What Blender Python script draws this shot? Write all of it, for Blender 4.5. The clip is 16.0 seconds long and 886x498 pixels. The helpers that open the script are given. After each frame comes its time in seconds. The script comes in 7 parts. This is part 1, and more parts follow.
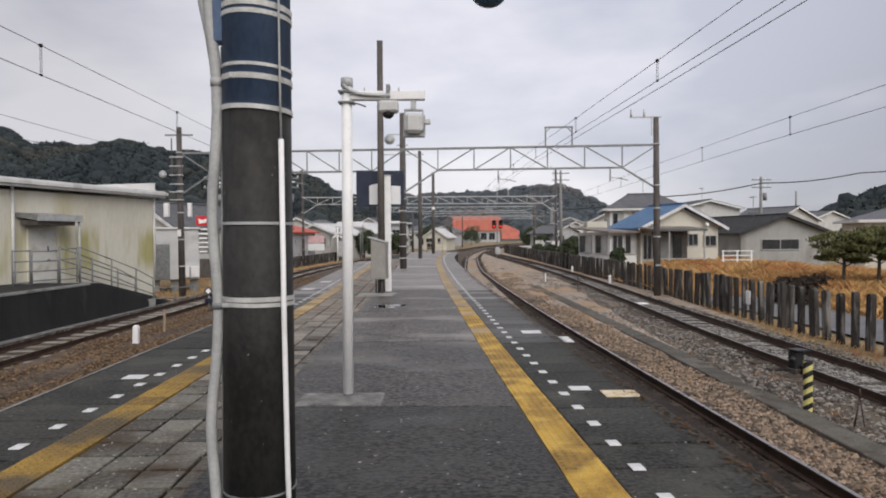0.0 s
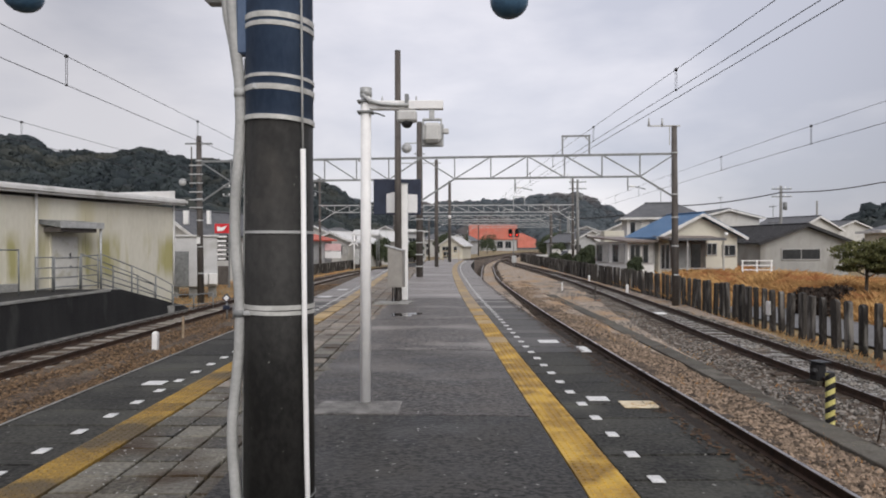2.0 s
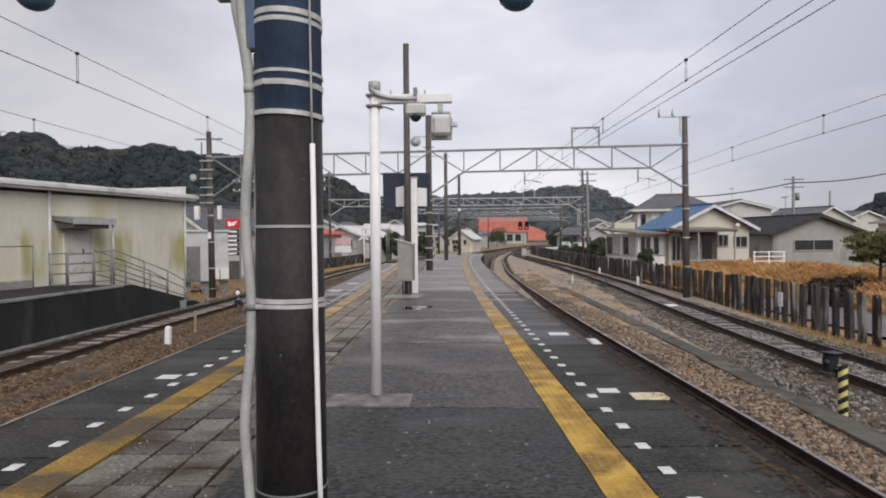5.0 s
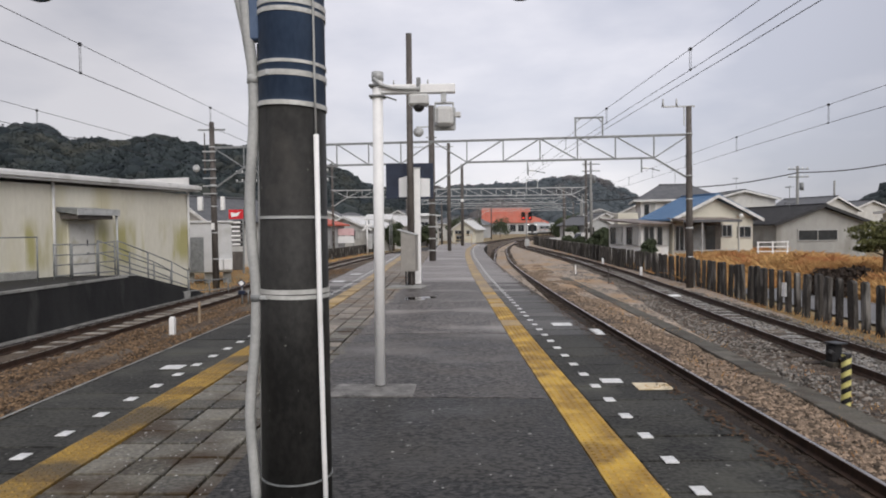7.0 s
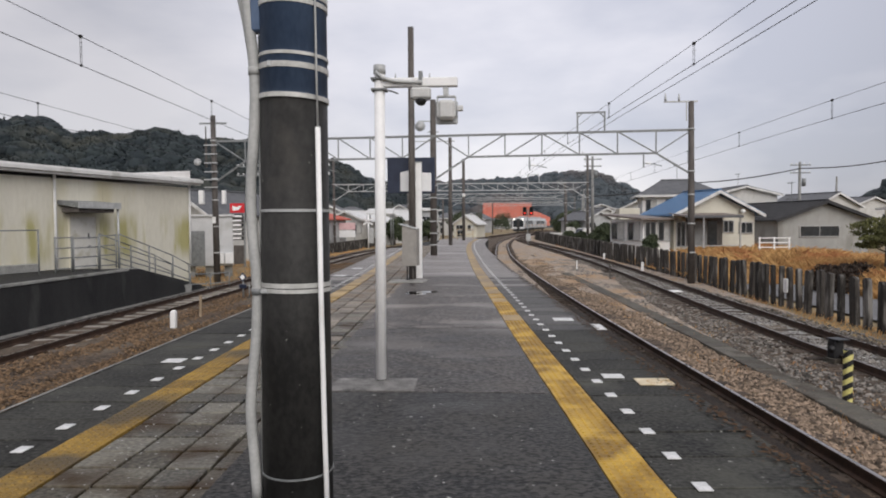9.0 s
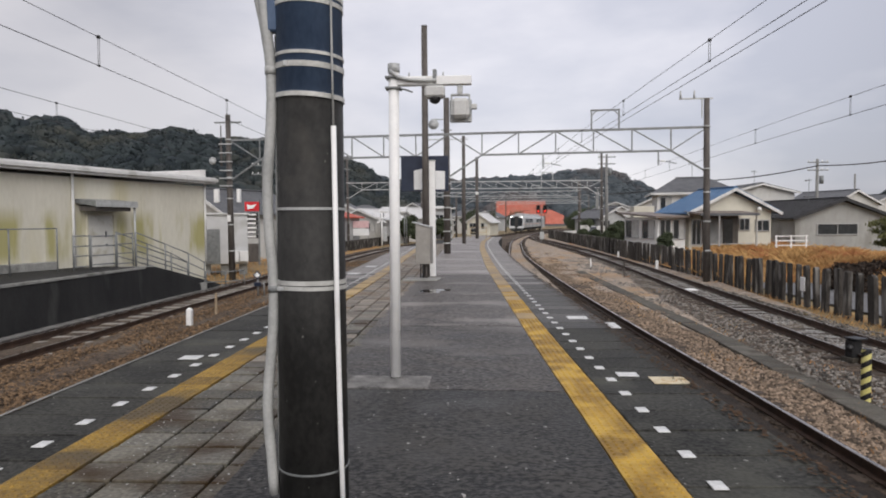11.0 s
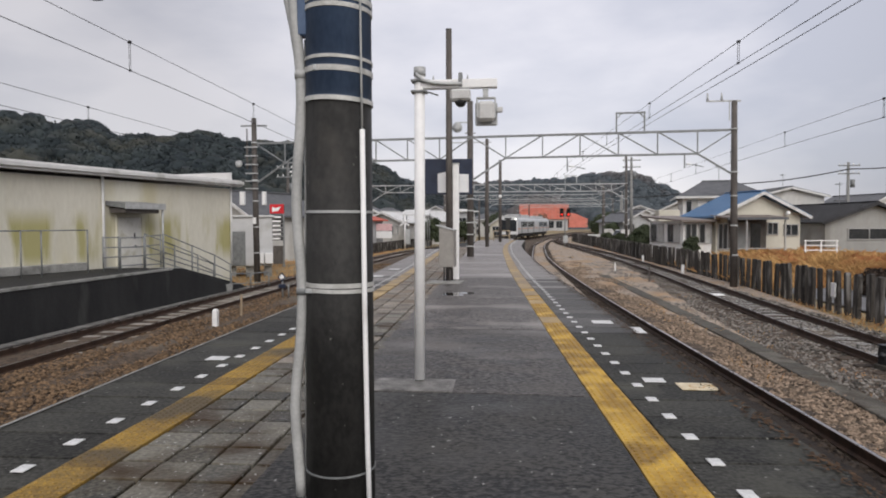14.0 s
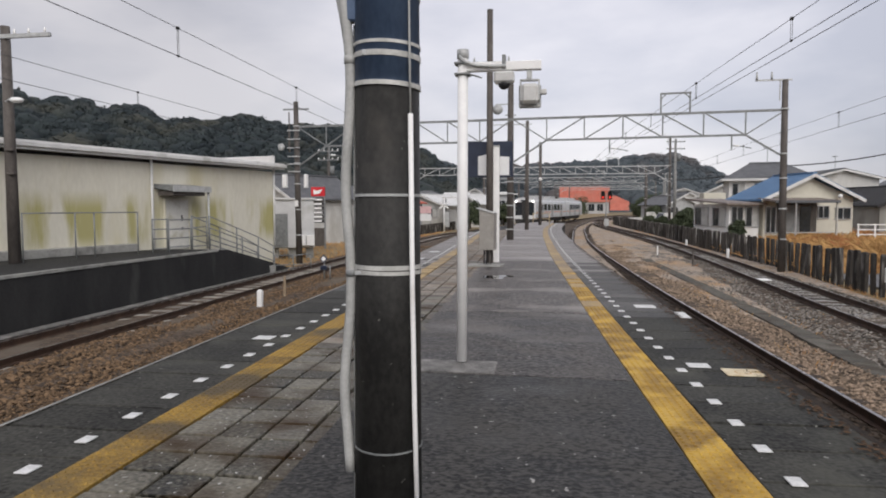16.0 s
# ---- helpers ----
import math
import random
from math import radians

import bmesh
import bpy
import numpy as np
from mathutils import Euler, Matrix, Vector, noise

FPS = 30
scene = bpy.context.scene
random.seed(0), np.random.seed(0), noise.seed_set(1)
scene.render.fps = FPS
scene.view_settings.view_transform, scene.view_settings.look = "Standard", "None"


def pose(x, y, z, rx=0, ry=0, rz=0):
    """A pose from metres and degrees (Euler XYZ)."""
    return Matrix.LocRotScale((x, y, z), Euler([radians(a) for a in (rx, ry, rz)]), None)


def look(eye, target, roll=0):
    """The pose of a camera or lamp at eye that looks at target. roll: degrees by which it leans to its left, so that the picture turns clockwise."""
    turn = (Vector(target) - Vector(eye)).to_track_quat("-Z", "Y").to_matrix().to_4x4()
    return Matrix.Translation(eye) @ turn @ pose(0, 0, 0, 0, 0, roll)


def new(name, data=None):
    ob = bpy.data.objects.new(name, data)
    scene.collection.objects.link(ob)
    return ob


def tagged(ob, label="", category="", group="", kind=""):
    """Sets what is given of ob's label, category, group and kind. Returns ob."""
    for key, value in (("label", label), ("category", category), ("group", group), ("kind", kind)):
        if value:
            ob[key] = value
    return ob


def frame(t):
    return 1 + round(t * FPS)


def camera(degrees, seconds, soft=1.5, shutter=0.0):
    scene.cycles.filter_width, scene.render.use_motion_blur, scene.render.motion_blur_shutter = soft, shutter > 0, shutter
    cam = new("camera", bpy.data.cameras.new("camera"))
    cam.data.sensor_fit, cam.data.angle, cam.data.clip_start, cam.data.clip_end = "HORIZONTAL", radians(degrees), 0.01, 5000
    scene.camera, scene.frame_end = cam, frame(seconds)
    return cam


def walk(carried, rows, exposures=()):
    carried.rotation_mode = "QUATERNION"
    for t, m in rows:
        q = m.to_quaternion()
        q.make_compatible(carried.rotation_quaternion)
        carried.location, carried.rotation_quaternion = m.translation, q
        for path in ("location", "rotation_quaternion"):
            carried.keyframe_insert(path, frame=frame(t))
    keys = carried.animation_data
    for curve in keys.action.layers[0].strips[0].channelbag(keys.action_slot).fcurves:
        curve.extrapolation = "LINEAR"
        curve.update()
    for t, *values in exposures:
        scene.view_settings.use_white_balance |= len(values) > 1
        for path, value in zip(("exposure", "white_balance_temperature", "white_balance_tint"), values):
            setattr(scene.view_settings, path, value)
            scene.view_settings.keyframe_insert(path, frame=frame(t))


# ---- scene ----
cam = camera(68.0, 16.0, soft=1.9)
walk(cam, [
    (0.0, pose(0.016, 0.029, 1.516, 88.864, 0.360, -0.414)),
    (0.5, pose(0.013, 0.033, 1.517, 89.025, 0.337, 0.031)),
    (1.0, pose(0.006, 0.029, 1.517, 89.312, 0.230, 0.321)),
    (1.5, pose(0.003, 0.023, 1.521, 89.506, 0.331, 0.636)),
    (2.0, pose(0.001, 0.017, 1.521, 89.595, 0.110, 0.990)),
    (2.5, pose(0.006, 0.029, 1.521, 89.002, 0.107, 0.586)),
    (3.0, pose(0.011, 0.027, 1.518, 88.909, 0.305, 0.910)),
    (3.5, pose(0.011, 0.028, 1.519, 88.835, 0.282, 0.973)),
    (4.0, pose(0.009, 0.013, 1.519, 89.043, 0.450, 1.522)),
    (6.5, pose(-0.001, 0.001, 1.520, 88.710, 0.588, 1.989)),
    (7.0, pose(-0.000, -0.000, 1.520, 88.200, 0.600, 2.100)),
    (7.5, pose(-0.003, 0.006, 1.519, 87.867, 0.470, 2.179)),
    (8.0, pose(-0.004, 0.016, 1.516, 87.914, 0.212, 2.107)),
    (8.5, pose(-0.006, 0.026, 1.515, 87.653, 0.082, 2.046)),
    (9.0, pose(-0.006, 0.021, 1.517, 87.734, 0.383, 2.204)),
    (11.5, pose(-0.014, 0.007, 1.516, 87.558, 0.335, 3.485)),
    (12.0, pose(-0.015, 0.012, 1.518, 87.532, 0.285, 3.497)),
    (12.5, pose(-0.014, 0.007, 1.515, 87.269, 0.330, 3.730)),
    (13.0, pose(-0.023, 0.030, 1.519, 87.330, 0.156, 4.098)),
    (13.5, pose(-0.026, 0.017, 1.516, 87.656, 0.185, 4.444)),
    (14.0, pose(-0.034, 0.009, 1.518, 87.856, 0.215, 5.344)),
    (14.5, pose(-0.044, 0.005, 1.517, 87.403, 0.300, 6.820)),
    (15.0, pose(-0.034, 0.000, 1.516, 86.741, 0.368, 8.434)),
    (15.5, pose(-0.035, 0.011, 1.521, 86.103, -0.000, 8.450)),
    (16.0, pose(-0.066, -0.027, 1.521, 86.363, 0.125, 8.730)),
])

# ---- sky and light: a dull overcast day ----
world = bpy.data.worlds.new("overcast_sky")
scene.world = world
world.use_nodes = True
wn, wl = world.node_tree.nodes, world.node_tree.links
wn.clear()
w_out = wn.new("ShaderNodeOutputWorld")
w_bg = wn.new("ShaderNodeBackground")
w_sky = wn.new("ShaderNodeTexSky")
w_sky.sky_type = "NISHITA"
w_sky.sun_disc = False
w_sky.sun_elevation, w_sky.sun_rotation = radians(38), radians(160)
w_co = wn.new("ShaderNodeTexCoord")
w_map = wn.new("ShaderNodeMapping")
w_map.inputs["Scale"].default_value = (1.0, 1.0, 2.6)
w_map.inputs["Location"].default_value = (0.35, 0.0, 0.4)
w_noise = wn.new("ShaderNodeTexNoise")
w_noise.inputs["Scale"].default_value = 1.7
w_noise.inputs["Detail"].default_value = 6
w_noise.inputs["Roughness"].default_value = 0.5
w_ramp = wn.new("ShaderNodeValToRGB")
w_ramp.color_ramp.elements[0].position = 0.38
w_ramp.color_ramp.elements[0].color = (0.535, 0.542, 0.62, 1)
w_ramp.color_ramp.elements[1].position = 0.62
w_ramp.color_ramp.elements[1].color = (0.88, 0.85, 0.89, 1)
w_dim = wn.new("ShaderNodeVectorMath")
w_dim.operation = "SCALE"
w_dim.inputs["Scale"].default_value = 0.10
w_mix = wn.new("ShaderNodeMixRGB")
w_mix.inputs["Fac"].default_value = 0.88
wl.new(w_co.outputs["Generated"], w_map.inputs["Vector"])
wl.new(w_map.outputs["Vector"], w_noise.inputs["Vector"])
wl.new(w_noise.outputs["Fac"], w_ramp.inputs["Fac"])
wl.new(w_sky.outputs["Color"], w_dim.inputs[0])
wl.new(w_dim.outputs["Vector"], w_mix.inputs["Color1"])
wl.new(w_ramp.outputs["Color"], w_mix.inputs["Color2"])
# the overcast is thinner, and brighter, down the line
w_dot = wn.new("ShaderNodeVectorMath")
w_dot.operation = "DOT_PRODUCT"
w_dot.inputs[1].default_value = Vector((0.12, 0.88, 0.46)).normalized()
w_glow = wn.new("ShaderNodeMapRange")
w_glow.interpolation_type = "SMOOTHSTEP"
w_glow.inputs["From Min"].default_value, w_glow.inputs["From Max"].default_value = 0.78, 1.0
w_glow.inputs["To Min"].default_value, w_glow.inputs["To Max"].default_value = 0.76, 1.14
w_mul = wn.new("ShaderNodeVectorMath")
w_mul.operation = "SCALE"
wl.new(w_co.outputs["Generated"], w_dot.inputs[0])
wl.new(w_dot.outputs["Value"], w_glow.inputs["Value"])
wl.new(w_mix.outputs["Color"], w_mul.inputs[0])
wl.new(w_glow.outputs["Result"], w_mul.inputs["Scale"])
wl.new(w_mul.outputs["Vector"], w_bg.inputs["Color"])
w_bg.inputs["Strength"].default_value = 1.06
wl.new(w_bg.outputs["Background"], w_out.inputs["Surface"])

sun_data = bpy.data.lights.new("sun", "SUN")
sun_data.energy, sun_data.angle, sun_data.color = 2.1, radians(50), (1.0, 0.95, 0.9)
sun = new("sun", sun_data)
sun.matrix_basis = look((11, -29.6, 50), (0, 0, 50 - 31.6 * math.tan(radians(38))))


# ---- materials ----
def surf(name, a, b, scale=8.0, rough=0.8, bump=0.15, metal=0.0, fine=60.0, spec=0.4, per_piece=0.0, per_island=0.0,
         stain=None, stain_scale=1.0, stain_at=0.6, stretch=(1, 1, 1), rough_var=0.1, speck=None, speck_scale=55, speck_at=0.72, relief=0.02, grain=0.45):
    """Two colours mixed by a coarse and a fine noise, with a fine relief; an optional stain."""
    m = bpy.data.materials.new(name)
    m.use_nodes = True
    n, l = m.node_tree.nodes, m.node_tree.links
    sh = n["Principled BSDF"]
    co = n.new("ShaderNodeTexCoord")
    mp = n.new("ShaderNodeMapping")
    mp.inputs["Scale"].default_value = stretch
    spot = co.outputs["Object"]
    if per_piece:
        info = n.new("ShaderNodeObjectInfo")
        va = n.new("ShaderNodeVectorMath")
        va.operation = "ADD"
        l.new(spot, va.inputs[0])
        l.new(info.outputs["Location"], va.inputs[1])
        spot = va.outputs["Vector"]
    l.new(spot, mp.inputs["Vector"])
    n1 = n.new("ShaderNodeTexNoise")
    n1.inputs["Scale"].default_value, n1.inputs["Detail"].default_value = scale, 7
    n1.inputs["Roughness"].default_value = 0.66
    n2 = n.new("ShaderNodeTexNoise")
    n2.inputs["Scale"].default_value, n2.inputs["Detail"].default_value = fine, 3
    for t in (n1, n2):
        l.new(mp.outputs["Vector"], t.inputs["Vector"])
    add = n.new("ShaderNodeMath")
    add.operation = "MULTIPLY_ADD"
    add.inputs[1].default_value = grain
    l.new(n2.outputs["Fac"], add.inputs[0])
    l.new(n1.outputs["Fac"], add.inputs[2])
    last = add.outputs[0]
    if per_piece:
        pp = n.new("ShaderNodeMath")
        pp.operation = "MULTIPLY_ADD"
        pp.inputs[1].default_value = per_piece
        l.new(info.outputs["Random"], pp.inputs[0])
        l.new(last, pp.inputs[2])
        last = pp.outputs[0]
    if per_island:
        geo = n.new("ShaderNodeNewGeometry")
        pi = n.new("ShaderNodeMath")
        pi.operation = "MULTIPLY_ADD"
        pi.inputs[1].default_value = per_island
        l.new(geo.outputs["Random Per Island"], pi.inputs[0])
        l.new(last, pi.inputs[2])
        last = pi.outputs[0]
    mr = n.new("ShaderNodeMapRange")
    mr.inputs["From Min"].default_value = 0.325 + 0.5 * grain
    mr.inputs["From Max"].default_value = 0.675 + 0.5 * grain + per_piece + per_island
    l.new(last, mr.inputs["Value"])
    mix = n.new("ShaderNodeMixRGB")
    mix.inputs["Color1"].default_value, mix.inputs["Color2"].default_value = (*a, 1), (*b, 1)
    l.new(mr.outputs["Result"], mix.inputs["Fac"])
    out = mix.outputs["Color"]
    if stain:
        n3 = n.new("ShaderNodeTexNoise")
        n3.inputs["Scale"].default_value, n3.inputs["Detail"].default_value = stain_scale, 4
        l.new(mp.outputs["Vector"], n3.inputs["Vector"])
        r3 = n.new("ShaderNodeMapRange")
        r3.inputs["From Min"].default_value, r3.inputs["From Max"].default_value = stain_at - 0.07, stain_at + 0.1
        l.new(n3.outputs["Fac"], r3.inputs["Value"])
        mx = n.new("ShaderNodeMixRGB")
        mx.inputs["Color2"].default_value = (*stain, 1)
        l.new(r3.outputs["Result"], mx.inputs["Fac"])
        l.new(out, mx.inputs["Color1"])
        out = mx.outputs["Color"]
    if speck:
        n4 = n.new("ShaderNodeTexNoise")
        n4.inputs["Scale"].default_value, n4.inputs["Detail"].default_value = speck_scale, 1
        l.new(spot, n4.inputs["Vector"])
        r4 = n.new("ShaderNodeMapRange")
        r4.inputs["From Min"].default_value, r4.inputs["From Max"].default_value = speck_at, speck_at + 0.04
        l.new(n4.outputs["Fac"], r4.inputs["Value"])
        mx4 = n.new("ShaderNodeMixRGB")
        mx4.inputs["Color2"].default_value = (*speck, 1)
        l.new(r4.outputs["Result"], mx4.inputs["Fac"])
        l.new(out, mx4.inputs["Color1"])
        out = mx4.outputs["Color"]
    l.new(out, sh.inputs["Base Color"])
    rr = n.new("ShaderNodeMapRange")
    rr.inputs["To Min"].default_value, rr.inputs["To Max"].default_value = max(0.03, rough - rough_var), min(1, rough + rough_var)
    l.new(n1.outputs["Fac"], rr.inputs["Value"])
    l.new(rr.outputs["Result"], sh.inputs["Roughness"])
    sh.inputs["Metallic"].default_value = metal
    sh.inputs["Specular IOR Level"].default_value = spec
    if bump:
        bp = n.new("ShaderNodeBump")
        bp.inputs["Strength"].default_value = bump
        bp.inputs["Distance"].default_value = relief
        l.new(n2.outputs["Fac"], bp.inputs["Height"])
        l.new(bp.outputs["Normal"], sh.inputs["Normal"])
    return m


def glow(name, col, strength):
    m = bpy.data.materials.new(name)
    m.use_nodes = True
    sh = m.node_tree.nodes["Principled BSDF"]
    sh.inputs["Base Color"].default_value = (*col, 1)
    sh.inputs["Emission Color"].default_value = (*col, 1)
    sh.inputs["Emission Strength"].default_value = strength
    return m


# real wear plus sky sheen in these colours: pale patches, paler far lengths
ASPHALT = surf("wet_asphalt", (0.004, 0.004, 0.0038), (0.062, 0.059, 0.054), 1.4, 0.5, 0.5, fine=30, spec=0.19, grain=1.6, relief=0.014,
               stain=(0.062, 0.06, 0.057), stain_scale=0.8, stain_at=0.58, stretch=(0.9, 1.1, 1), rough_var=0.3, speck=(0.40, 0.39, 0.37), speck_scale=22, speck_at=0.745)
ASPHALT_FAR = surf("old_sheen_asphalt", (0.105, 0.096, 0.091), (0.32, 0.295, 0.28), 1.2, 0.5, 0.5, fine=40, spec=0.4, grain=0.8, stain=(0.38, 0.352, 0.335), stain_scale=0.3, stain_at=0.58, stretch=(0.6, 1.6, 1), rough_var=0.2)
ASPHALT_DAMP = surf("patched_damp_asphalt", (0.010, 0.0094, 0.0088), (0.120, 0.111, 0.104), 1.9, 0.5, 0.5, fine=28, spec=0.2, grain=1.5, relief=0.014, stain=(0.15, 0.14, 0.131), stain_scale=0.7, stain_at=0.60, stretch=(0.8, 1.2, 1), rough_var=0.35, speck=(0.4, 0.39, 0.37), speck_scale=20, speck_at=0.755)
ASPHALT_MID = surf("damp_sheen_asphalt", (0.020, 0.018, 0.017), (0.19, 0.175, 0.164), 2.4, 0.52, 0.5, fine=24, spec=0.2, grain=1.4, stain=(0.29, 0.27, 0.252), stain_scale=0.6, stain_at=0.60, stretch=(0.8, 1.3, 1), rough_var=0.35, speck=(0.4, 0.39, 0.37), speck_scale=18, speck_at=0.765)
# far slab: grazing sky sheen is put into the paler colour
SLAB_FAR = surf("grey_sheen_slab", (0.11, 0.102, 0.098), (0.30, 0.28, 0.265), 2, 0.5, 0.5, fine=50, spec=0.4, grain=0.8, per_piece=0.25, rough_var=0.2)
# dark brown ballast; shade by the wall and corner falloff deepen the colour
BED_DARK = surf("dark_brown_bed", (0.007, 0.005, 0.004), (0.04, 0.028, 0.02), 5, 0.9, 0.9, fine=30, grain=0.8)
STONE_DARK = surf("dark_brown_stone", (0.007, 0.005, 0.004), (0.07, 0.05, 0.036), 6, 0.9, 0.2, per_island=0.9)
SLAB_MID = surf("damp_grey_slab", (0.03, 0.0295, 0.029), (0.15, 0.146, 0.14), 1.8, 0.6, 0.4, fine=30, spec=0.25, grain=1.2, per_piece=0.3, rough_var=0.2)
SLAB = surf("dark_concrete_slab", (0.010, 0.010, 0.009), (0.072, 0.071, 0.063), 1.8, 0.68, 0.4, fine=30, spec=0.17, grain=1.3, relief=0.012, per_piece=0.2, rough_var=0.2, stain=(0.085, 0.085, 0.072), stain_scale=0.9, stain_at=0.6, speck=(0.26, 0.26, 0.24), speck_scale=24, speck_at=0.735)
PAVER = surf("mossy_concrete_paver", (0.005, 0.005, 0.003), (0.225, 0.21, 0.17), 2.6, 0.5, 0.5, fine=34, per_piece=0.55, spec=0.26, relief=0.012,
             stain=(0.045, 0.026, 0.009), stain_scale=1.7, stain_at=0.535, grain=1.4, rough_var=0.35, speck=(0.52, 0.52, 0.5), speck_scale=28, speck_at=0.705)
PAVER_PALE = surf("pale_tan_paver", (0.07, 0.06, 0.05), (0.34, 0.30, 0.25), 2.4, 0.6, 0.4, fine=30, per_piece=0.4, spec=0.3, stain=(0.17, 0.12, 0.075), stain_scale=1.2, stain_at=0.57, grain=1.0)
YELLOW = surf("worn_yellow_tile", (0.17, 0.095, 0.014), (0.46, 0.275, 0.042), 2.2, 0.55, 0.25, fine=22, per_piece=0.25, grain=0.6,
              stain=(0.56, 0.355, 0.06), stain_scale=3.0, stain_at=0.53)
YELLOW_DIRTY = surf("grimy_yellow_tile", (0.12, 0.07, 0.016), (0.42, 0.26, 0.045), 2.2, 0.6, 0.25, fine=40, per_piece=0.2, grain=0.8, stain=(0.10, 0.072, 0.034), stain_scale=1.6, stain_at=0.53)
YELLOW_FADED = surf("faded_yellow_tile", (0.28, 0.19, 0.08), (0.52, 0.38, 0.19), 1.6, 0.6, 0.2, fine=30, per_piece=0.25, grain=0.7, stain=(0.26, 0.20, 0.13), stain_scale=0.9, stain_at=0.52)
SAND = surf("sandy_brown_ballast", (0.14, 0.112, 0.086), (0.52, 0.435, 0.355), 3, 0.95, 0.8, fine=16, grain=1.0, stain=(0.38, 0.255, 0.15), stain_scale=0.5, stain_at=0.57)
GREY_BED = surf("pale_grey_gravel", (0.08, 0.076, 0.07), (0.42, 0.41, 0.39), 4, 0.95, 0.8, fine=18, grain=1.2)
LITTER = surf("dead_brown_leaves", (0.018, 0.010, 0.006), (0.13, 0.072, 0.034), 6, 0.85, 0, per_island=0.8)
PUDDLE = surf("rain_puddle", (0.01, 0.01, 0.011), (0.02, 0.02, 0.02), 2, 0.05, 0, spec=0.6, rough_var=0.02)
WHITE_MARK = surf("white_road_paint", (0.55, 0.56, 0.56), (0.8, 0.8, 0.79), 9, 0.6, 0.1)
CREAM_MARK = surf("cream_step_plate", (0.62, 0.52, 0.34), (0.76, 0.67, 0.5), 9, 0.6, 0.1, stain=(0.5, 0.36, 0.16), stain_scale=6, stain_at=0.6)
CONC = surf("old_concrete", (0.22, 0.22, 0.21), (0.38, 0.38, 0.36), 3, 0.8, 0.3, stain=(0.15, 0.15, 0.14), stain_scale=2)
# near-black with paler streaks, tuned to the dock wall
CONC_DARK = surf("near_black_concrete", (0.010, 0.010, 0.011), (0.03, 0.03, 0.03), 1.5, 0.8, 0.3, stain=(0.06, 0.06, 0.057), stain_scale=1.2, stain_at=0.66, stretch=(1, 1, 0.3))
BALLAST = surf("ballast_bed", (0.012, 0.008, 0.006), (0.15, 0.108, 0.075), 5, 0.95, 0.9, fine=26, grain=0.9, stain=(0.13, 0.105, 0.08), stain_scale=0.5, stain_at=0.58)
STONE = surf("ballast_stone", (0.016, 0.012, 0.008), (0.42, 0.315, 0.23), 6, 0.9, 0.2, per_island=1.2)
STONE_RUST = surf("rusty_ballast_stone", (0.012, 0.008, 0.005), (0.255, 0.165, 0.095), 6, 0.9, 0.2, per_island=1.3)
SOIL = surf("dry_winter_soil", (0.16, 0.125, 0.075), (0.34, 0.26, 0.14), 0.4, 0.95, 0.4, fine=7, stain=(0.15, 0.15, 0.12), stain_scale=0.02)
RUST = surf("rusty_rail_steel", (0.028, 0.016, 0.011), (0.085, 0.05, 0.033), 4, 0.65, 0.15, 0.2)
SHINE = surf("polished_rail_head", (0.26, 0.24, 0.225), (0.42, 0.40, 0.38), 3, 0.28, 0.03, 0.85)
SLEEPER = surf("weathered_sleeper", (0.10, 0.088, 0.075), (0.42, 0.39, 0.35), 3, 0.9, 0.3, per_piece=0.6)
SLEEPER_BROWN = surf("dark_brown_sleeper", (0.02, 0.015, 0.012), (0.09, 0.067, 0.05), 3, 0.9, 0.3, per_piece=0.5)
SLEEPER_STAKE = surf("weathered_tan_stake", (0.22, 0.16, 0.10), (0.45, 0.36, 0.26), 6, 0.8, 0.2, stretch=(1, 1, 0.3))
GRASS = surf("dry_grass_blades", (0.25, 0.13, 0.048), (0.78, 0.50, 0.21), 0.45, 0.9, 0, per_island=0.5, stain=(0.42, 0.18, 0.075), stain_scale=0.35, stain_at=0.57)
POLE_DARK = surf("black_weathered_sheath", (0.014, 0.0138, 0.0135), (0.042, 0.041, 0.039), 2.2, 0.6, 0.12, fine=40, spec=0.24, stretch=(1, 1, 0.7), stain=(0.06, 0.056, 0.05), stain_scale=4, stain_at=0.66, speck=(0.2, 0.2, 0.18), speck_scale=30, speck_at=0.76)
POLE_BLUE = surf("navy_blue_plastic_wrap", (0.06, 0.095, 0.17), (0.10, 0.15, 0.245), 3, 0.45, 0.08, stretch=(1, 1, 0.4))
POLE_BROWN = surf("dark_brown_steel", (0.06, 0.053, 0.049), (0.135, 0.12, 0.11), 5, 0.7, 0.15, stretch=(1, 1, 0.3))
POLE_CONC = surf("grey_pole_concrete", (0.19, 0.19, 0.185), (0.3, 0.3, 0.29), 4, 0.8, 0.2)
GALV = surf("galvanised_steel", (0.36, 0.37, 0.37), (0.56, 0.57, 0.57), 7, 0.5, 0.08, 0.2)
GALV_DULL = surf("dull_galvanised_steel", (0.17, 0.18, 0.185), (0.30, 0.31, 0.31), 6, 0.6, 0.08, 0.3)
BAND = surf("bright_steel_band", (0.42, 0.42, 0.40), (0.66, 0.66, 0.64), 12, 0.6, 0.05, 0.1)
CONDUIT = surf("grey_plastic_conduit", (0.34, 0.345, 0.34), (0.48, 0.485, 0.475), 4, 0.5, 0.05)
WHITE = surf("white_painted_steel", (0.82, 0.82, 0.82), (0.92, 0.92, 0.91), 6, 0.45, 0.05, stain=(0.7, 0.68, 0.65), stain_scale=5, stain_at=0.7)
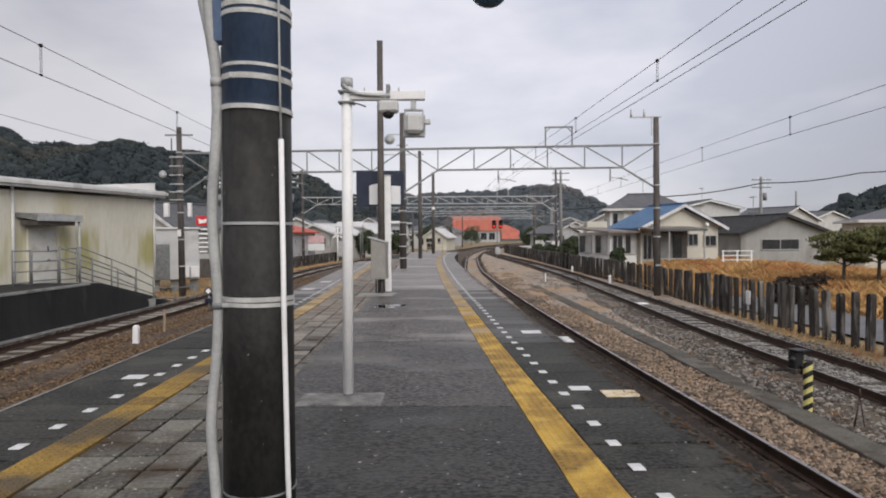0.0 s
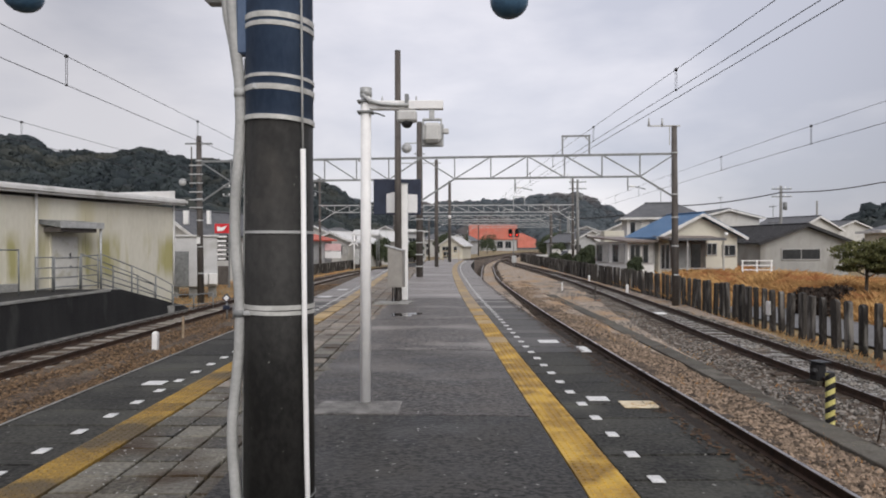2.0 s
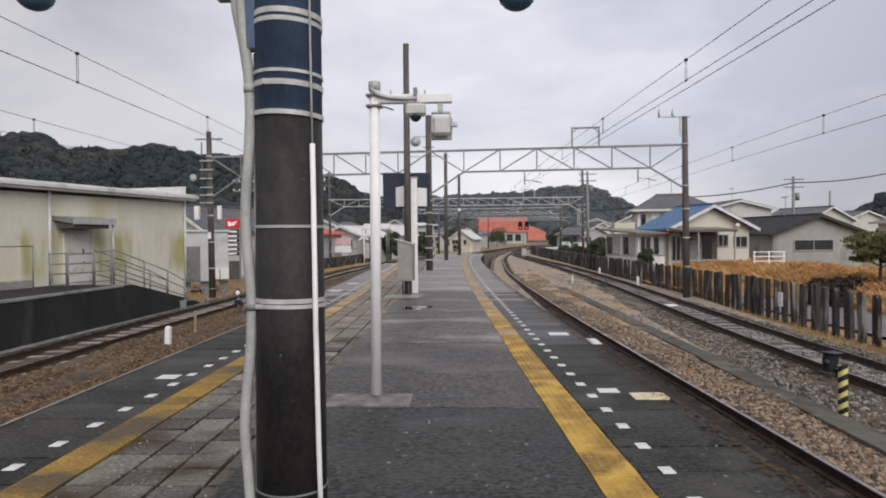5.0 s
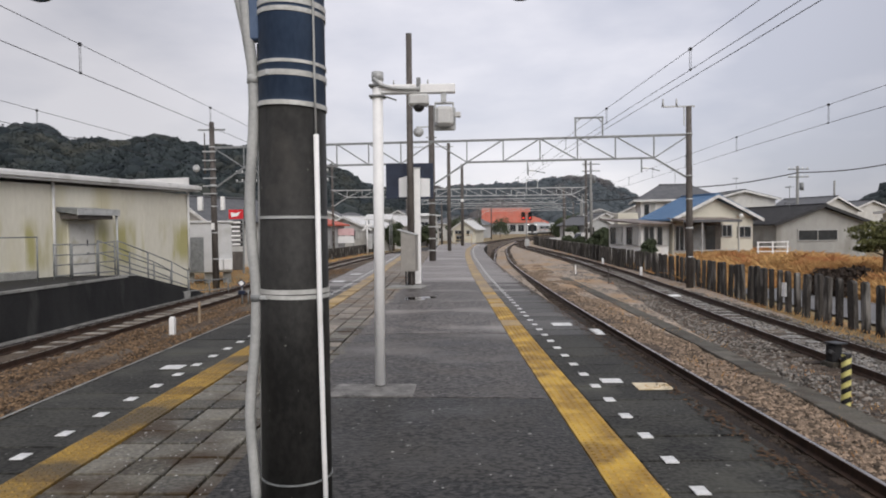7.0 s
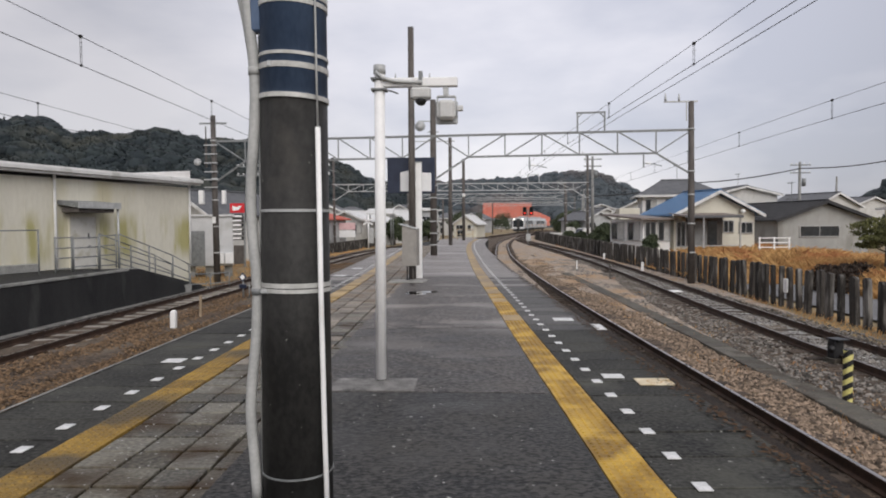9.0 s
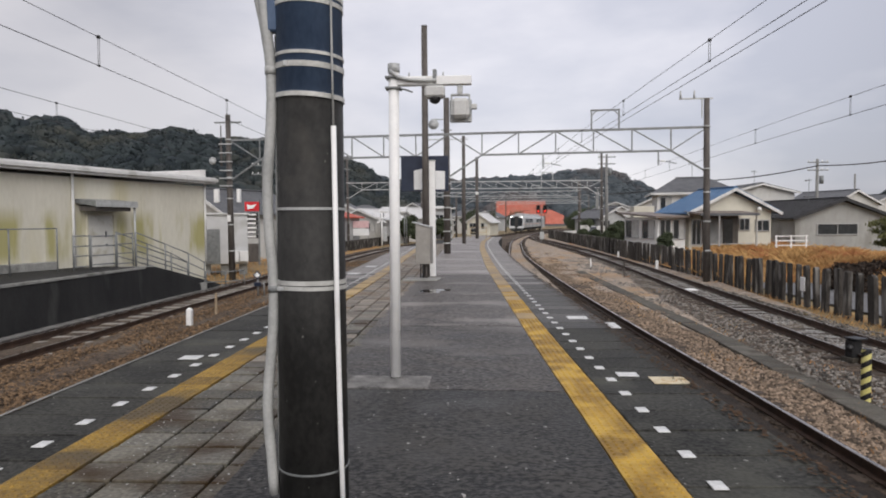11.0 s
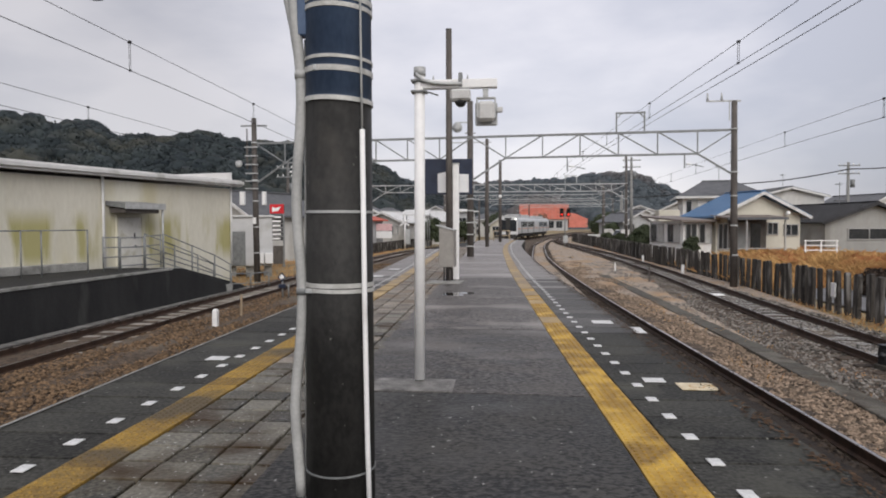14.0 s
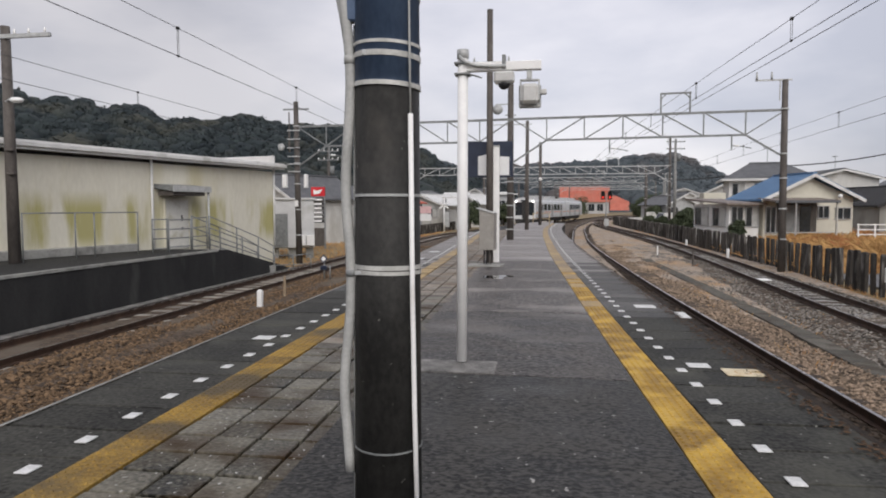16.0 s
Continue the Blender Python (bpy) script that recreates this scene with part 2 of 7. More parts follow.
BEIGE_BOX = surf("beige_painted_steel", (0.27, 0.255, 0.235), (0.34, 0.325, 0.30), 5, 0.5, 0.04)
PALE_BOX = surf("pale_grey_housing", (0.52, 0.52, 0.51), (0.66, 0.66, 0.65), 5, 0.5, 0.04)
BLACK = surf("black_plastic", (0.012, 0.012, 0.013), (0.03, 0.03, 0.032), 8, 0.45, 0.05)
NAVY = surf("dark_navy_panel", (0.018, 0.024, 0.045), (0.03, 0.04, 0.07), 3, 0.35, 0.03)
POSTER = surf("white_poster_board", (0.68, 0.69, 0.7), (0.8, 0.8, 0.8), 2, 0.5, 0.0)
WIRE = surf("dark_copper_wire", (0.03, 0.03, 0.032), (0.06, 0.06, 0.062), 3, 0.6, 0)


def algae(m):
    """Green growth in upright patches between knee and head height."""
    n, l = m.node_tree.nodes, m.node_tree.links
    sh = n["Principled BSDF"]
    old = sh.inputs["Base Color"].links[0].from_socket
    co = n.new("ShaderNodeTexCoord")
    sep = n.new("ShaderNodeSeparateXYZ")
    l.new(co.outputs["Object"], sep.inputs[0])
    mp = n.new("ShaderNodeMapping")
    mp.inputs["Scale"].default_value = (1.5, 1.0, 0.3)
    mp.inputs["Location"].default_value = (2.3, 0.0, 0.0)
    l.new(co.outputs["Object"], mp.inputs["Vector"])
    ns = n.new("ShaderNodeTexNoise")
    ns.inputs["Scale"].default_value, ns.inputs["Detail"].default_value = 0.85, 5
    l.new(mp.outputs["Vector"], ns.inputs["Vector"])
    ra = n.new("ShaderNodeMapRange")
    ra.inputs["From Min"].default_value, ra.inputs["From Max"].default_value = 0.46, 0.60
    l.new(ns.outputs["Fac"], ra.inputs["Value"])
    last = ra.outputs["Result"]
    for a, b in ((0.0, 0.7), (2.15, 1.45)):
        w = n.new("ShaderNodeMapRange")
        w.interpolation_type = "SMOOTHSTEP"
        w.inputs["From Min"].default_value, w.inputs["From Max"].default_value = a, b
        l.new(sep.outputs["Z"], w.inputs["Value"])
        mu = n.new("ShaderNodeMath")
        mu.operation = "MULTIPLY"
        l.new(last, mu.inputs[0])
        l.new(w.outputs["Result"], mu.inputs[1])
        last = mu.outputs[0]
    mx = n.new("ShaderNodeMixRGB")
    mx.inputs["Color2"].default_value = (0.43, 0.40, 0.19, 1)
    l.new(last, mx.inputs["Fac"])
    l.new(old, mx.inputs["Color1"])
    l.new(mx.outputs["Color"], sh.inputs["Base Color"])
    return m


CREAM_WALL = algae(surf("algae_stained_cream_siding", (0.62, 0.595, 0.505), (0.73, 0.705, 0.61), 0.5, 0.75, 0.02, fine=10, stretch=(1, 1, 0.35), stain=(0.60, 0.56, 0.40), stain_scale=0.6, stain_at=0.6))
ROOF_TRIM = surf("pale_roof_trim", (0.58, 0.58, 0.575), (0.74, 0.74, 0.735), 2, 0.5, 0.05, stain=(0.48, 0.48, 0.46), stain_scale=1.5)
WALL_WHITE = surf("off_white_render", (0.46, 0.46, 0.445), (0.62, 0.615, 0.595), 0.8, 0.8, 0.1, stain=(0.42, 0.41, 0.38), stain_scale=0.7, stain_at=0.58, stretch=(1, 1, 0.5))
WALL_BRIGHT = surf("clean_white_render", (0.76, 0.755, 0.74), (0.88, 0.875, 0.86), 0.8, 0.8, 0.1, stain=(0.66, 0.64, 0.6), stain_scale=0.6, stain_at=0.66, stretch=(1, 1, 0.5))
WALL_BEIGE = surf("beige_render", (0.55, 0.525, 0.445), (0.67, 0.645, 0.555), 0.8, 0.8, 0.1)
WALL_GREY = surf("grey_metal_siding", (0.36, 0.37, 0.38), (0.5, 0.51, 0.52), 1.5, 0.6, 0.05)
ROOF_DARK = surf("dark_grey_roof_tile", (0.06, 0.062, 0.068), (0.16, 0.165, 0.175), 2, 0.6, 0.2, fine=20, per_piece=0.2)
STONE_GREY = surf("grey_ballast_stone", (0.012, 0.011, 0.010), (0.36, 0.33, 0.295), 6, 0.9, 0.2, per_island=1.2)
ROOF_BLACK = surf("black_roof_tile", (0.016, 0.016, 0.018), (0.06, 0.06, 0.064), 2, 0.7, 0.3, fine=18)
WALL_DULL = surf("weathered_grey_render", (0.29, 0.29, 0.28), (0.40, 0.395, 0.38), 0.8, 0.8, 0.1, stain=(0.26, 0.255, 0.235), stain_scale=0.7, stain_at=0.58, stretch=(1, 1, 0.5))
ROOF_BROWN = surf("brown_roof_sheet", (0.15, 0.125, 0.11), (0.26, 0.22, 0.2), 2, 0.6, 0.1)
BRAMBLE = surf("bare_bramble_twigs", (0.016, 0.013, 0.012), (0.085, 0.06, 0.045), 1.2, 0.9, 0, per_island=0.8)
# dark tone for the shaded wall beneath the porch roof
PORCH_SHADE = surf("porch_shade_panel", (0.07, 0.062, 0.055), (0.15, 0.135, 0.12), 4, 0.7, 0.1, stretch=(1, 1, 0.3))
SHUTTER = surf("grey_shutter_metal", (0.2, 0.205, 0.205), (0.3, 0.305, 0.3), 3, 0.5, 0.05)
SHED_DOOR = surf("grubby_white_door_paint", (0.60, 0.59, 0.55), (0.72, 0.71, 0.67), 2, 0.6, 0.05, stain=(0.5, 0.48, 0.4), stain_scale=3, stain_at=0.6)
ROOF_BLUE = surf("bright_blue_roof_sheet", (0.07, 0.145, 0.27), (0.115, 0.215, 0.36), 1.5, 0.5, 0.05, per_piece=0.15)
ROOF_RED = surf("faded_red_roof", (0.42, 0.07, 0.04), (0.6, 0.13, 0.075), 1, 0.6, 0.05)
# orange paled toward salmon: distance haze is in the cladding colour
ORANGE_WALL = surf("orange_red_cladding", (0.52, 0.15, 0.11), (0.66, 0.22, 0.165), 0.6, 0.6, 0.03, stain=(0.5, 0.22, 0.17), stain_scale=0.25)
GLASS = surf("dark_window_glass", (0.015, 0.018, 0.022), (0.04, 0.045, 0.05), 2, 0.08, 0, spec=0.6, rough_var=0.03)
CURTAIN = surf("pale_curtain", (0.45, 0.45, 0.43), (0.62, 0.62, 0.6), 3, 0.8, 0)
ALU = surf("aluminium_frame", (0.4, 0.4, 0.4), (0.55, 0.55, 0.55), 5, 0.4, 0.02, 0.5)
BARK = surf("tree_bark", (0.05, 0.04, 0.03), (0.12, 0.095, 0.075), 6, 0.9, 0.3)
LEAF = surf("evergreen_leaves", (0.026, 0.04, 0.022), (0.095, 0.115, 0.06), 1.2, 0.7, 0, per_island=0.7)
LEAF_PALE = surf("yellow_green_leaves", (0.035, 0.042, 0.016), (0.20, 0.20, 0.07), 1.2, 0.7, 0, per_island=0.7)
# blue distance haze is mixed into both wood colours, stronger in the far one
FOREST = surf("dark_evergreen_forest", (0.011, 0.018, 0.025), (0.043, 0.056, 0.057), 0.06, 0.95, 0.3, fine=0.5, per_island=0.45, relief=0.8,
              stain=(0.070, 0.070, 0.055), stain_scale=0.035, stain_at=0.60)
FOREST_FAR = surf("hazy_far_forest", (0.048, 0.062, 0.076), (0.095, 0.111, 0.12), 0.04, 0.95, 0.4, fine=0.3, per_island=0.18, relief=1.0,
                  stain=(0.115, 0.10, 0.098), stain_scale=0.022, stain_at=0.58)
ROAD = surf("grey_road_asphalt", (0.13, 0.13, 0.135), (0.2, 0.2, 0.205), 1, 0.8, 0.2)
STEEL_TRAIN = surf("stainless_train_body", (0.56, 0.575, 0.59), (0.70, 0.715, 0.73), 1.2, 0.4, 0.02, 0.2, stretch=(1, 0.2, 1))
# side panes: base colour lightened a little for reflected sky
TRAIN_GLASS = surf("dark_train_window", (0.03, 0.034, 0.038), (0.08, 0.085, 0.09), 1, 0.12, 0, spec=0.6, rough_var=0.03)
TRAIN_WHITE = surf("white_train_front", (0.66, 0.67, 0.68), (0.76, 0.77, 0.77), 2, 0.4, 0.02)
TRAIN_DARK = surf("train_underframe", (0.02, 0.02, 0.021), (0.06, 0.058, 0.055), 4, 0.8, 0.1)
TRAIN_ROOF = surf("grey_train_roof", (0.36, 0.365, 0.37), (0.46, 0.465, 0.47), 2, 0.7, 0.05)
ORANGE_BAND = surf("orange_train_stripe", (0.6, 0.19, 0.04), (0.7, 0.24, 0.06), 2, 0.4, 0)
HEADLIGHT = glow("lit_headlight", (1.0, 0.97, 0.9), 4.0)
RED_LAMP = glow("red_signal_light", (1.0, 0.05, 0.035), 1.1)
YEL_PAINT = surf("yellow_hazard_paint", (0.55, 0.5, 0.16), (0.72, 0.66, 0.26), 8, 0.5, 0.05)
RED_SIGN = surf("red_sign_panel", (0.55, 0.02, 0.03), (0.68, 0.035, 0.045), 2, 0.4, 0)
BLUE_GLASS = surf("blue_grey_lamp_cover", (0.06, 0.125, 0.21), (0.10, 0.2, 0.31), 3, 0.3, 0.02)


# ---- building helpers ----
def mesh_from(name, bm, mat, smooth=False):
    bmesh.ops.recalc_face_normals(bm, faces=bm.faces[:])
    me = bpy.data.meshes.new(name)
    bm.to_mesh(me)
    bm.free()
    me.materials.append(mat)
    if smooth:
        for p in me.polygons:
            p.use_smooth = True
    return me


def part(name, bm, mat, parent=None, label="", smooth=False):
    ob = new(name, mesh_from(name, bm, mat, smooth))
    ob.parent = parent
    if label:
        tagged(ob, label)
    return ob


def share(name, me, m, parent):
    ob = new(name, me)
    ob.parent = parent
    ob.matrix_basis = m
    return ob


def thing(name, m, label, category, group="", kind=""):
    ob = new(name)
    ob.matrix_basis = m
    ob.empty_display_size = 0.1
    return tagged(ob, label, category, group, kind)


def box(bm, c, s, m=None, bevel=0.0):
    """A box of size s about the centre c, with its edges cut off by bevel."""
    mat = (m or Matrix.Identity(4)) @ Matrix.Translation(c) @ Matrix.Diagonal((*s, 1))
    if not bevel:
        bmesh.ops.create_cube(bm, size=1, matrix=mat)
        return bm
    tmp = bmesh.new()
    bmesh.ops.create_cube(tmp, size=1, matrix=Matrix.Diagonal((*s, 1)))
    bmesh.ops.bevel(tmp, geom=tmp.edges[:], offset=bevel, segments=1, affect="EDGES", profile=0.5)
    bmesh.ops.transform(tmp, matrix=(m or Matrix.Identity(4)) @ Matrix.Translation(c), verts=tmp.verts[:])
    me = bpy.data.meshes.new("tmp")
    tmp.to_mesh(me)
    tmp.free()
    bm.from_mesh(me)
    bpy.data.meshes.remove(me)
    return bm


def rod(bm, p, q, r0, r1=None, seg=10):
    """A round bar from p to q."""
    p, q = Vector(p), Vector(q)
    d = q - p
    m = Matrix.Translation((p + q) / 2) @ d.to_track_quat("Z", "Y").to_matrix().to_4x4()
    bmesh.ops.create_cone(bm, cap_ends=True, segments=seg, radius1=r0, radius2=r0 if r1 is None else r1, depth=d.length, matrix=m)
    return bm


def beam(bm, p, q, w, h):
    """A rectangular bar from p to q, w wide and h high."""
    p, q = Vector(p), Vector(q)
    d = q - p
    m = Matrix.Translation((p + q) / 2) @ d.to_track_quat("Y", "Z").to_matrix().to_4x4()
    bmesh.ops.create_cube(bm, size=1, matrix=m @ Matrix.Diagonal((w, d.length, h, 1)))
    return bm


def tube(bm, pts, r, seg=8):
    """A round bar through points."""
    pts = [Vector(p) for p in pts]
    way = pts[-1] - pts[0]
    ref = min((Vector((1, 0, 0)), Vector((0, 1, 0)), Vector((0, 0, 1))), key=lambda v: abs(v.dot(way)))
    rings = []
    for i, p in enumerate(pts):
        d = (pts[min(i + 1, len(pts) - 1)] - pts[max(i - 1, 0)]).normalized()
        s = (ref - d * ref.dot(d)).normalized()
        u = d.cross(s)
        rings.append([bm.verts.new(p + (s * math.cos(a) + u * math.sin(a)) * r) for a in [2 * math.pi * k / seg for k in range(seg)]])
    for a, b in zip(rings, rings[1:]):
        for k in range(seg):
            bm.faces.new((a[k], a[(k + 1) % seg], b[(k + 1) % seg], b[k]))
    bm.faces.new(rings[0])
    bm.faces.new(rings[-1])
    return bm


def prism(bm, poly, a, b, m=None):
    """A polygon of (y, z) drawn out along x from a to b."""
    m = m or Matrix.Identity(4)
    va = [bm.verts.new(m @ Vector((a, y, z))) for y, z in poly]
    vb = [bm.verts.new(m @ Vector((b, y, z))) for y, z in poly]
    k = len(poly)
    for i in range(k):
        bm.faces.new((va[i], va[(i + 1) % k], vb[(i + 1) % k], vb[i]))
    bm.faces.new(va)
    bm.faces.new(vb)
    return bm


def sweep(bm, path, profile, closed=True):
    """A profile of (side, z) led along a path of (x, y) with the side to the right of the way."""
    rings = []
    for i, (x, y) in enumerate(path):
        x0, y0 = path[max(i - 1, 0)]
        x1, y1 = path[min(i + 1, len(path) - 1)]
        d = math.hypot(x1 - x0, y1 - y0)
        sx, sy = (y1 - y0) / d, -(x1 - x0) / d
        rings.append([bm.verts.new((x + sx * s, y + sy * s, z)) for s, z in profile])
    k = len(profile)
    for a, b in zip(rings, rings[1:]):
        for j in range(k if closed else k - 1):
            bm.faces.new((a[j], a[(j + 1) % k], b[(j + 1) % k], b[j]))
    if closed:
        bm.faces.new(rings[0])
        bm.faces.new(rings[-1])
    return bm


def smooth_line(ys, xs):
    """A smooth curve x(y) through a few knots."""
    ys, xs = np.array(ys, float), np.array(xs, float)
    tg = np.gradient(xs, ys)

    def f(y):
        if y <= ys[0]:
            return float(xs[0] + tg[0] * (y - ys[0]))
        if y >= ys[-1]:
            return float(xs[-1] + tg[-1] * (y - ys[-1]))
        i = int(np.searchsorted(ys, y)) - 1
        h = ys[i + 1] - ys[i]
        u = (y - ys[i]) / h
        return float((2 * u**3 - 3 * u**2 + 1) * xs[i] + (u**3 - 2 * u**2 + u) * h * tg[i] + (3 * u**2 - 2 * u**3) * xs[i + 1] + (u**3 - u**2) * h * tg[i + 1])
    return f


# ---- lines of the plan: x along y ----
yellow_right = smooth_line((-10, 3.7, 8.2, 14, 20, 28, 38, 48, 60, 76, 90), (1.1, 0.82, 0.62, 0.40, 0.18, 0.0, -0.13, -0.03, 0.55, 1.35, 2.6))
dash_left = smooth_line((-10, 4.3, 9, 15, 22, 30, 45, 55, 62, 68), (-2.9, -3.03, -3.10, -3.19, -3.40, -3.70, -4.0, -3.2, -1.7, 0.2))
track_left = smooth_line((-20, 5, 20, 35, 48, 60, 70, 80, 90, 102, 115, 130, 158, 200), (-9.3, -9.3, -9.3, -9.3, -9.2, -8.6, -7.2, -4.9, -2.0, 1.2, 3.7, 6.3, 11.9, 22.0))
track_mid = smooth_line((-20, 5, 15, 22, 30, 45, 60, 72, 80, 86, 95, 102, 115, 130, 158, 167, 174, 181, 188, 195, 205, 215, 225, 240), (-5.2, -5.25, -5.4, -5.6, -5.9, -6.2, -5.9, -5.0, -3.8, -2.55, -0.5, 1.2, 3.7, 6.3, 11.7, 13.5, 15.1, 16.8, 18.7, 20.8, 24.4, 28.8, 34.5, 46.0))
track_right = smooth_line((-20, 3.7, 8.2, 14, 20, 28, 38, 48, 60, 76, 90, 105, 120, 140, 180), (3.7, 3.42, 3.25, 3.0, 2.78, 2.6, 2.48, 2.58, 3.1, 3.95, 5.2, 7.0, 9.0, 13.0, 23.0))
track_far = smooth_line((-20, 10, 16, 24, 35, 45, 56, 70, 85, 95, 108, 120, 140, 180), (7.3, 7.3, 7.35, 7.65, 8.1, 8.3, 8.3, 8.05, 7.7, 7.65, 8.3, 9.7, 13.8, 24.0))
RAIL_Z = -0.92
GROUND_Z = -1.10


# ---- ground ----
def ground():
    bm = bmesh.new()
    xs = [-1500, -700, -350, -160, -80, -45, -28, -18, 12, 20, 30, 45, 80, 160, 350, 700, 1500]
    ys = [-600, -200, -60, -20, 0, 10, 20, 30, 40, 55, 75, 100, 140, 200, 300, 500, 1000, 2000]
    grid = [[bm.verts.new((x, y, GROUND_Z - 0.06)) for x in xs] for y in ys]
    for j in range(len(ys) - 1):
        for i in range(len(xs) - 1):
            bm.faces.new((grid[j][i], grid[j][i + 1], grid[j + 1][i + 1], grid[j + 1][i]))
    tagged(part("ground", bm, SOIL), "bare brown winter soil with dry grass", "ground", kind="structure")


def strip(name, left, right, y0, y1, z, mat, label, category, step=2.0, wob=0.0, thick=0.05):
    """A low bed between two curves."""
    bm = bmesh.new()
    n = int((y1 - y0) / step) + 1
    cols = 9
    rows = []
    for j in range(n + 1):
        y = y0 + (y1 - y0) * j / n
        a, b = left(y), right(y)
        row = []
        for i in range(cols):
            x = a + (b - a) * i / (cols - 1)
            dz = wob * noise.noise((x * 0.9, y * 0.5, 3.1)) if 0 < i < cols - 1 else -thick
            row.append(bm.verts.new((x, y, z + dz)))
        rows.append(row)
    for p, q in zip(rows, rows[1:]):
        for i in range(cols - 1):
            bm.faces.new((p[i], p[i + 1], q[i + 1], q[i]))
    return tagged(part(name, bm, mat, smooth=True), label, category, kind="structure")


ground()
strip("ballast_bed", lambda y: -11.2 if y < 45 else track_left(y) - 2.2, lambda y: dash_left(y) - 0.75 if y < 62 else track_mid(y) + 1.9, -15, 200, GROUND_Z + 0.02, BALLAST,
      "rusty brown track ballast between the rails and platform", "ballast", wob=0.09)
strip("ballast_bed", lambda y: yellow_right(y) + 1.1 if y < 67 else track_mid(y) + 1.8, lambda y: track_far(y) + 1.45, -15, 200, GROUND_Z + 0.02, BALLAST,
      "brown and grey track ballast with dead leaves", "ballast", wob=0.06)
def taper(left, right, y0, run):
    """Edges that start from a point at y0, open over run metres and waver."""
    def edge(side):
        def f(y):
            u = max(0.0, min(1.0, (y - y0) / run)) ** 0.7
            w = 0.5 * (right(y) - left(y)) * (u * (1 + 0.12 * noise.noise((y * 0.6, side * 3.0, 5.5))) + 0.004)
            return 0.5 * (left(y) + right(y)) + side * w
        return f
    return edge(-1), edge(1)


for a, b, y0, run, y1, z, mat, lb in (
        (lambda y: track_right(y) + 0.85, lambda y: track_far(y) - 0.85, 12, 26, 150, 0.038, SAND, "sandy brown ballast with dry weeds between the tracks"),
        (lambda y: track_far(y) + 0.85, lambda y: track_far(y) + 2.2, 18, 16, 150, 0.04, SAND, "sandy verge beside the far track"),
        (lambda y: track_right(y) - 0.48, lambda y: track_right(y) + 0.48, 19, 16, 150, 0.05, SAND, "sandy ballast between the rails"),
        (lambda y: track_far(y) - 0.50, lambda y: track_far(y) + 0.50, 6, 4, 60, 0.034, GREY_BED, "pale grey gravel between the far rails"),
        (lambda y: track_left(y) + 1.0, lambda y: track_mid(y) - 1.0, 20, 14, 66, 0.04, SAND, "sandy ballast with dry weeds between the tracks")):
    e0, e1 = taper(a, b, y0, run)
    strip("sandy_bed" if mat is SAND else "gravel_bed", e0, e1, y0, y1, GROUND_Z + z, mat, lb, "ballast", wob=0.03, step=1.0, thick=0.03)
strip("ballast_shoulder", lambda y: track_left(y) + 0.64, lambda y: track_left(y) + 2.3, -12, 60, GROUND_Z + 0.065, BALLAST, "rusty ballast shoulder over the sleeper ends", "ballast", wob=0.03, step=1.0)
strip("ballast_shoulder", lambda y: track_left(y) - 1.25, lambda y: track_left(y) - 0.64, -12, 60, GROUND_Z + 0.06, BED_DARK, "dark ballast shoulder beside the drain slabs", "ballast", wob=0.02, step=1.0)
# dark strip: brown ballast plus the wall's shade, put into the colour
strip("dark_bed", lambda y: yellow_right(y) + 1.12, lambda y: track_right(y) + 0.5, -10, 20, GROUND_Z + 0.06, BED_DARK, "dark brown ballast beside the platform wall, shade in its colour", "ballast", wob=0.04)
strip("road", lambda y: 10.6, lambda y: 13.4, -10, 43, GROUND_Z + 0.06, ROAD, "grey asphalt lane behind the sleeper fence", "road")


# ---- tracks ----
RAIL_PROFILE = [(-0.06, -0.14), (0.06, -0.14), (0.06, -0.125), (0.012, -0.11), (0.012, -0.04), (0.033, -0.03), (0.033, -0.003), (-0.033, -0.003), (-0.033, -0.03), (-0.012, -0.04), (-0.012, -0.11), (-0.06, -0.125)]


def side_path(line, off, y0, y1, step=2.0):
    out = []
    n = int((y1 - y0) / step)
    for j in range(n + 1):
        y = y0 + (y1 - y0) * j / n
        d = (line(y + 0.5) - line(y - 0.5))
        k = math.hypot(d, 1)
        out.append((line(y) + off / k, y - off * d / k))
    return out


def track(line, y0, y1, label, shiny, wood=SLEEPER_BROWN):
    tr = thing("railway_track", pose(0, 0, 0), label, "track", "railway tracks", "structure")
    for off in (-0.5665, 0.5665):
        bm = bmesh.new()
        sweep(bm, side_path(line, off, y0, y1), [(s, z + RAIL_Z) for s, z in RAIL_PROFILE])
        r = part("rail", bm, RUST, tr, "brown rusty steel rail")
        bm = bmesh.new()
        w = 0.024 if shiny else 0.016
        sweep(bm, side_path(line, off, y0, y1), [(-w, RAIL_Z - 0.004), (w, RAIL_Z - 0.004), (w, RAIL_Z), (-w, RAIL_Z)])
        part("running_surface", bm, SHINE, r, "polished steel rail head")
    bm = bmesh.new()
    box(bm, (0, 0, RAIL_Z - 0.21), (2.0, 0.2, 0.14), bevel=0.012)
    me = mesh_from("sleeper", bm, wood)
    y = y0 + 0.3
    count = 0
    while y < y1 - 0.5 and count < 290:
        d = line(y + 0.5) - line(y - 0.5)
        share("sleeper", me, pose(line(y), y, 0, 0, 0, -math.degrees(math.atan(d)) + random.uniform(-1, 1)), tr)
        y += 0.65
        count += 1
    return tr


track(track_left, -6, 88, "rusty single track curving away with weathered sleepers", True, SLEEPER)
track(track_mid, -6, 215, "rusty rails close under the platform brink", True)
track(track_right, -6, 180, "rusty rails on sleepers half buried beside the platform", True)
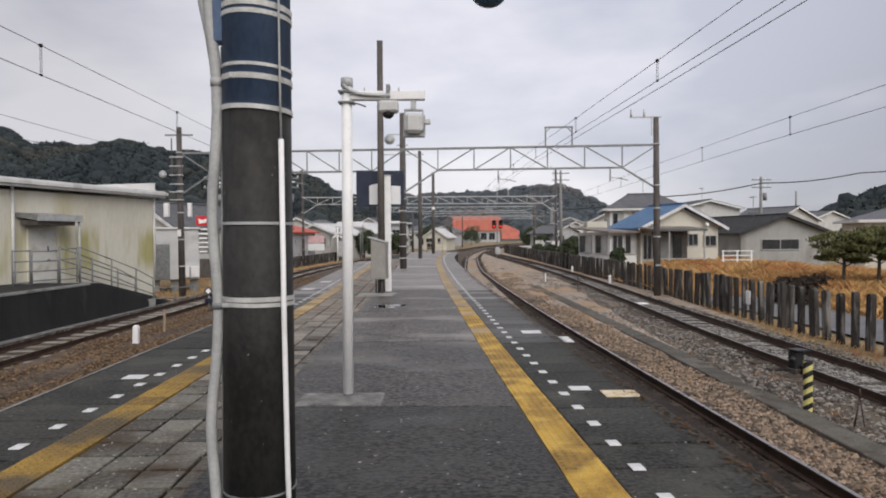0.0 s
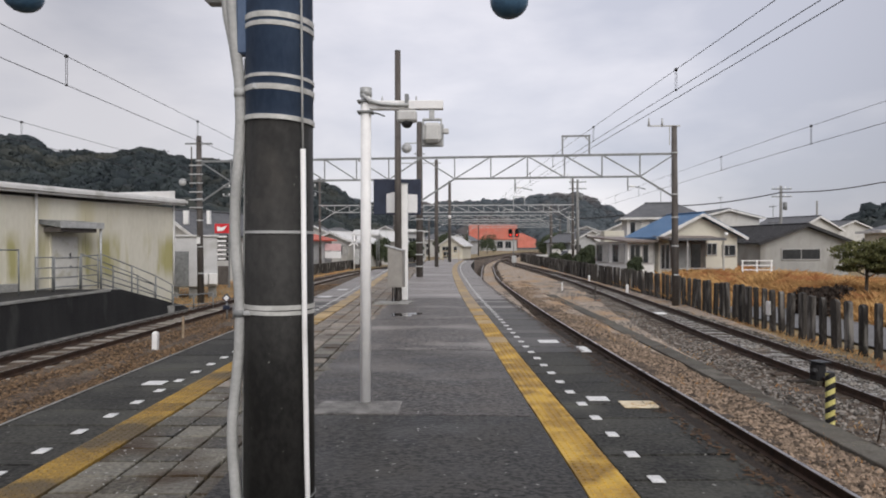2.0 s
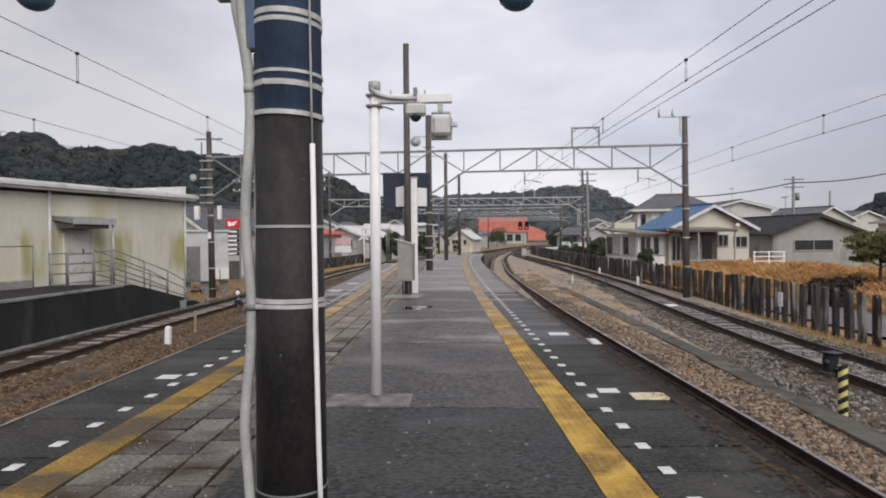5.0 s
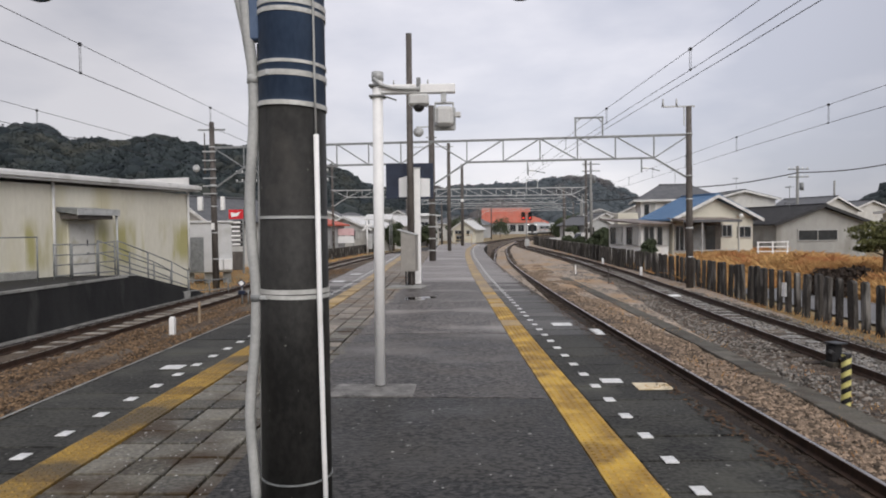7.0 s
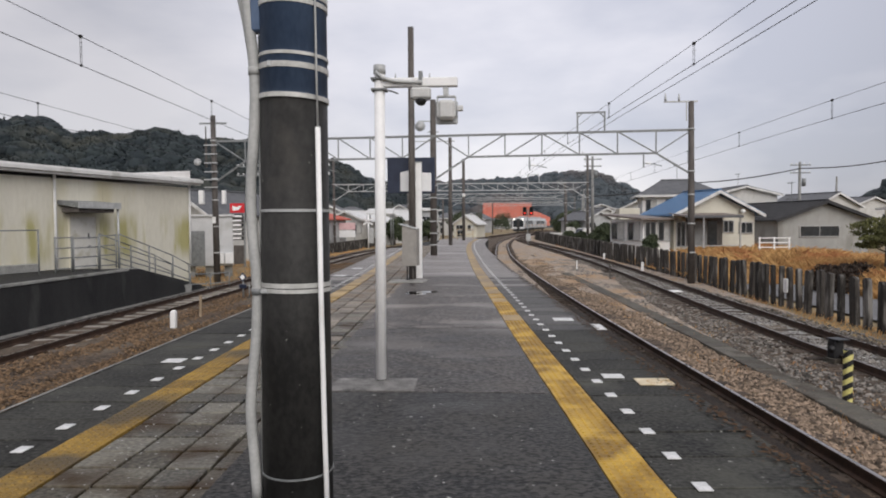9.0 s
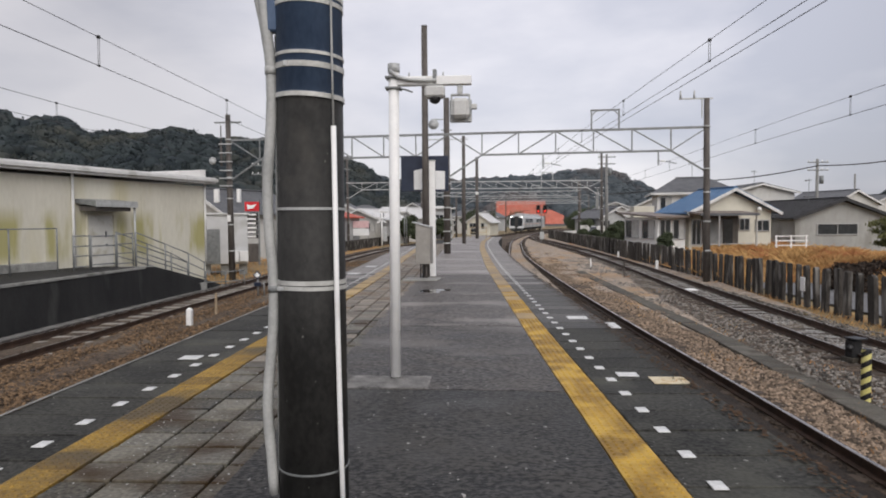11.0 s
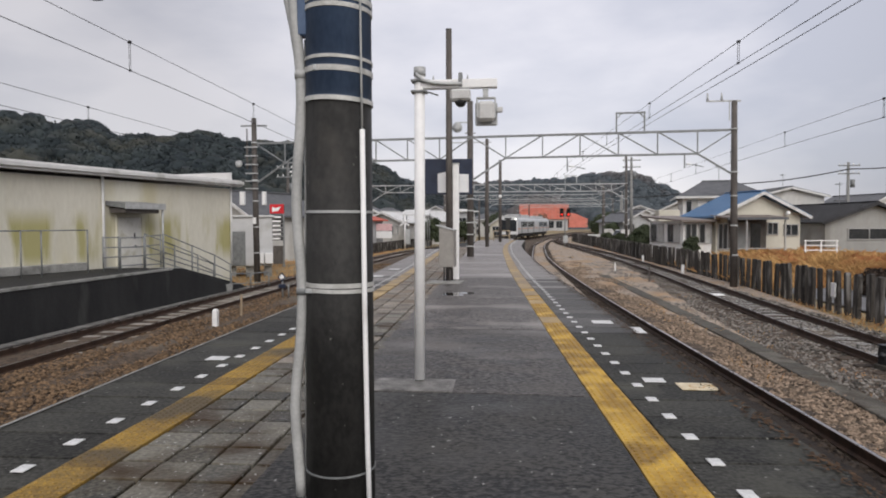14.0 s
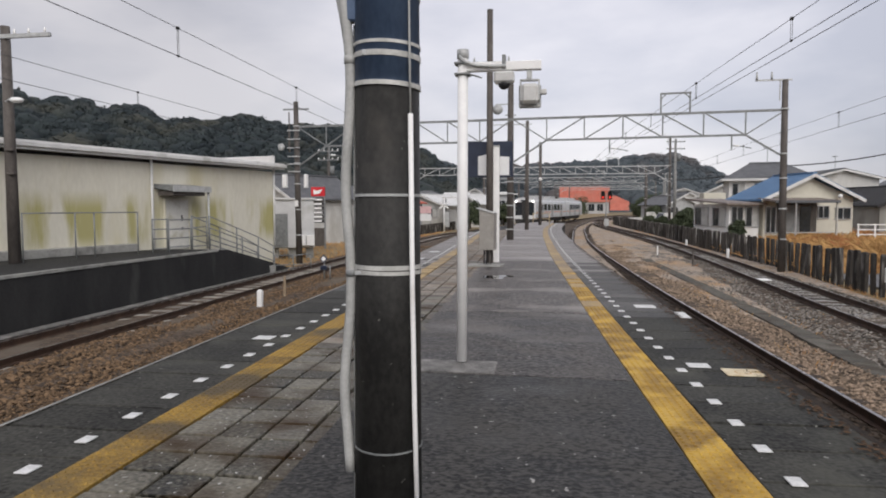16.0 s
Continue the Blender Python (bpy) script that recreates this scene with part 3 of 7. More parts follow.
track(track_far, -6, 180, "rusty rails in grey ballast beside the sleeper fence", False)


# ---- platform ----
def platform():
    pf = thing("platform", pose(0, 0, 0), "old island platform with asphalt, pavers and yellow tactile lines", "platform", kind="structure")
    left = lambda y: dash_left(y) - 0.80
    right = lambda y: yellow_right(y) + 1.25
    END = 68.0
    y0 = -6.0
    # body under the slabs
    bm = bmesh.new()
    n = 60
    rows = []
    for j in range(n + 1):
        y = y0 + (END - y0) * j / n
        a, b = left(y) + 0.1, right(y) - 0.1
        rows.append([bm.verts.new(p) for p in ((a, y, GROUND_Z - 0.1), (a, y, -0.075), (b, y, -0.075), (b, y, GROUND_Z - 0.1))])
    for p, q in zip(rows, rows[1:]):
        for i in range(3):
            bm.faces.new((p[i], p[i + 1], q[i + 1], q[i]))
    bm.faces.new(rows[0])
    bm.faces.new(rows[-1])
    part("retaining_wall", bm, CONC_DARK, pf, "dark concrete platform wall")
    # asphalt walkway, in lengths with joints
    cuts = [y0, 5.81, 9.4, 13.2, 18.5, 31, 46, 60, END]
    for a, b in zip(cuts, cuts[1:]):
        bm = bmesh.new()
        m = max(2, int((b - a) / 1.5))
        rows = []
        for j in range(m + 1):
            y = a + 0.012 + (b - a - 0.024) * j / m
            xl = -1.45 - 0.015 * y if y < 16 else max(-1.7 + (y - 16) * -0.02, dash_left(y) - 0.6)
            xr = yellow_right(y) - 0.006
            rows.append([bm.verts.new((xl + (xr - xl) * i / 6, y, 0.004 * noise.noise((i, y, 0)) + (0.012 if 0 < i < 6 else 0))) for i in range(7)]
                        + [bm.verts.new((xr, y, -0.08)), bm.verts.new((xl, y, -0.08))])
        for p, q in zip(rows, rows[1:]):
            for i in range(9):
                bm.faces.new((p[i], p[(i + 1) % 9], q[(i + 1) % 9], q[i]))
        bm.faces.new(rows[0])
        bm.faces.new(rows[-1])
        # each length farther off is paler, partly for the sheen at grazing angles
        part("asphalt_walkway", bm, ASPHALT if a < 5 else ASPHALT_DAMP if a < 9 else ASPHALT_MID if a < 18 else ASPHALT_FAR, pf, "worn damp black asphalt" if a < 18 else "older, paler grey asphalt with sky sheen in its colour")
    return pf, left, right, END


PF, PF_LEFT, PF_RIGHT, PF_END = platform()


def platform_pieces():
    """Edge slabs, tactile tiles, pavers and painted marks."""
    def slab_mesh(name, w, d, h, mat, bev=0.006):
        bm = bmesh.new()
        box(bm, (0, 0, -h / 2), (w, d, h), bevel=bev)
        return mesh_from(name, bm, mat)
    tile = bmesh.new()
    box(tile, (0, 0, -0.03), (0.30, 0.2985, 0.06), bevel=0.002)
    tile_plain = mesh_from("tactile_tile", tile, YELLOW)
    tile = bmesh.new()
    box(tile, (0, 0, -0.03), (0.30, 0.2985, 0.06), bevel=0.002)
    for i in range(5):
        for j in range(5):
            bmesh.ops.create_cone(tile, cap_ends=True, segments=6, radius1=0.014, radius2=0.008, depth=0.009, matrix=pose(-0.116 + i * 0.058, -0.116 + j * 0.058, 0.004))
    tile_dots = mesh_from("tactile_tile", tile, YELLOW)
    faded = tile_plain.copy()
    faded.materials.clear()
    faded.materials.append(YELLOW_FADED)
    dirty_plain, dirty_dots = tile_plain.copy(), tile_dots.copy()
    for me in (dirty_plain, dirty_dots):
        me.materials.clear()
        me.materials.append(YELLOW_DIRTY)
    # right edge: slabs of half a metre
    r_slab = slab_mesh("edge_slab", 0.943, 0.482, 0.075, SLAB)
    r_far = r_slab.copy()
    r_far.materials.clear()
    r_far.materials.append(SLAB_FAR)
    r_mid = r_slab.copy()
    r_mid.materials.clear()
    r_mid.materials.append(SLAB_MID)
    dash = slab_mesh("white_dash", 0.085, 0.12, 0.006, WHITE_MARK, 0)
    y = 1.27
    while y < 62:
        d = yellow_right(y + 0.5) - yellow_right(y - 0.5)
        a = -math.degrees(math.atan(d))
        # slabs step from dark to pale down the platform, sheen set as colour
        share("edge_slab", (r_far if y > 17 + random.uniform(-2.5, 2.5) else r_mid if y > 9.5 + random.uniform(-1.5, 1.5) else r_slab), pose(yellow_right(y) + 0.302 + 0.474, y + 0.25, random.uniform(-0.004, 0.004), 0, 0, a), PF)
        y += 0.5
    y = 1.26
    while y < 62:
        d = yellow_right(y + 0.5) - yellow_right(y - 0.5)
        share("white_dash", dash, pose(yellow_right(y) + 0.50, y, 0.010, 0, 0, -math.degrees(math.atan(d))), PF)
        y += 0.5
    y = 1.0
    while y < 62:
        d = yellow_right(y + 0.5) - yellow_right(y - 0.5)
        # tiles turn to the paler yellow with distance, mixed at random
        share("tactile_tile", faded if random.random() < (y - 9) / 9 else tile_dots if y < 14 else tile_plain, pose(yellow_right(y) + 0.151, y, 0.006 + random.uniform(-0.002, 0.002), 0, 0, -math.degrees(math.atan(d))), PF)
        y += 0.3
    # left edge
    l_slab = slab_mesh("edge_slab", 0.99, 0.482, 0.075, SLAB)
    l_far = l_slab.copy()
    l_far.materials.clear()
    l_far.materials.append(SLAB_FAR)
    l_mid = l_slab.copy()
    l_mid.materials.clear()
    l_mid.materials.append(SLAB_MID)
    y = 1.0
    while y < 40:
        d = dash_left(y + 0.5) - dash_left(y - 0.5)
        a = -math.degrees(math.atan(d))
        # same stepped paling on the left, the sheen set as colour
        share("edge_slab", (l_far if y > 18 + random.uniform(-2.5, 2.5) else l_mid if y > 11 + random.uniform(-1.5, 1.5) else l_slab), pose(dash_left(y) - 0.295, y + 0.25, random.uniform(-0.004, 0.004), 0, 0, a), PF)
        y += 0.5
    y = 1.29
    while y < 45:
        d = dash_left(y + 0.5) - dash_left(y - 0.5)
        share("white_dash", dash, pose(dash_left(y) + 0.0, y, 0.010, 0, 0, -math.degrees(math.atan(d))), PF)
        y += 0.5
    y = 1.0
    while y < 45:
        d = dash_left(y + 0.5) - dash_left(y - 0.5)
        share("tactile_tile", faded if random.random() < (y - 9) / 8 else dirty_dots if y < 9 else dirty_plain, pose(dash_left(y) + 0.352, y, 0.006 + random.uniform(-0.002, 0.002), 0, 0, -math.degrees(math.atan(d))), PF)
        y += 0.3
    # pavers between the left line and the asphalt
    pv = slab_mesh("paver", 0.277, 0.277, 0.06, PAVER, 0.006)
    pv_pale = pv.copy()
    pv_pale.materials.clear()
    pv_pale.materials.append(PAVER_PALE)
    rest = bmesh.new()
    y = 1.0
    n = 0
    while y < 44:
        d = dash_left(y + 0.5) - dash_left(y - 0.5)
        a = -math.degrees(math.atan(d))
        x = dash_left(y) + 0.502 + 0.15
        lim = -1.45 - 0.015 * y if y < 16 else -1.7 + (y - 16) * -0.02
        while x - 0.05 < lim:
            m = pose(x, y + 0.15, random.uniform(-0.008, 0.003), random.uniform(-0.9, 0.9), random.uniform(-0.9, 0.9), a + random.uniform(-0.9, 0.9))
            # the paler tan pavers take over with distance, mixed at random
            if n < 290:
                share("paver", pv_pale if y > 9.5 + random.uniform(-3, 3) else pv, m, PF)
            else:
                box(rest, (0, 0, -0.03), (0.288, 0.288, 0.06), m=m)
            x += 0.3
            n += 1
        y += 0.3
    tagged(part("far_pavers", rest, PAVER_PALE, PF, "grey concrete pavers along the walkway"), kind="stuff")
    # a shallow puddle and dead leaves along the right brink
    bm = bmesh.new()
    for cx, cy, rx, ry in ((-1.22, 14.1, 0.16, 0.34), (-0.86, 14.3, 0.2, 0.2), (-1.02, 13.9, 0.12, 0.2)):
        ring = [bm.verts.new((cx + rx * math.cos(a) * (1 + 0.25 * math.sin(3 * a + cx * 9)), cy + ry * math.sin(a) * (1 + 0.2 * math.sin(2 * a + cy)), 0.0175)) for a in np.linspace(0, 6.283, 24)[:-1]]
        bm.faces.new(ring)
    tagged(part("puddle", bm, PUDDLE, PF, "shallow rain puddle"), kind="stuff")
    vs, fs = [], []
    rl = random.Random(91)
    for k in range(1900):
        yy = 3.0 + 26 * rl.random() ** 1.6
        x = yellow_right(yy) + 1.245 - abs(rl.gauss(0, 0.085))
        a, w, z = rl.uniform(0, 6.28), rl.uniform(0.012, 0.032), 0.006 + rl.uniform(0, 0.012)
        c, sn = math.cos(a) * w, math.sin(a) * w
        n0 = len(vs)
        vs += [(x - c, yy - sn, z), (x + sn * 0.5, yy - c * 0.5, z + rl.uniform(0, 0.008)), (x + c, yy + sn, z + rl.uniform(0, 0.01)), (x - sn * 0.5, yy + c * 0.5, z)]
        fs.append((n0, n0 + 1, n0 + 2, n0 + 3))
    me = bpy.data.meshes.new("leaf_litter")
    me.from_pydata(vs, [], fs)
    me.materials.append(LITTER)
    ob = new("leaf_litter", me)
    ob.parent = PF
    tagged(ob, "dead brown leaves along the platform brink", kind="stuff")
    # white line along the left brink, and the plates by the right edge
    bm = bmesh.new()
    sweep(bm, [(dash_left(y) - 0.775, y) for y in np.arange(1, 40, 1.0)], [(-0.013, 0.006), (0.013, 0.006), (0.013, 0.011), (-0.013, 0.011)])
    part("brink_line", bm, CONC, PF, "pale worn line along the platform brink")
    for x, yy, w, d, mat in ((1.74, 6.23, 0.33, 0.27, CREAM_MARK), (1.40, 6.46, 0.20, 0.17, WHITE_MARK), (1.46, 10.25, 0.30, 0.30, WHITE_MARK), (1.86, 9.5, 0.14, 0.5, WHITE_MARK), (-3.28, 7.15, 0.22, 0.20, WHITE_MARK),
                             (-3.75, 15.2, 0.35, 0.45, WHITE_MARK), (-3.75, 19.0, 0.35, 0.45, WHITE_MARK), (-3.75, 22.0, 0.35, 0.45, WHITE_MARK)):
        bm = bmesh.new()
        box(bm, (x, yy, 0.009), (w, d, 0.006), bevel=0.002)
        pl = part("floor_plate", bm, mat, PF, "cream position plate" if mat is CREAM_MARK else "white painted plate")
        if mat is CREAM_MARK:
            bm = bmesh.new()
            bmesh.ops.create_cone(bm, cap_ends=False, segments=20, radius1=0.075, radius2=0.06, depth=0.002, matrix=pose(x, yy, 0.0135))
            part("ring", bm, surf("faded_orange_ring", (0.5, 0.3, 0.12), (0.6, 0.42, 0.2), 5, 0.6, 0), pl, "faded orange ring mark")


# ---- hills ----
def hill(name, rows, r, foot, mat, label, seed, clumps, size, tufts=40):
    """A wooded ridge seen round the camera: rows of azimuth (degrees to the left of y) and height."""
    rnd = random.Random(seed)
    az = np.array([a for a, _ in rows], float)
    hz = np.array([h for _, h in rows], float)
    f = smooth_line(az, hz) if az[0] < az[-1] else smooth_line(az[::-1], hz[::-1])
    lo, hi = min(az), max(az)

    def at(a, u):
        rr = foot + (r - foot) * u
        top = f(a) - size * 1.45
        z = GROUND_Z - 2 + (top - GROUND_Z) * math.sin(min(u, 1.25) * math.pi / 2) ** 1.1
        return Vector((-rr * math.sin(radians(a)), rr * math.cos(radians(a)), z))
    bm = bmesh.new()
    na = int((hi - lo) / 1.0) + 1
    grid = [[bm.verts.new(at(lo + (hi - lo) * i / na, u)) for u in (0, 0.25, 0.5, 0.75, 1.0, 1.2)] for i in range(na + 1)]
    for p, q in zip(grid, grid[1:]):
        for j in range(5):
            bm.faces.new((p[j], p[j + 1], q[j + 1], q[j]))
    hl = part(name, bm, mat, None, "", True)
    tagged(hl, label, "hill", kind="structure")
    # crowns of the wood: uneven lumps of three sizes, with ragged tufts
    base = bmesh.new()
    bmesh.ops.create_icosphere(base, subdivisions=2, radius=1)
    bv = np.array([v.co[:] for v in base.verts])
    bf = np.array([[v.index for v in fc.verts] for fc in base.faces])
    base.free()
    forms = []
    for k in range(24):
        ph = np.array([1 + 0.42 * noise.noise(Vector(v) * 1.6 + Vector((k * 7.3, 0, 0))) + 0.30 * noise.noise(Vector(v) * 4.1 + Vector((0, k * 5.1, 0))) for v in bv])
        forms.append(bv * ph[:, None])
    vs, fs, nv = [], [], 0
    for k in range(clumps):
        a = rnd.uniform(lo, hi)
        u = rnd.uniform(0.03, 1.03) ** 0.65
        p = at(a, u)
        s = size * rnd.choice((rnd.uniform(0.28, 0.55), rnd.uniform(0.5, 0.95), rnd.uniform(0.8, 1.45)))
        c, sn = math.cos(k * 2.4), math.sin(k * 2.4)
        q = forms[k % 24] * np.array([s, s, s * rnd.uniform(0.5, 0.95)])
        vv = np.stack([q[:, 0] * c - q[:, 1] * sn, q[:, 0] * sn + q[:, 1] * c, q[:, 2]], 1) + np.array(p) + np.array([0, 0, s * (0.3 if u > 0.8 else 0.1)])
        fs += (bf + nv).tolist()
        vs += vv.tolist()
        nv += len(bv)
        for j in range(tufts if u > 0.3 else 8):
            d = Vector((rnd.gauss(0, 1), rnd.gauss(0, 1) - 0.7, rnd.gauss(0.5, 1))).normalized()
            c0 = p + Vector((d.x * s, d.y * s, d.z * s * 0.75 + s * 0.2)) * rnd.uniform(0.86, 1.12)
            r0 = s * rnd.uniform(0.07, 0.19)
            e1 = Vector((rnd.gauss(0, 1), rnd.gauss(0, 0.6), rnd.gauss(0, 0.7))).normalized() * r0
            e2 = Vector((rnd.gauss(0, 0.5), rnd.gauss(0, 0.5), abs(rnd.gauss(0.6, 0.5)))).normalized() * r0
            fs.append([nv, nv + 1, nv + 2])
            vs += [tuple(c0 - e1), tuple(c0 + e1), tuple(c0 + e2 * 1.4)]
            nv += 3
    me = bpy.data.meshes.new("woodland")
    me.from_pydata(vs, [], fs)
    me.polygons.foreach_set("use_smooth", [True] * len(me.polygons))
    me.materials.append(mat)
    wood = new("woodland", me)
    wood.parent = hl
    tagged(wood, "dense dark evergreen wood", kind="stuff")


hill("wooded_hill", [(95, 64), (60, 56), (45, 49.5), (42.3, 48.2), (39.8, 44), (38.3, 45.3), (36.1, 43), (33.2, 43.4), (31.7, 39.3), (30.6, 40.8), (28, 40.2), (25.4, 42.7), (22.3, 39.3), (18, 38.6), (14.5, 34), (12.5, 31.2), (11, 30), (9.2, 23.5), (7.5, 21), (3, 12)], 300, 165, FOREST,
     "dark green wooded hill behind the town", 3, 9000, 2.9)
# this ridge's haze lies in its paler, bluer wood colour
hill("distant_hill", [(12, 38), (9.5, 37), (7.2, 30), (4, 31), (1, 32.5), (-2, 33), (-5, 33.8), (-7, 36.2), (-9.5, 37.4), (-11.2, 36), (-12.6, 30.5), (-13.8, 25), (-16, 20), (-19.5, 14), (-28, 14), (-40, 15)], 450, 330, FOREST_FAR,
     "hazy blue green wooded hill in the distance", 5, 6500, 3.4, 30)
hill("wooded_hill", [(-26, 2), (-27.3, 7), (-28.3, 8.2), (-30.2, 8.8), (-31.1, 10.8), (-32, 12.4), (-36, 17), (-45, 22), (-70, 25)], 200, 120, FOREST,
     "dark wooded slope behind the houses", 7, 1300, 2.6)


# ---- things on the platform ----
def near_pole():
    """The thick sheathed pole beside the camera, with bands, conduit and a thin rod."""
    cx, cy = -0.784, 2.93
    th = thing("utility_pole", pose(cx, cy, 0, 0, 0.25, 0), "thick black sheathed platform pole with navy wrap and steel bands", "pole")
    r0, r1, top = 0.158, 0.127, 5.2
    rad = lambda z: r0 + (r1 - r0) * z / top
    bm = bmesh.new()
    rod(bm, (0, 0, 0), (0, 0, 2.06), rad(0), rad(2.06), 40)
    part("shaft", bm, POLE_DARK, th, "black weathered plastic sheath", True)
    bm = bmesh.new()
    rod(bm, (0, 0, 2.06), (0, 0, top), rad(2.06) + 0.002, rad(top), 40)
    part("wrap", bm, POLE_BLUE, th, "navy blue plastic wrap", True)

    def ring(z, h, tilt, mat, nm, out=0.004):
        bm = bmesh.new()
        m = pose(0, 0, z, tilt[0], tilt[1], 0)
        bmesh.ops.create_cone(bm, cap_ends=False, segments=64, radius1=rad(z) + out, radius2=rad(z) + out, depth=h, matrix=m)
        bmesh.ops.create_cone(bm, cap_ends=False, segments=64, radius1=rad(z) - 0.002, radius2=rad(z) - 0.002, depth=h, matrix=m)
        vs = bm.verts[:]
        k = len(vs) // 2
        o, i = vs[:k], vs[k:]
        for s in (0, 1):
            oo, ii = o[s::2], i[s::2]
            for j in range(64):
                try:
                    bm.faces.new((oo[j], oo[(j + 1) % 64], ii[(j + 1) % 64], ii[j]))
                except ValueError:
                    pass
        return part(nm, bm, mat, th, "bright steel band")
    ring(1.252, 0.020, (0, 0), BAND, "band", 0.003)
    ring(1.229, 0.017, (0, 0.6), BAND, "band", 0.004)
    ring(1.575, 0.012, (0, 0), GALV, "band")
    ring(0.415, 0.008, (0, 0), GALV_DULL, "band")
    ring(2.065, 0.020, (0, 2.5), BAND, "band", 0.007)
    ring(2.192, 0.024, (0, 2.5), BAND, "band", 0.007)
    ring(2.242, 0.014, (0, 2.0), BAND, "band", 0.007)
    ring(2.462, 0.020, (0, 2.5), BAND, "band", 0.007)
    ring(2.498, 0.024, (0, 2.5), BAND, "band", 0.007)
    ring(2.72, 0.020, (0, 2.5), BAND, "band", 0.007)
    bm = bmesh.new()
    box(bm, (-0.065, -rad(2.2) + 0.012, 2.195), (0.035, 0.012, 0.026), bevel=0.004)
    part("buckle", bm, GALV, th, "steel band buckle")
    bm = bmesh.new()
    box(bm, (-0.10, -rad(1.2) + 0.036, 1.226), (0.05, 0.016, 0.018), bevel=0.004)
    part("buckle", bm, GALV, th, "steel band buckle")
    # conduit on the left side, thick and a little bent
    bm = bmesh.new()
    pts = [(-0.170, -0.05, 0.29), (-0.175, -0.05, 0.36), (-0.183, -0.05, 0.48), (-0.193, -0.05, 0.60), (-0.196, -0.05, 0.70), (-0.190, -0.05, 0.80), (-0.177, -0.05, 0.92), (-0.165, -0.05, 1.05), (-0.159, -0.05, 1.2), (-0.165, -0.05, 1.33), (-0.176, -0.05, 1.45),
           (-0.184, -0.05, 1.6), (-0.181, -0.05, 1.72), (-0.172, -0.05, 1.83), (-0.163, -0.05, 1.95), (-0.158, -0.05, 2.06), (-0.160, -0.05, 2.19), (-0.170, -0.05, 2.3), (-0.184, -0.05, 2.42), (-0.196, -0.05, 2.56), (-0.205, -0.05, 2.8), (-0.208, -0.05, 4.6)]
    tube(bm, pts, 0.0235, 14)
    c = part("conduit", bm, CONDUIT, th, "grey plastic conduit pipe", True)
    bm = bmesh.new()
    rod(bm, (-0.160, -0.05, 2.165), (-0.160, -0.05, 2.2), 0.027, None, 14)
    part("coupling", bm, CONDUIT, c, "", True)
    bm = bmesh.new()
    rod(bm, (-0.160, -0.05, 1.205), (-0.160, -0.05, 1.235), 0.0265, None, 14)
    part("coupling", bm, GALV_DULL, c, "", True)
    bm = bmesh.new()
    tube(bm, [(-0.165, -0.035, 2.2), (-0.192, -0.035, 2.38), (-0.222, -0.035, 2.53), (-0.240, -0.035, 2.75), (-0.245, -0.035, 4.6)], 0.021, 12)
    part("conduit", bm, CONDUIT, th, "grey plastic conduit pipe", True)
    bm = bmesh.new()
    tube(bm, [(-0.162, 0.0, 0.02), (-0.158, 0.0, 1.2), (-0.152, 0.0, 2.35)], 0.007, 8)
    part("cable", bm, CONDUIT, th, "thin grey cable", True)
    # thin white rod on the right of the face, with a cord above it
    bm = bmesh.new()
    tube(bm, [(0.160, -0.100, 0.0), (0.146, -0.105, 0.6), (0.137, -0.108, 1.15), (0.130, -0.112, 1.93)], 0.0115, 10)
    part("sleeve_rod", bm, WHITE, th, "slim white plastic rod", True)
    bm = bmesh.new()
    tube(bm, [(0.130, -0.112, 1.92), (0.126, -0.112, 2.2), (0.122, -0.112, 2.6), (0.105, -0.115, 4.6)], 0.0048, 8)
    part("cord", bm, CONDUIT, th, "thin pale cord", True)
    bm = bmesh.new()
    box(bm, (-0.148, -0.04, 2.66), (0.05, 0.06, 0.62), bevel=0.008)
    part("cable_box", bm, POLE_BLUE, th, "navy blue cable clamp box")


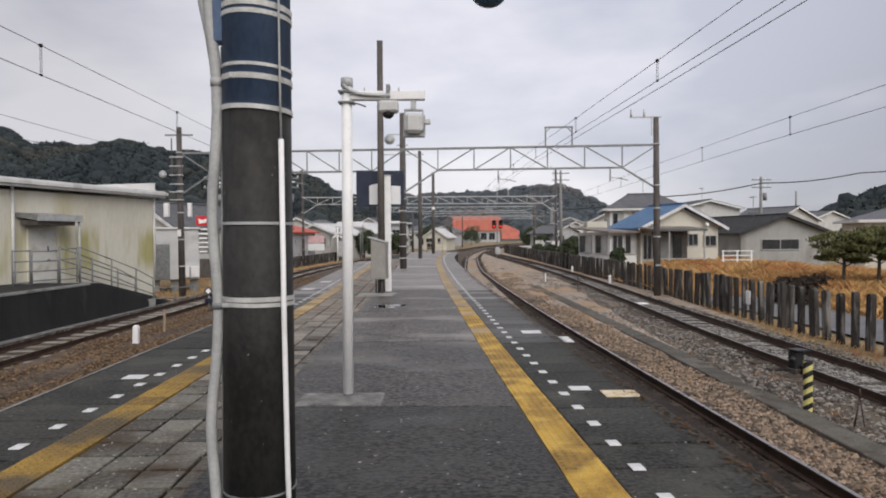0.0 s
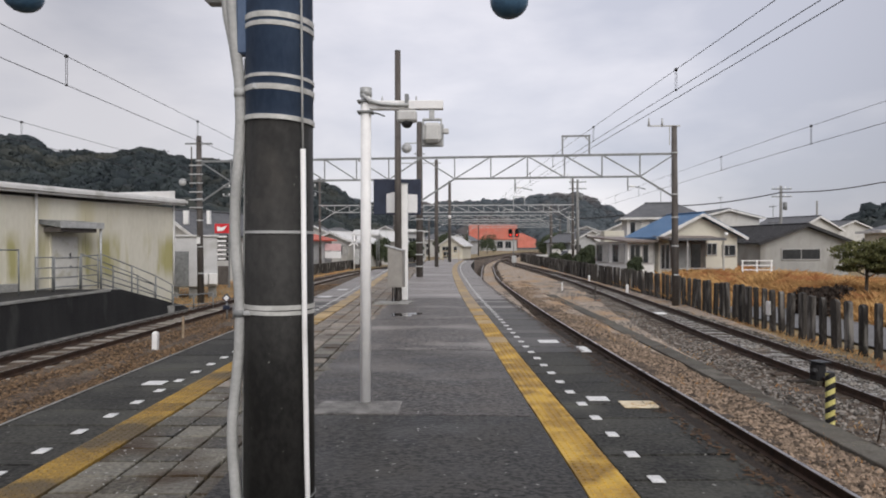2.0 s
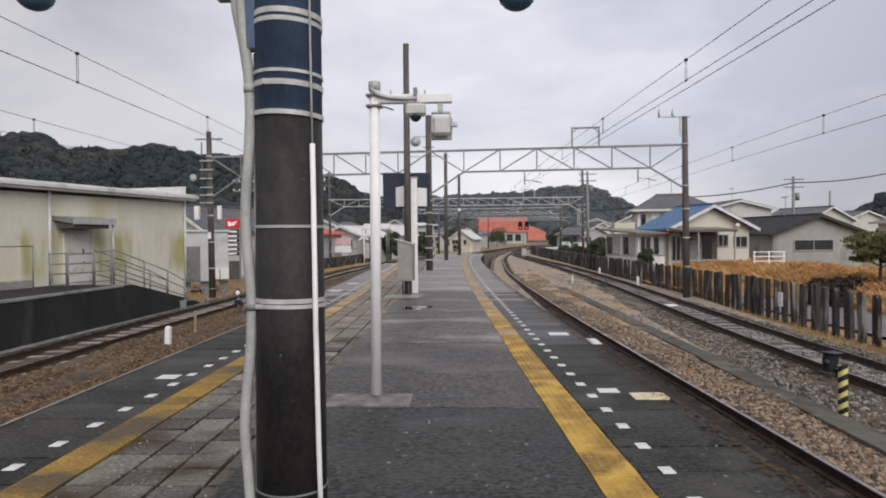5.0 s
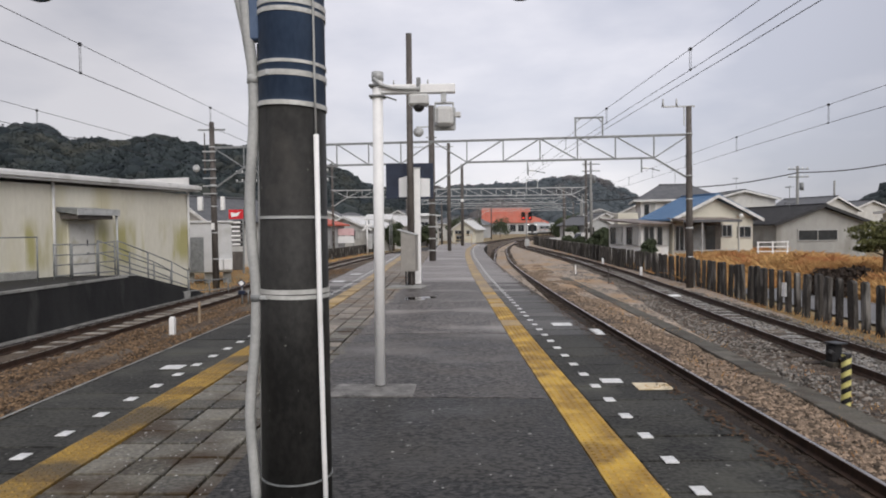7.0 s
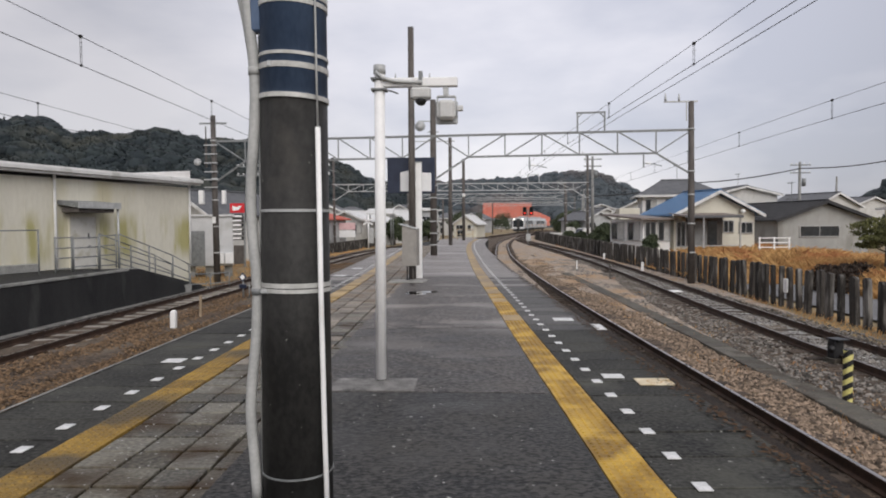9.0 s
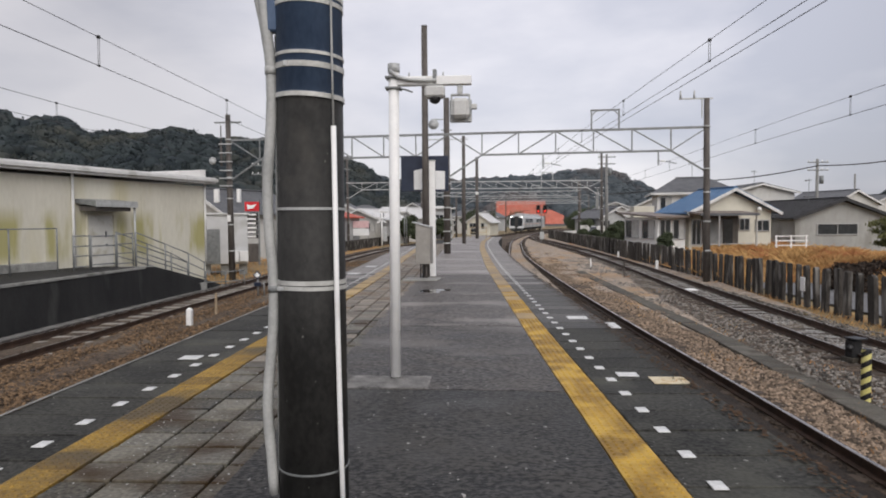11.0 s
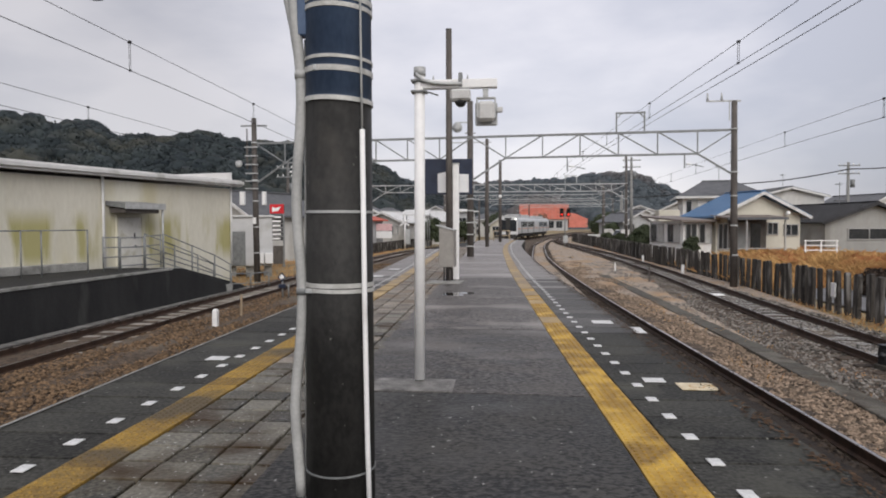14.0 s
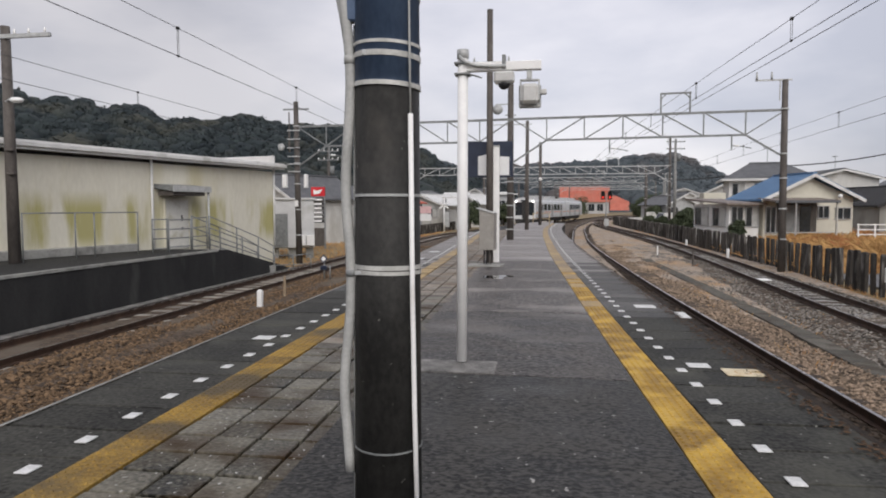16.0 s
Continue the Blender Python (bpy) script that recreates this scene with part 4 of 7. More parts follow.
def white_mast():
    """White steel mast with an arm that carries a camera and a floodlight."""
    th = thing("camera_mast", pose(-0.845, 6.23, 0, 0, 0, 0), "white painted steel mast with arm carrying camera and floodlight", "mast")
    bm = bmesh.new()
    rod(bm, (0, 0, 0.03), (0.012, 0, 2.93), 0.050, 0.050, 20)
    part("post", bm, WHITE, th, "white painted round steel post", True)
    bm = bmesh.new()
    rod(bm, (0.012, 0, 2.92), (0.012, 0, 3.0), 0.057, 0.057, 20)
    part("cap", bm, GALV, th, "round grey steel cap", True)
    bm = bmesh.new()
    box(bm, (0.385, 0, 2.835), (0.72, 0.08, 0.082), bevel=0.006)
    arm = part("arm", bm, WHITE, th, "white square steel arm")
    bm = bmesh.new()
    tube(bm, [(-0.02, -0.06, 2.93), (0.05, -0.065, 2.87), (0.15, -0.06, 2.84), (0.3, -0.055, 2.83), (0.42, -0.05, 2.83)], 0.018, 8)
    part("cable_sleeve", bm, GALV, arm, "pale grey flexible cable sleeve", True)
    for z in (2.77, 2.87):
        bm = bmesh.new()
        box(bm, (0.01, 0, z), (0.15, 0.13, 0.02), bevel=0.004)
        part("clamp", bm, GALV_DULL, th, "grey steel clamp")
    bm = bmesh.new()
    box(bm, (0.40, 0, 2.87), (0.035, 0.10, 0.13), bevel=0.004)
    part("bracket", bm, GALV_DULL, arm, "grey bracket")
    bm = bmesh.new()
    tube(bm, [(0.03, 0.0, 2.78), (0.12, 0.0, 2.76), (0.19, 0.0, 2.735)], 0.008, 6)
    part("stay", bm, GALV_DULL, th)
    # dome camera in a beige housing
    bm = bmesh.new()
    box(bm, (0.40, 0, 2.73), (0.19, 0.13, 0.11), bevel=0.02)
    dome = part("camera_housing", bm, PALE_BOX, th, "pale grey security camera housing")
    bm = bmesh.new()
    bmesh.ops.create_uvsphere(bm, u_segments=16, v_segments=8, radius=0.056, matrix=pose(0.40, 0, 2.675))
    part("lens_dome", bm, BLACK, dome, "black glass camera dome", True)
    # floodlight hung from the arm's end
    bm = bmesh.new()
    box(bm, (0.635, 0, 2.76), (0.05, 0.05, 0.13), bevel=0.005)
    box(bm, (0.635, 0, 2.70), (0.17, 0.05, 0.018), bevel=0.004)
    box(bm, (0.555, 0, 2.61), (0.014, 0.05, 0.19), bevel=0.003)
    box(bm, (0.725, 0, 2.61), (0.014, 0.05, 0.19), bevel=0.003)
    yoke = part("lamp_yoke", bm, GALV, th, "grey steel lamp yoke")
    bm = bmesh.new()
    box(bm, (0.64, 0.0, 2.575), (0.165, 0.10, 0.185), bevel=0.028)
    lamp = part("floodlight", bm, PALE_BOX, th, "pale grey floodlight housing")
    bm = bmesh.new()
    box(bm, (0.64, 0.055, 2.56), (0.21, 0.03, 0.22), bevel=0.012)
    part("bezel", bm, GALV, lamp, "steel bezel")
    bm = bmesh.new()
    box(bm, (0.765, 0, 2.59), (0.06, 0.05, 0.05), bevel=0.008)
    part("junction_box", bm, PALE_BOX, lamp)


FOOTING = surf("worn_damp_concrete", (0.08, 0.079, 0.076), (0.26, 0.252, 0.24), 5, 0.75, 0.5, fine=80, stain=(0.32, 0.31, 0.295), stain_scale=3)


def mast_footing():
    bm = bmesh.new()
    box(bm, (-0.89, 6.08, -0.03), (0.80, 0.48, 0.10), bevel=0.02)
    tagged(part("concrete_footing", bm, FOOTING), "low worn concrete footing pad under the white mast", "footing")


def cable_cabinet():
    th = thing("control_cabinet", pose(-1.5, 17.0, 0, 0, 0, -8), "beige steel control cabinet on a pipe foot", "cabinet")
    bm = bmesh.new()
    prism(bm, [(-0.19, 0.42), (0.19, 0.42), (0.19, 1.36), (-0.19, 1.47)], -0.17, 0.17, m=pose(0, 0, 0, 0, 0, 90) @ Matrix.Diagonal((1, -1, 1, 1)))
    part("body", bm, BEIGE_BOX, th, "beige steel box")
    bm = bmesh.new()
    box(bm, (0.0, -0.176, 0.88), (0.33, 0.012, 0.86), bevel=0.004)
    d = part("door", bm, BEIGE_BOX, th)
    bm = bmesh.new()
    box(bm, (0.14, -0.19, 0.86), (0.02, 0.015, 0.08), bevel=0.004)
    part("handle", bm, GALV_DULL, d)
    bm = bmesh.new()
    box(bm, (0, 0, 0), (0.50, 0.40, 0.02), m=pose(-0.04, 0, 1.432, 0, 16, 0), bevel=0.004)
    part("lid", bm, GALV, th, "grey sloped lid")
    for x in (-0.10, -0.04, 0.05):
        bm = bmesh.new()
        rod(bm, (x, 0, 0.02), (x, 0, 0.43), 0.028 if x > 0 else 0.018)
        part("pipe_foot", bm, BLACK if x < 0 else POLE_BROWN, th, "", True)
    bm = bmesh.new()
    box(bm, (-0.05, -0.1, 0.015), (0.9, 0.6, 0.06), bevel=0.01)
    part("plinth", bm, CONC, th, "concrete plinth")


def steel_pole(x, y, z0, h, r, label, mat=POLE_BROWN, kids=None, rungs=False, top=None):
    th = thing("steel_pole", pose(x, y, z0), label, "pole", "line of platform poles")
    bm = bmesh.new()
    rod(bm, (0, 0, 0), (0, 0, h), r, top or r * 0.9, 16)
    part("shaft", bm, mat, th, "", True)
    bm = bmesh.new()
    rod(bm, (0, 0, h), (0, 0, h + 0.03), (top or r * 0.9) * 1.05, None, 16)
    part("cap", bm, GALV_DULL, th, "", True)
    if rungs:
        for k in range(6):
            bm = bmesh.new()
            box(bm, (0, -r, 0.5 + k * 0.55), (r * 2.3, 0.02, 0.05), bevel=0.004)
            part("clip", bm, GALV, th, "pale steel clip")
    return th


def platform_poles():
    p = steel_pole(-1.52, 17.75, 0, 6.72, 0.098, "tall dark brown platform pole with a cross bar", top=0.078)
    bm = bmesh.new()
    box(bm, (0.0, 0, 5.35), (1.1, 0.07, 0.09), bevel=0.008)
    part("cross_bar", bm, GALV, p, "grey steel cross bar")
    for x in (-0.42, 0.5):
        bm = bmesh.new()
        rod(bm, (x, 0, 5.38), (x, 0, 5.52), 0.03, 0.015, 8)
        part("insulator", bm, GALV, p, "", True)
    p = steel_pole(-1.62, 30.7, 0, 7.2, 0.16, "dark lattice clad pole with loudspeaker and clips", rungs=True, top=0.13)
    bm = bmesh.new()
    box(bm, (-0.35, 0, 6.25), (0.7, 0.05, 0.05), bevel=0.005)
    part("bracket", bm, GALV, p)
    bm = bmesh.new()
    m = Matrix.Translation((-0.58, -0.15, 5.95)) @ pose(0, 0, 0, 80, 0, 0)
    bmesh.ops.create_cone(bm, cap_ends=True, segments=20, radius1=0.05, radius2=0.24, depth=0.3, matrix=m)
    part("horn_speaker", bm, GALV, p, "grey horn loudspeaker", True)
    bm = bmesh.new()
    box(bm, (0.0, 0, 5.75), (0.5, 0.04, 0.04))
    part("bracket", bm, GALV_DULL, p)
    p = steel_pole(-1.2, 44.3, 0, 7.2, 0.13, "dark brown platform pole with a long cross arm", top=0.11)
    bm = bmesh.new()
    box(bm, (-1.2, 0, 7.0), (3.0, 0.06, 0.06), bevel=0.006)
    part("cross_arm", bm, GALV, p)
    p = steel_pole(-0.4, 57.0, 0, 7.0, 0.14, "dark brown platform pole with a small lamp", top=0.12)
    bm = bmesh.new()
    bmesh.ops.create_uvsphere(bm, u_segments=12, v_segments=8, radius=0.15, matrix=pose(0, -0.2, 3.9))
    part("lamp", bm, WHITE, p, "white globe lamp", True)
    # white post beside the cabinet
    th = thing("white_post", pose(-1.36, 18.0, 0), "square white painted post beside the cabinet", "post")
    bm = bmesh.new()
    box(bm, (0, 0, 1.58), (0.17, 0.17, 3.16), bevel=0.015)
    part("shaft", bm, WHITE, th)
    bm = bmesh.new()
    box(bm, (0, 0, 3.175), (0.2, 0.2, 0.03), bevel=0.006)
    part("cap", bm, GALV, th)
    # name board
    th = thing("notice_board", pose(-1.58, 18.25, 0), "dark navy notice board holding a white poster sheet", "board")
    bm = bmesh.new()
    box(bm, (0, 0, 2.84), (1.32, 0.07, 0.98), bevel=0.01)
    part("panel", bm, NAVY, th, "dark navy panel")
    bm = bmesh.new()
    prism(bm, [(-0.30, 2.40), (0.56, 2.40), (0.56, 2.90), (0.12, 2.93), (-0.02, 2.99), (-0.30, 2.92)], -0.043, -0.036, m=pose(0, 0, 0, 0, 0, 90) @ Matrix.Diagonal((1, -1, 1, 1)))
    part("poster", bm, POSTER, th, "torn white poster sheet")
    for x in (-0.02, 0.2):
        bm = bmesh.new()
        rod(bm, (x, 0.07, 0), (x, 0.07, 3.3), 0.03)
        part("post", bm, POLE_BROWN, th, "", True)


near_pole()
white_mast()
mast_footing()
cable_cabinet()
platform_poles()


def lamp_pair():
    """Two blue-grey lamps on an arm through the top of the sheathed pole."""
    th = thing("platform_lamp", pose(-0.795, 2.93, 0), "pair of blue grey dome lamps on a steel arm", "lamp")
    bm = bmesh.new()
    tube(bm, [(-1.14, 0.0, 2.84), (-1.1, 0, 2.95), (-0.9, 0.0, 3.0), (0.9, 0.0, 3.0), (1.03, 0.0, 2.95), (1.06, 0, 2.84)], 0.022, 10)
    part("arm", bm, GALV_DULL, th, "", True)
    for x, z in ((1.04, 2.565), (-1.13, 2.61)):
        bm = bmesh.new()
        bmesh.ops.create_uvsphere(bm, u_segments=20, v_segments=12, radius=0.085, matrix=pose(x, 0, z + 0.03) @ Matrix.Diagonal((1, 1, 0.9, 1)))
        rod(bm, (x, 0, z + 0.05), (x, 0, z + 0.22), 0.085, 0.05, 20)
        part("dome", bm, BLUE_GLASS, th, "blue grey lamp dome", True)
        bm = bmesh.new()
        box(bm, (x - 0.09, 0.0, z + 0.12), (0.05, 0.06, 0.12), bevel=0.008)
        part("ballast_box", bm, GALV_DULL, th)
    bm = bmesh.new()
    box(bm, (-0.26, 0, 2.63), (0.09, 0.08, 0.08), bevel=0.01)
    part("junction_box", bm, GALV, th, "small grey junction box")


lamp_pair()


# ---- overhead line ----
def portal(y0, y1, x0, x1, zt, zb, label, mid=None, arch=None, post_h=6.45, mat=GALV_DULL, r=0.13, group="overhead line portals", arms=True):
    """A lattice beam between two posts across the tracks; (x0, y0) right, (x1, y1) left."""
    th = thing("overhead_line_portal", pose(0, 0, 0), label, "portal", group)
    a, b = Vector((x0, y0, 0)), Vector((x1, y1, 0))
    for p, nm in ((a, "post"), (b, "post")):
        bm = bmesh.new()
        rod(bm, (p.x, p.y, GROUND_Z - 0.1), (p.x - 0.06, p.y, post_h), r * 1.15, r * 0.85, 16)
        post = part(nm, bm, POLE_BROWN, th, "dark weathered post", True)
        for z in (0.2, 1.4, 2.6, zb - 0.8, zt):
            bm = bmesh.new()
            rod(bm, (p.x - 0.01 * z, p.y, z), (p.x - 0.01 * z, p.y, z + 0.06), r * 1.15, None, 16)
            part("collar", bm, GALV, post, "pale steel collar", True)
    L = (b - a).length
    d = (b - a) / L
    at = lambda s, z: a + d * s + Vector((0, 0, z))
    bm = bmesh.new()
    beam(bm, at(0, zt), at(L, zt), 0.09, 0.09)
    part("top_chord", bm, mat, th)
    inset = 1.45
    spans = [(inset, L - inset)] if mid is None else [(inset, mid - 1.45), (mid + 1.45, L - inset)]
    for s0, s1 in spans:
        bm = bmesh.new()
        beam(bm, at(s0, zb), at(s1, zb), 0.08, 0.08)
        part("bottom_chord", bm, mat, th)
        n = max(2, round((s1 - s0) / 1.52))
        for k in range(n + 1):
            s = s0 + (s1 - s0) * k / n
            bm = bmesh.new()
            beam(bm, at(s, zb), at(s, zt), 0.05, 0.05)
            part("lattice_bar", bm, mat, th)
            if k < n:
                sn = s0 + (s1 - s0) * (k + 1) / n
                bm = bmesh.new()
                if k < n / 2:
                    beam(bm, at(s, zb), at(sn, zt), 0.05, 0.05)
                else:
                    beam(bm, at(s, zt), at(sn, zb), 0.05, 0.05)
                part("lattice_bar", bm, mat, th)
        for s, e in ((s0, s0 - inset), (s1, s1 + inset)):
            bm = bmesh.new()
            beam(bm, at(s, zb), at(e, zb - 0.92), 0.07, 0.07)
            part("knee_brace", bm, mat, th)
            bm = bmesh.new()
            beam(bm, at(s, zb), at(e, zt), 0.05, 0.05)
            part("lattice_bar", bm, mat, th)
    if arch:
        s = x0 - arch
        bm = bmesh.new()
        for o in (-0.56, 0.56):
            beam(bm, at(s + o, zt), at(s + o, zt + 0.8), 0.06, 0.06)
        beam(bm, at(s - 0.6, zt + 0.82), at(s + 0.6, zt + 0.82), 0.07, 0.07)
        beam(bm, at(s - 0.56, zt + 0.6), at(s - 0.36, zt + 0.8), 0.04, 0.04)
        beam(bm, at(s + 0.56, zt + 0.6), at(s + 0.36, zt + 0.8), 0.04, 0.04)
        part("arch_frame", bm, mat, th)
    if arms:
        bm = bmesh.new()
        q = Vector((x0 - 0.06, y0, 0))
        beam(bm, q + Vector((0.25, 0, post_h)), q + Vector((-1.1, 0, post_h)), 0.06, 0.06)
        beam(bm, q + Vector((-0.2, -0.05, post_h)), q + Vector((-0.2, -0.05, post_h - 0.8)), 0.04, 0.04)
        arm = part("top_arm", bm, GALV, th)
        for o in (-1.05, -0.5):
            bm = bmesh.new()
            rod(bm, q + Vector((o, 0, post_h)), q + Vector((o, 0, post_h + 0.32)), 0.05, 0.03, 8)
            part("insulator", bm, GALV, arm, "", True)
        q = Vector((x1 - 0.06, y1, 0))
        bm = bmesh.new()
        beam(bm, q + Vector((-0.62, 0, post_h - 0.35)), q + Vector((0.62, 0, post_h - 0.35)), 0.07, 0.07)
        part("cross_arm", bm, GALV_DULL, th)
    return th


portal(27.65, 29.6, 9.25, -11.5, 5.29, 4.36, "grey steel lattice portal over the tracks on dark posts", mid=10.72, arch=5.15)
# the far portals take the paler steel, distance haze set as colour
portal(66, 66, 11.9, -13.5, 5.45, 4.75, "distant grey lattice portal over curving tracks", arch=6.5, post_h=8.2, r=0.12, mat=GALV)
portal(92, 94, 13.5, -8.5, 5.6, 5.0, "distant grey lattice portal over curving tracks", arch=7.5, post_h=7.0, r=0.16, mat=GALV)
portal(118, 122, 17.5, -3.5, 5.7, 5.15, "distant grey lattice portal over curving tracks", arch=9, post_h=7.0, r=0.16, mat=GALV)
portal(146, 152, 23.5, 3.0, 5.8, 5.3, "distant grey lattice portal over curving tracks", post_h=7.0, r=0.16, mat=GALV)


def left_post_fittings():
    """Fittings on the dark post left of the tracks: transformer, lamp, number plate."""
    th = thing("pole_equipment", pose(-11.52, 29.55, 0), "steel fittings and lamp on a dark post, with white frame sides", "equipment")
    bm = bmesh.new()
    rod(bm, (-0.32, -0.1, 4.1), (-0.32, -0.1, 5.2), 0.05, 0.05, 8)
    rod(bm, (-0.32, -0.1, 5.2), (-0.32, -0.1, 5.95), 0.03, 0.03, 8)
    part("side_rod", bm, POLE_BROWN, th, "", True)
    for z in (3.2, 3.55, 3.9, 4.3, 4.7, 5.1):
        bm = bmesh.new()
        box(bm, (-0.1, -0.15, z), (0.62, 0.05, 0.05), bevel=0.006)
        part("bracket", bm, GALV, th)
    # two white uprights stand in for the sides of a frame behind the post
    bm = bmesh.new()
    box(bm, (-0.55, -0.15, 2.75), (0.22, 0.2, 0.62), bevel=0.02)
    part("frame_side", bm, WHITE, th, "white upright side of a frame behind the post")
    bm = bmesh.new()
    box(bm, (0.48, -0.15, 2.75), (0.16, 0.2, 0.62), bevel=0.02)
    part("frame_side", bm, WHITE, th, "white upright side of a frame behind the post")
    bm = bmesh.new()
    bmesh.ops.create_uvsphere(bm, u_segments=14, v_segments=8, radius=0.17, matrix=pose(-0.72, -0.1, 4.35) @ Matrix.Diagonal((1, 0.6, 1, 1)))
    part("horn_speaker", bm, GALV, th, "", True)
    bm = bmesh.new()
    box(bm, (0, -0.16, 1.72), (0.16, 0.02, 0.3), bevel=0.004)
    part("number_plate", bm, WHITE, th, "small white plate")


left_post_fittings()


def catenary(line, off, z, zm, y0, y1, label, r=0.0052, twin=0.0, drops=True, first=0.0):
    th = thing("overhead_wire", pose(0, 0, 0), label, "wire", "overhead wires")
    sup = [-20, 28, 66, 93, 120, 149, 180]

    def mess(y):
        for a, b in zip(sup, sup[1:]):
            if a <= y <= b:
                u = (y - a) / (b - a)
                return zm + 0.05 * (abs(2 * u - 1) ** 2)
        return zm
    ys = np.arange(y0, y1, 2.5)
    bm = bmesh.new()
    tube(bm, [(line(y) + off, y, mess(y)) for y in ys], r, 6)
    part("messenger_wire", bm, WIRE, th)
    bm = bmesh.new()
    tube(bm, [(line(y) + off, y, z) for y in ys], r * 1.1, 6)
    part("contact_wire", bm, WIRE, th)
    if twin:
        bm = bmesh.new()
        tube(bm, [(line(y) + off, y, z - twin) for y in ys], r * 1.1, 6)
        part("feeder_wire", bm, WIRE, th)
    if drops:
        y = first
        while y < 62:
            x = line(y) + off
            bm = bmesh.new()
            rod(bm, (x - 0.012, y, z), (x - 0.012, y, mess(y)), 0.004, None, 5)
            rod(bm, (x + 0.012, y, z), (x + 0.012, y, mess(y)), 0.004, None, 5)
            d = part("dropper", bm, WIRE, th)
            bm = bmesh.new()
            box(bm, (x, y, mess(y)), (0.05, 0.05, 0.045), bevel=0.01)
            part("clamp", bm, BLACK, d)
            bm = bmesh.new()
            box(bm, (x, y, z), (0.035, 0.04, 0.03), bevel=0.008)
            part("clamp", bm, BLACK, d)
            y += 5.0
    return th


catenary(track_mid, -0.22, 3.80, 4.21, -12, 176, "thin dark contact and messenger wires over the track", first=4.3)
catenary(track_right, 0.25, 3.89, 4.20, -12, 176, "thin dark contact and messenger wires over the track", twin=0.13, first=5.2)
catenary(track_far, 0.25, 3.64, 4.01, -12, 176, "thin dark contact and messenger wires over the track", first=4.1)
catenary(track_left, 0.0, 3.75, 4.16, -12, 80, "thin dark contact and messenger wires over the track", first=4.0, r=0.0055)


def pull_offs():
    """Hangers under the first portal that hold the wires."""
    for x, y in ((3.2, 28.2), (7.9, 27.8), (-6.0, 29.1), (-9.3, 29.4)):
        th = thing("wire_hanger", pose(x, y, 0), "grey hanger with insulator holding the contact wire", "hanger", "wire hangers")
        bm = bmesh.new()
        beam(bm, (-0.6, 0, 4.34), (-0.6, 0, 3.78), 0.05, 0.05)
        part("drop_arm", bm, GALV_DULL, th)
        bm = bmesh.new()
        tube(bm, [(-0.6, 0, 3.95), (-0.3, 0, 3.93), (0.15, 0, 3.83)], 0.02, 6)
        part("steady_arm", bm, GALV_DULL, th)
        bm = bmesh.new()
        rod(bm, (-0.52, 0, 3.95), (-0.3, 0, 3.935), 0.045, 0.03, 8)
        part("insulator", bm, WHITE, th, "", True)


pull_offs()


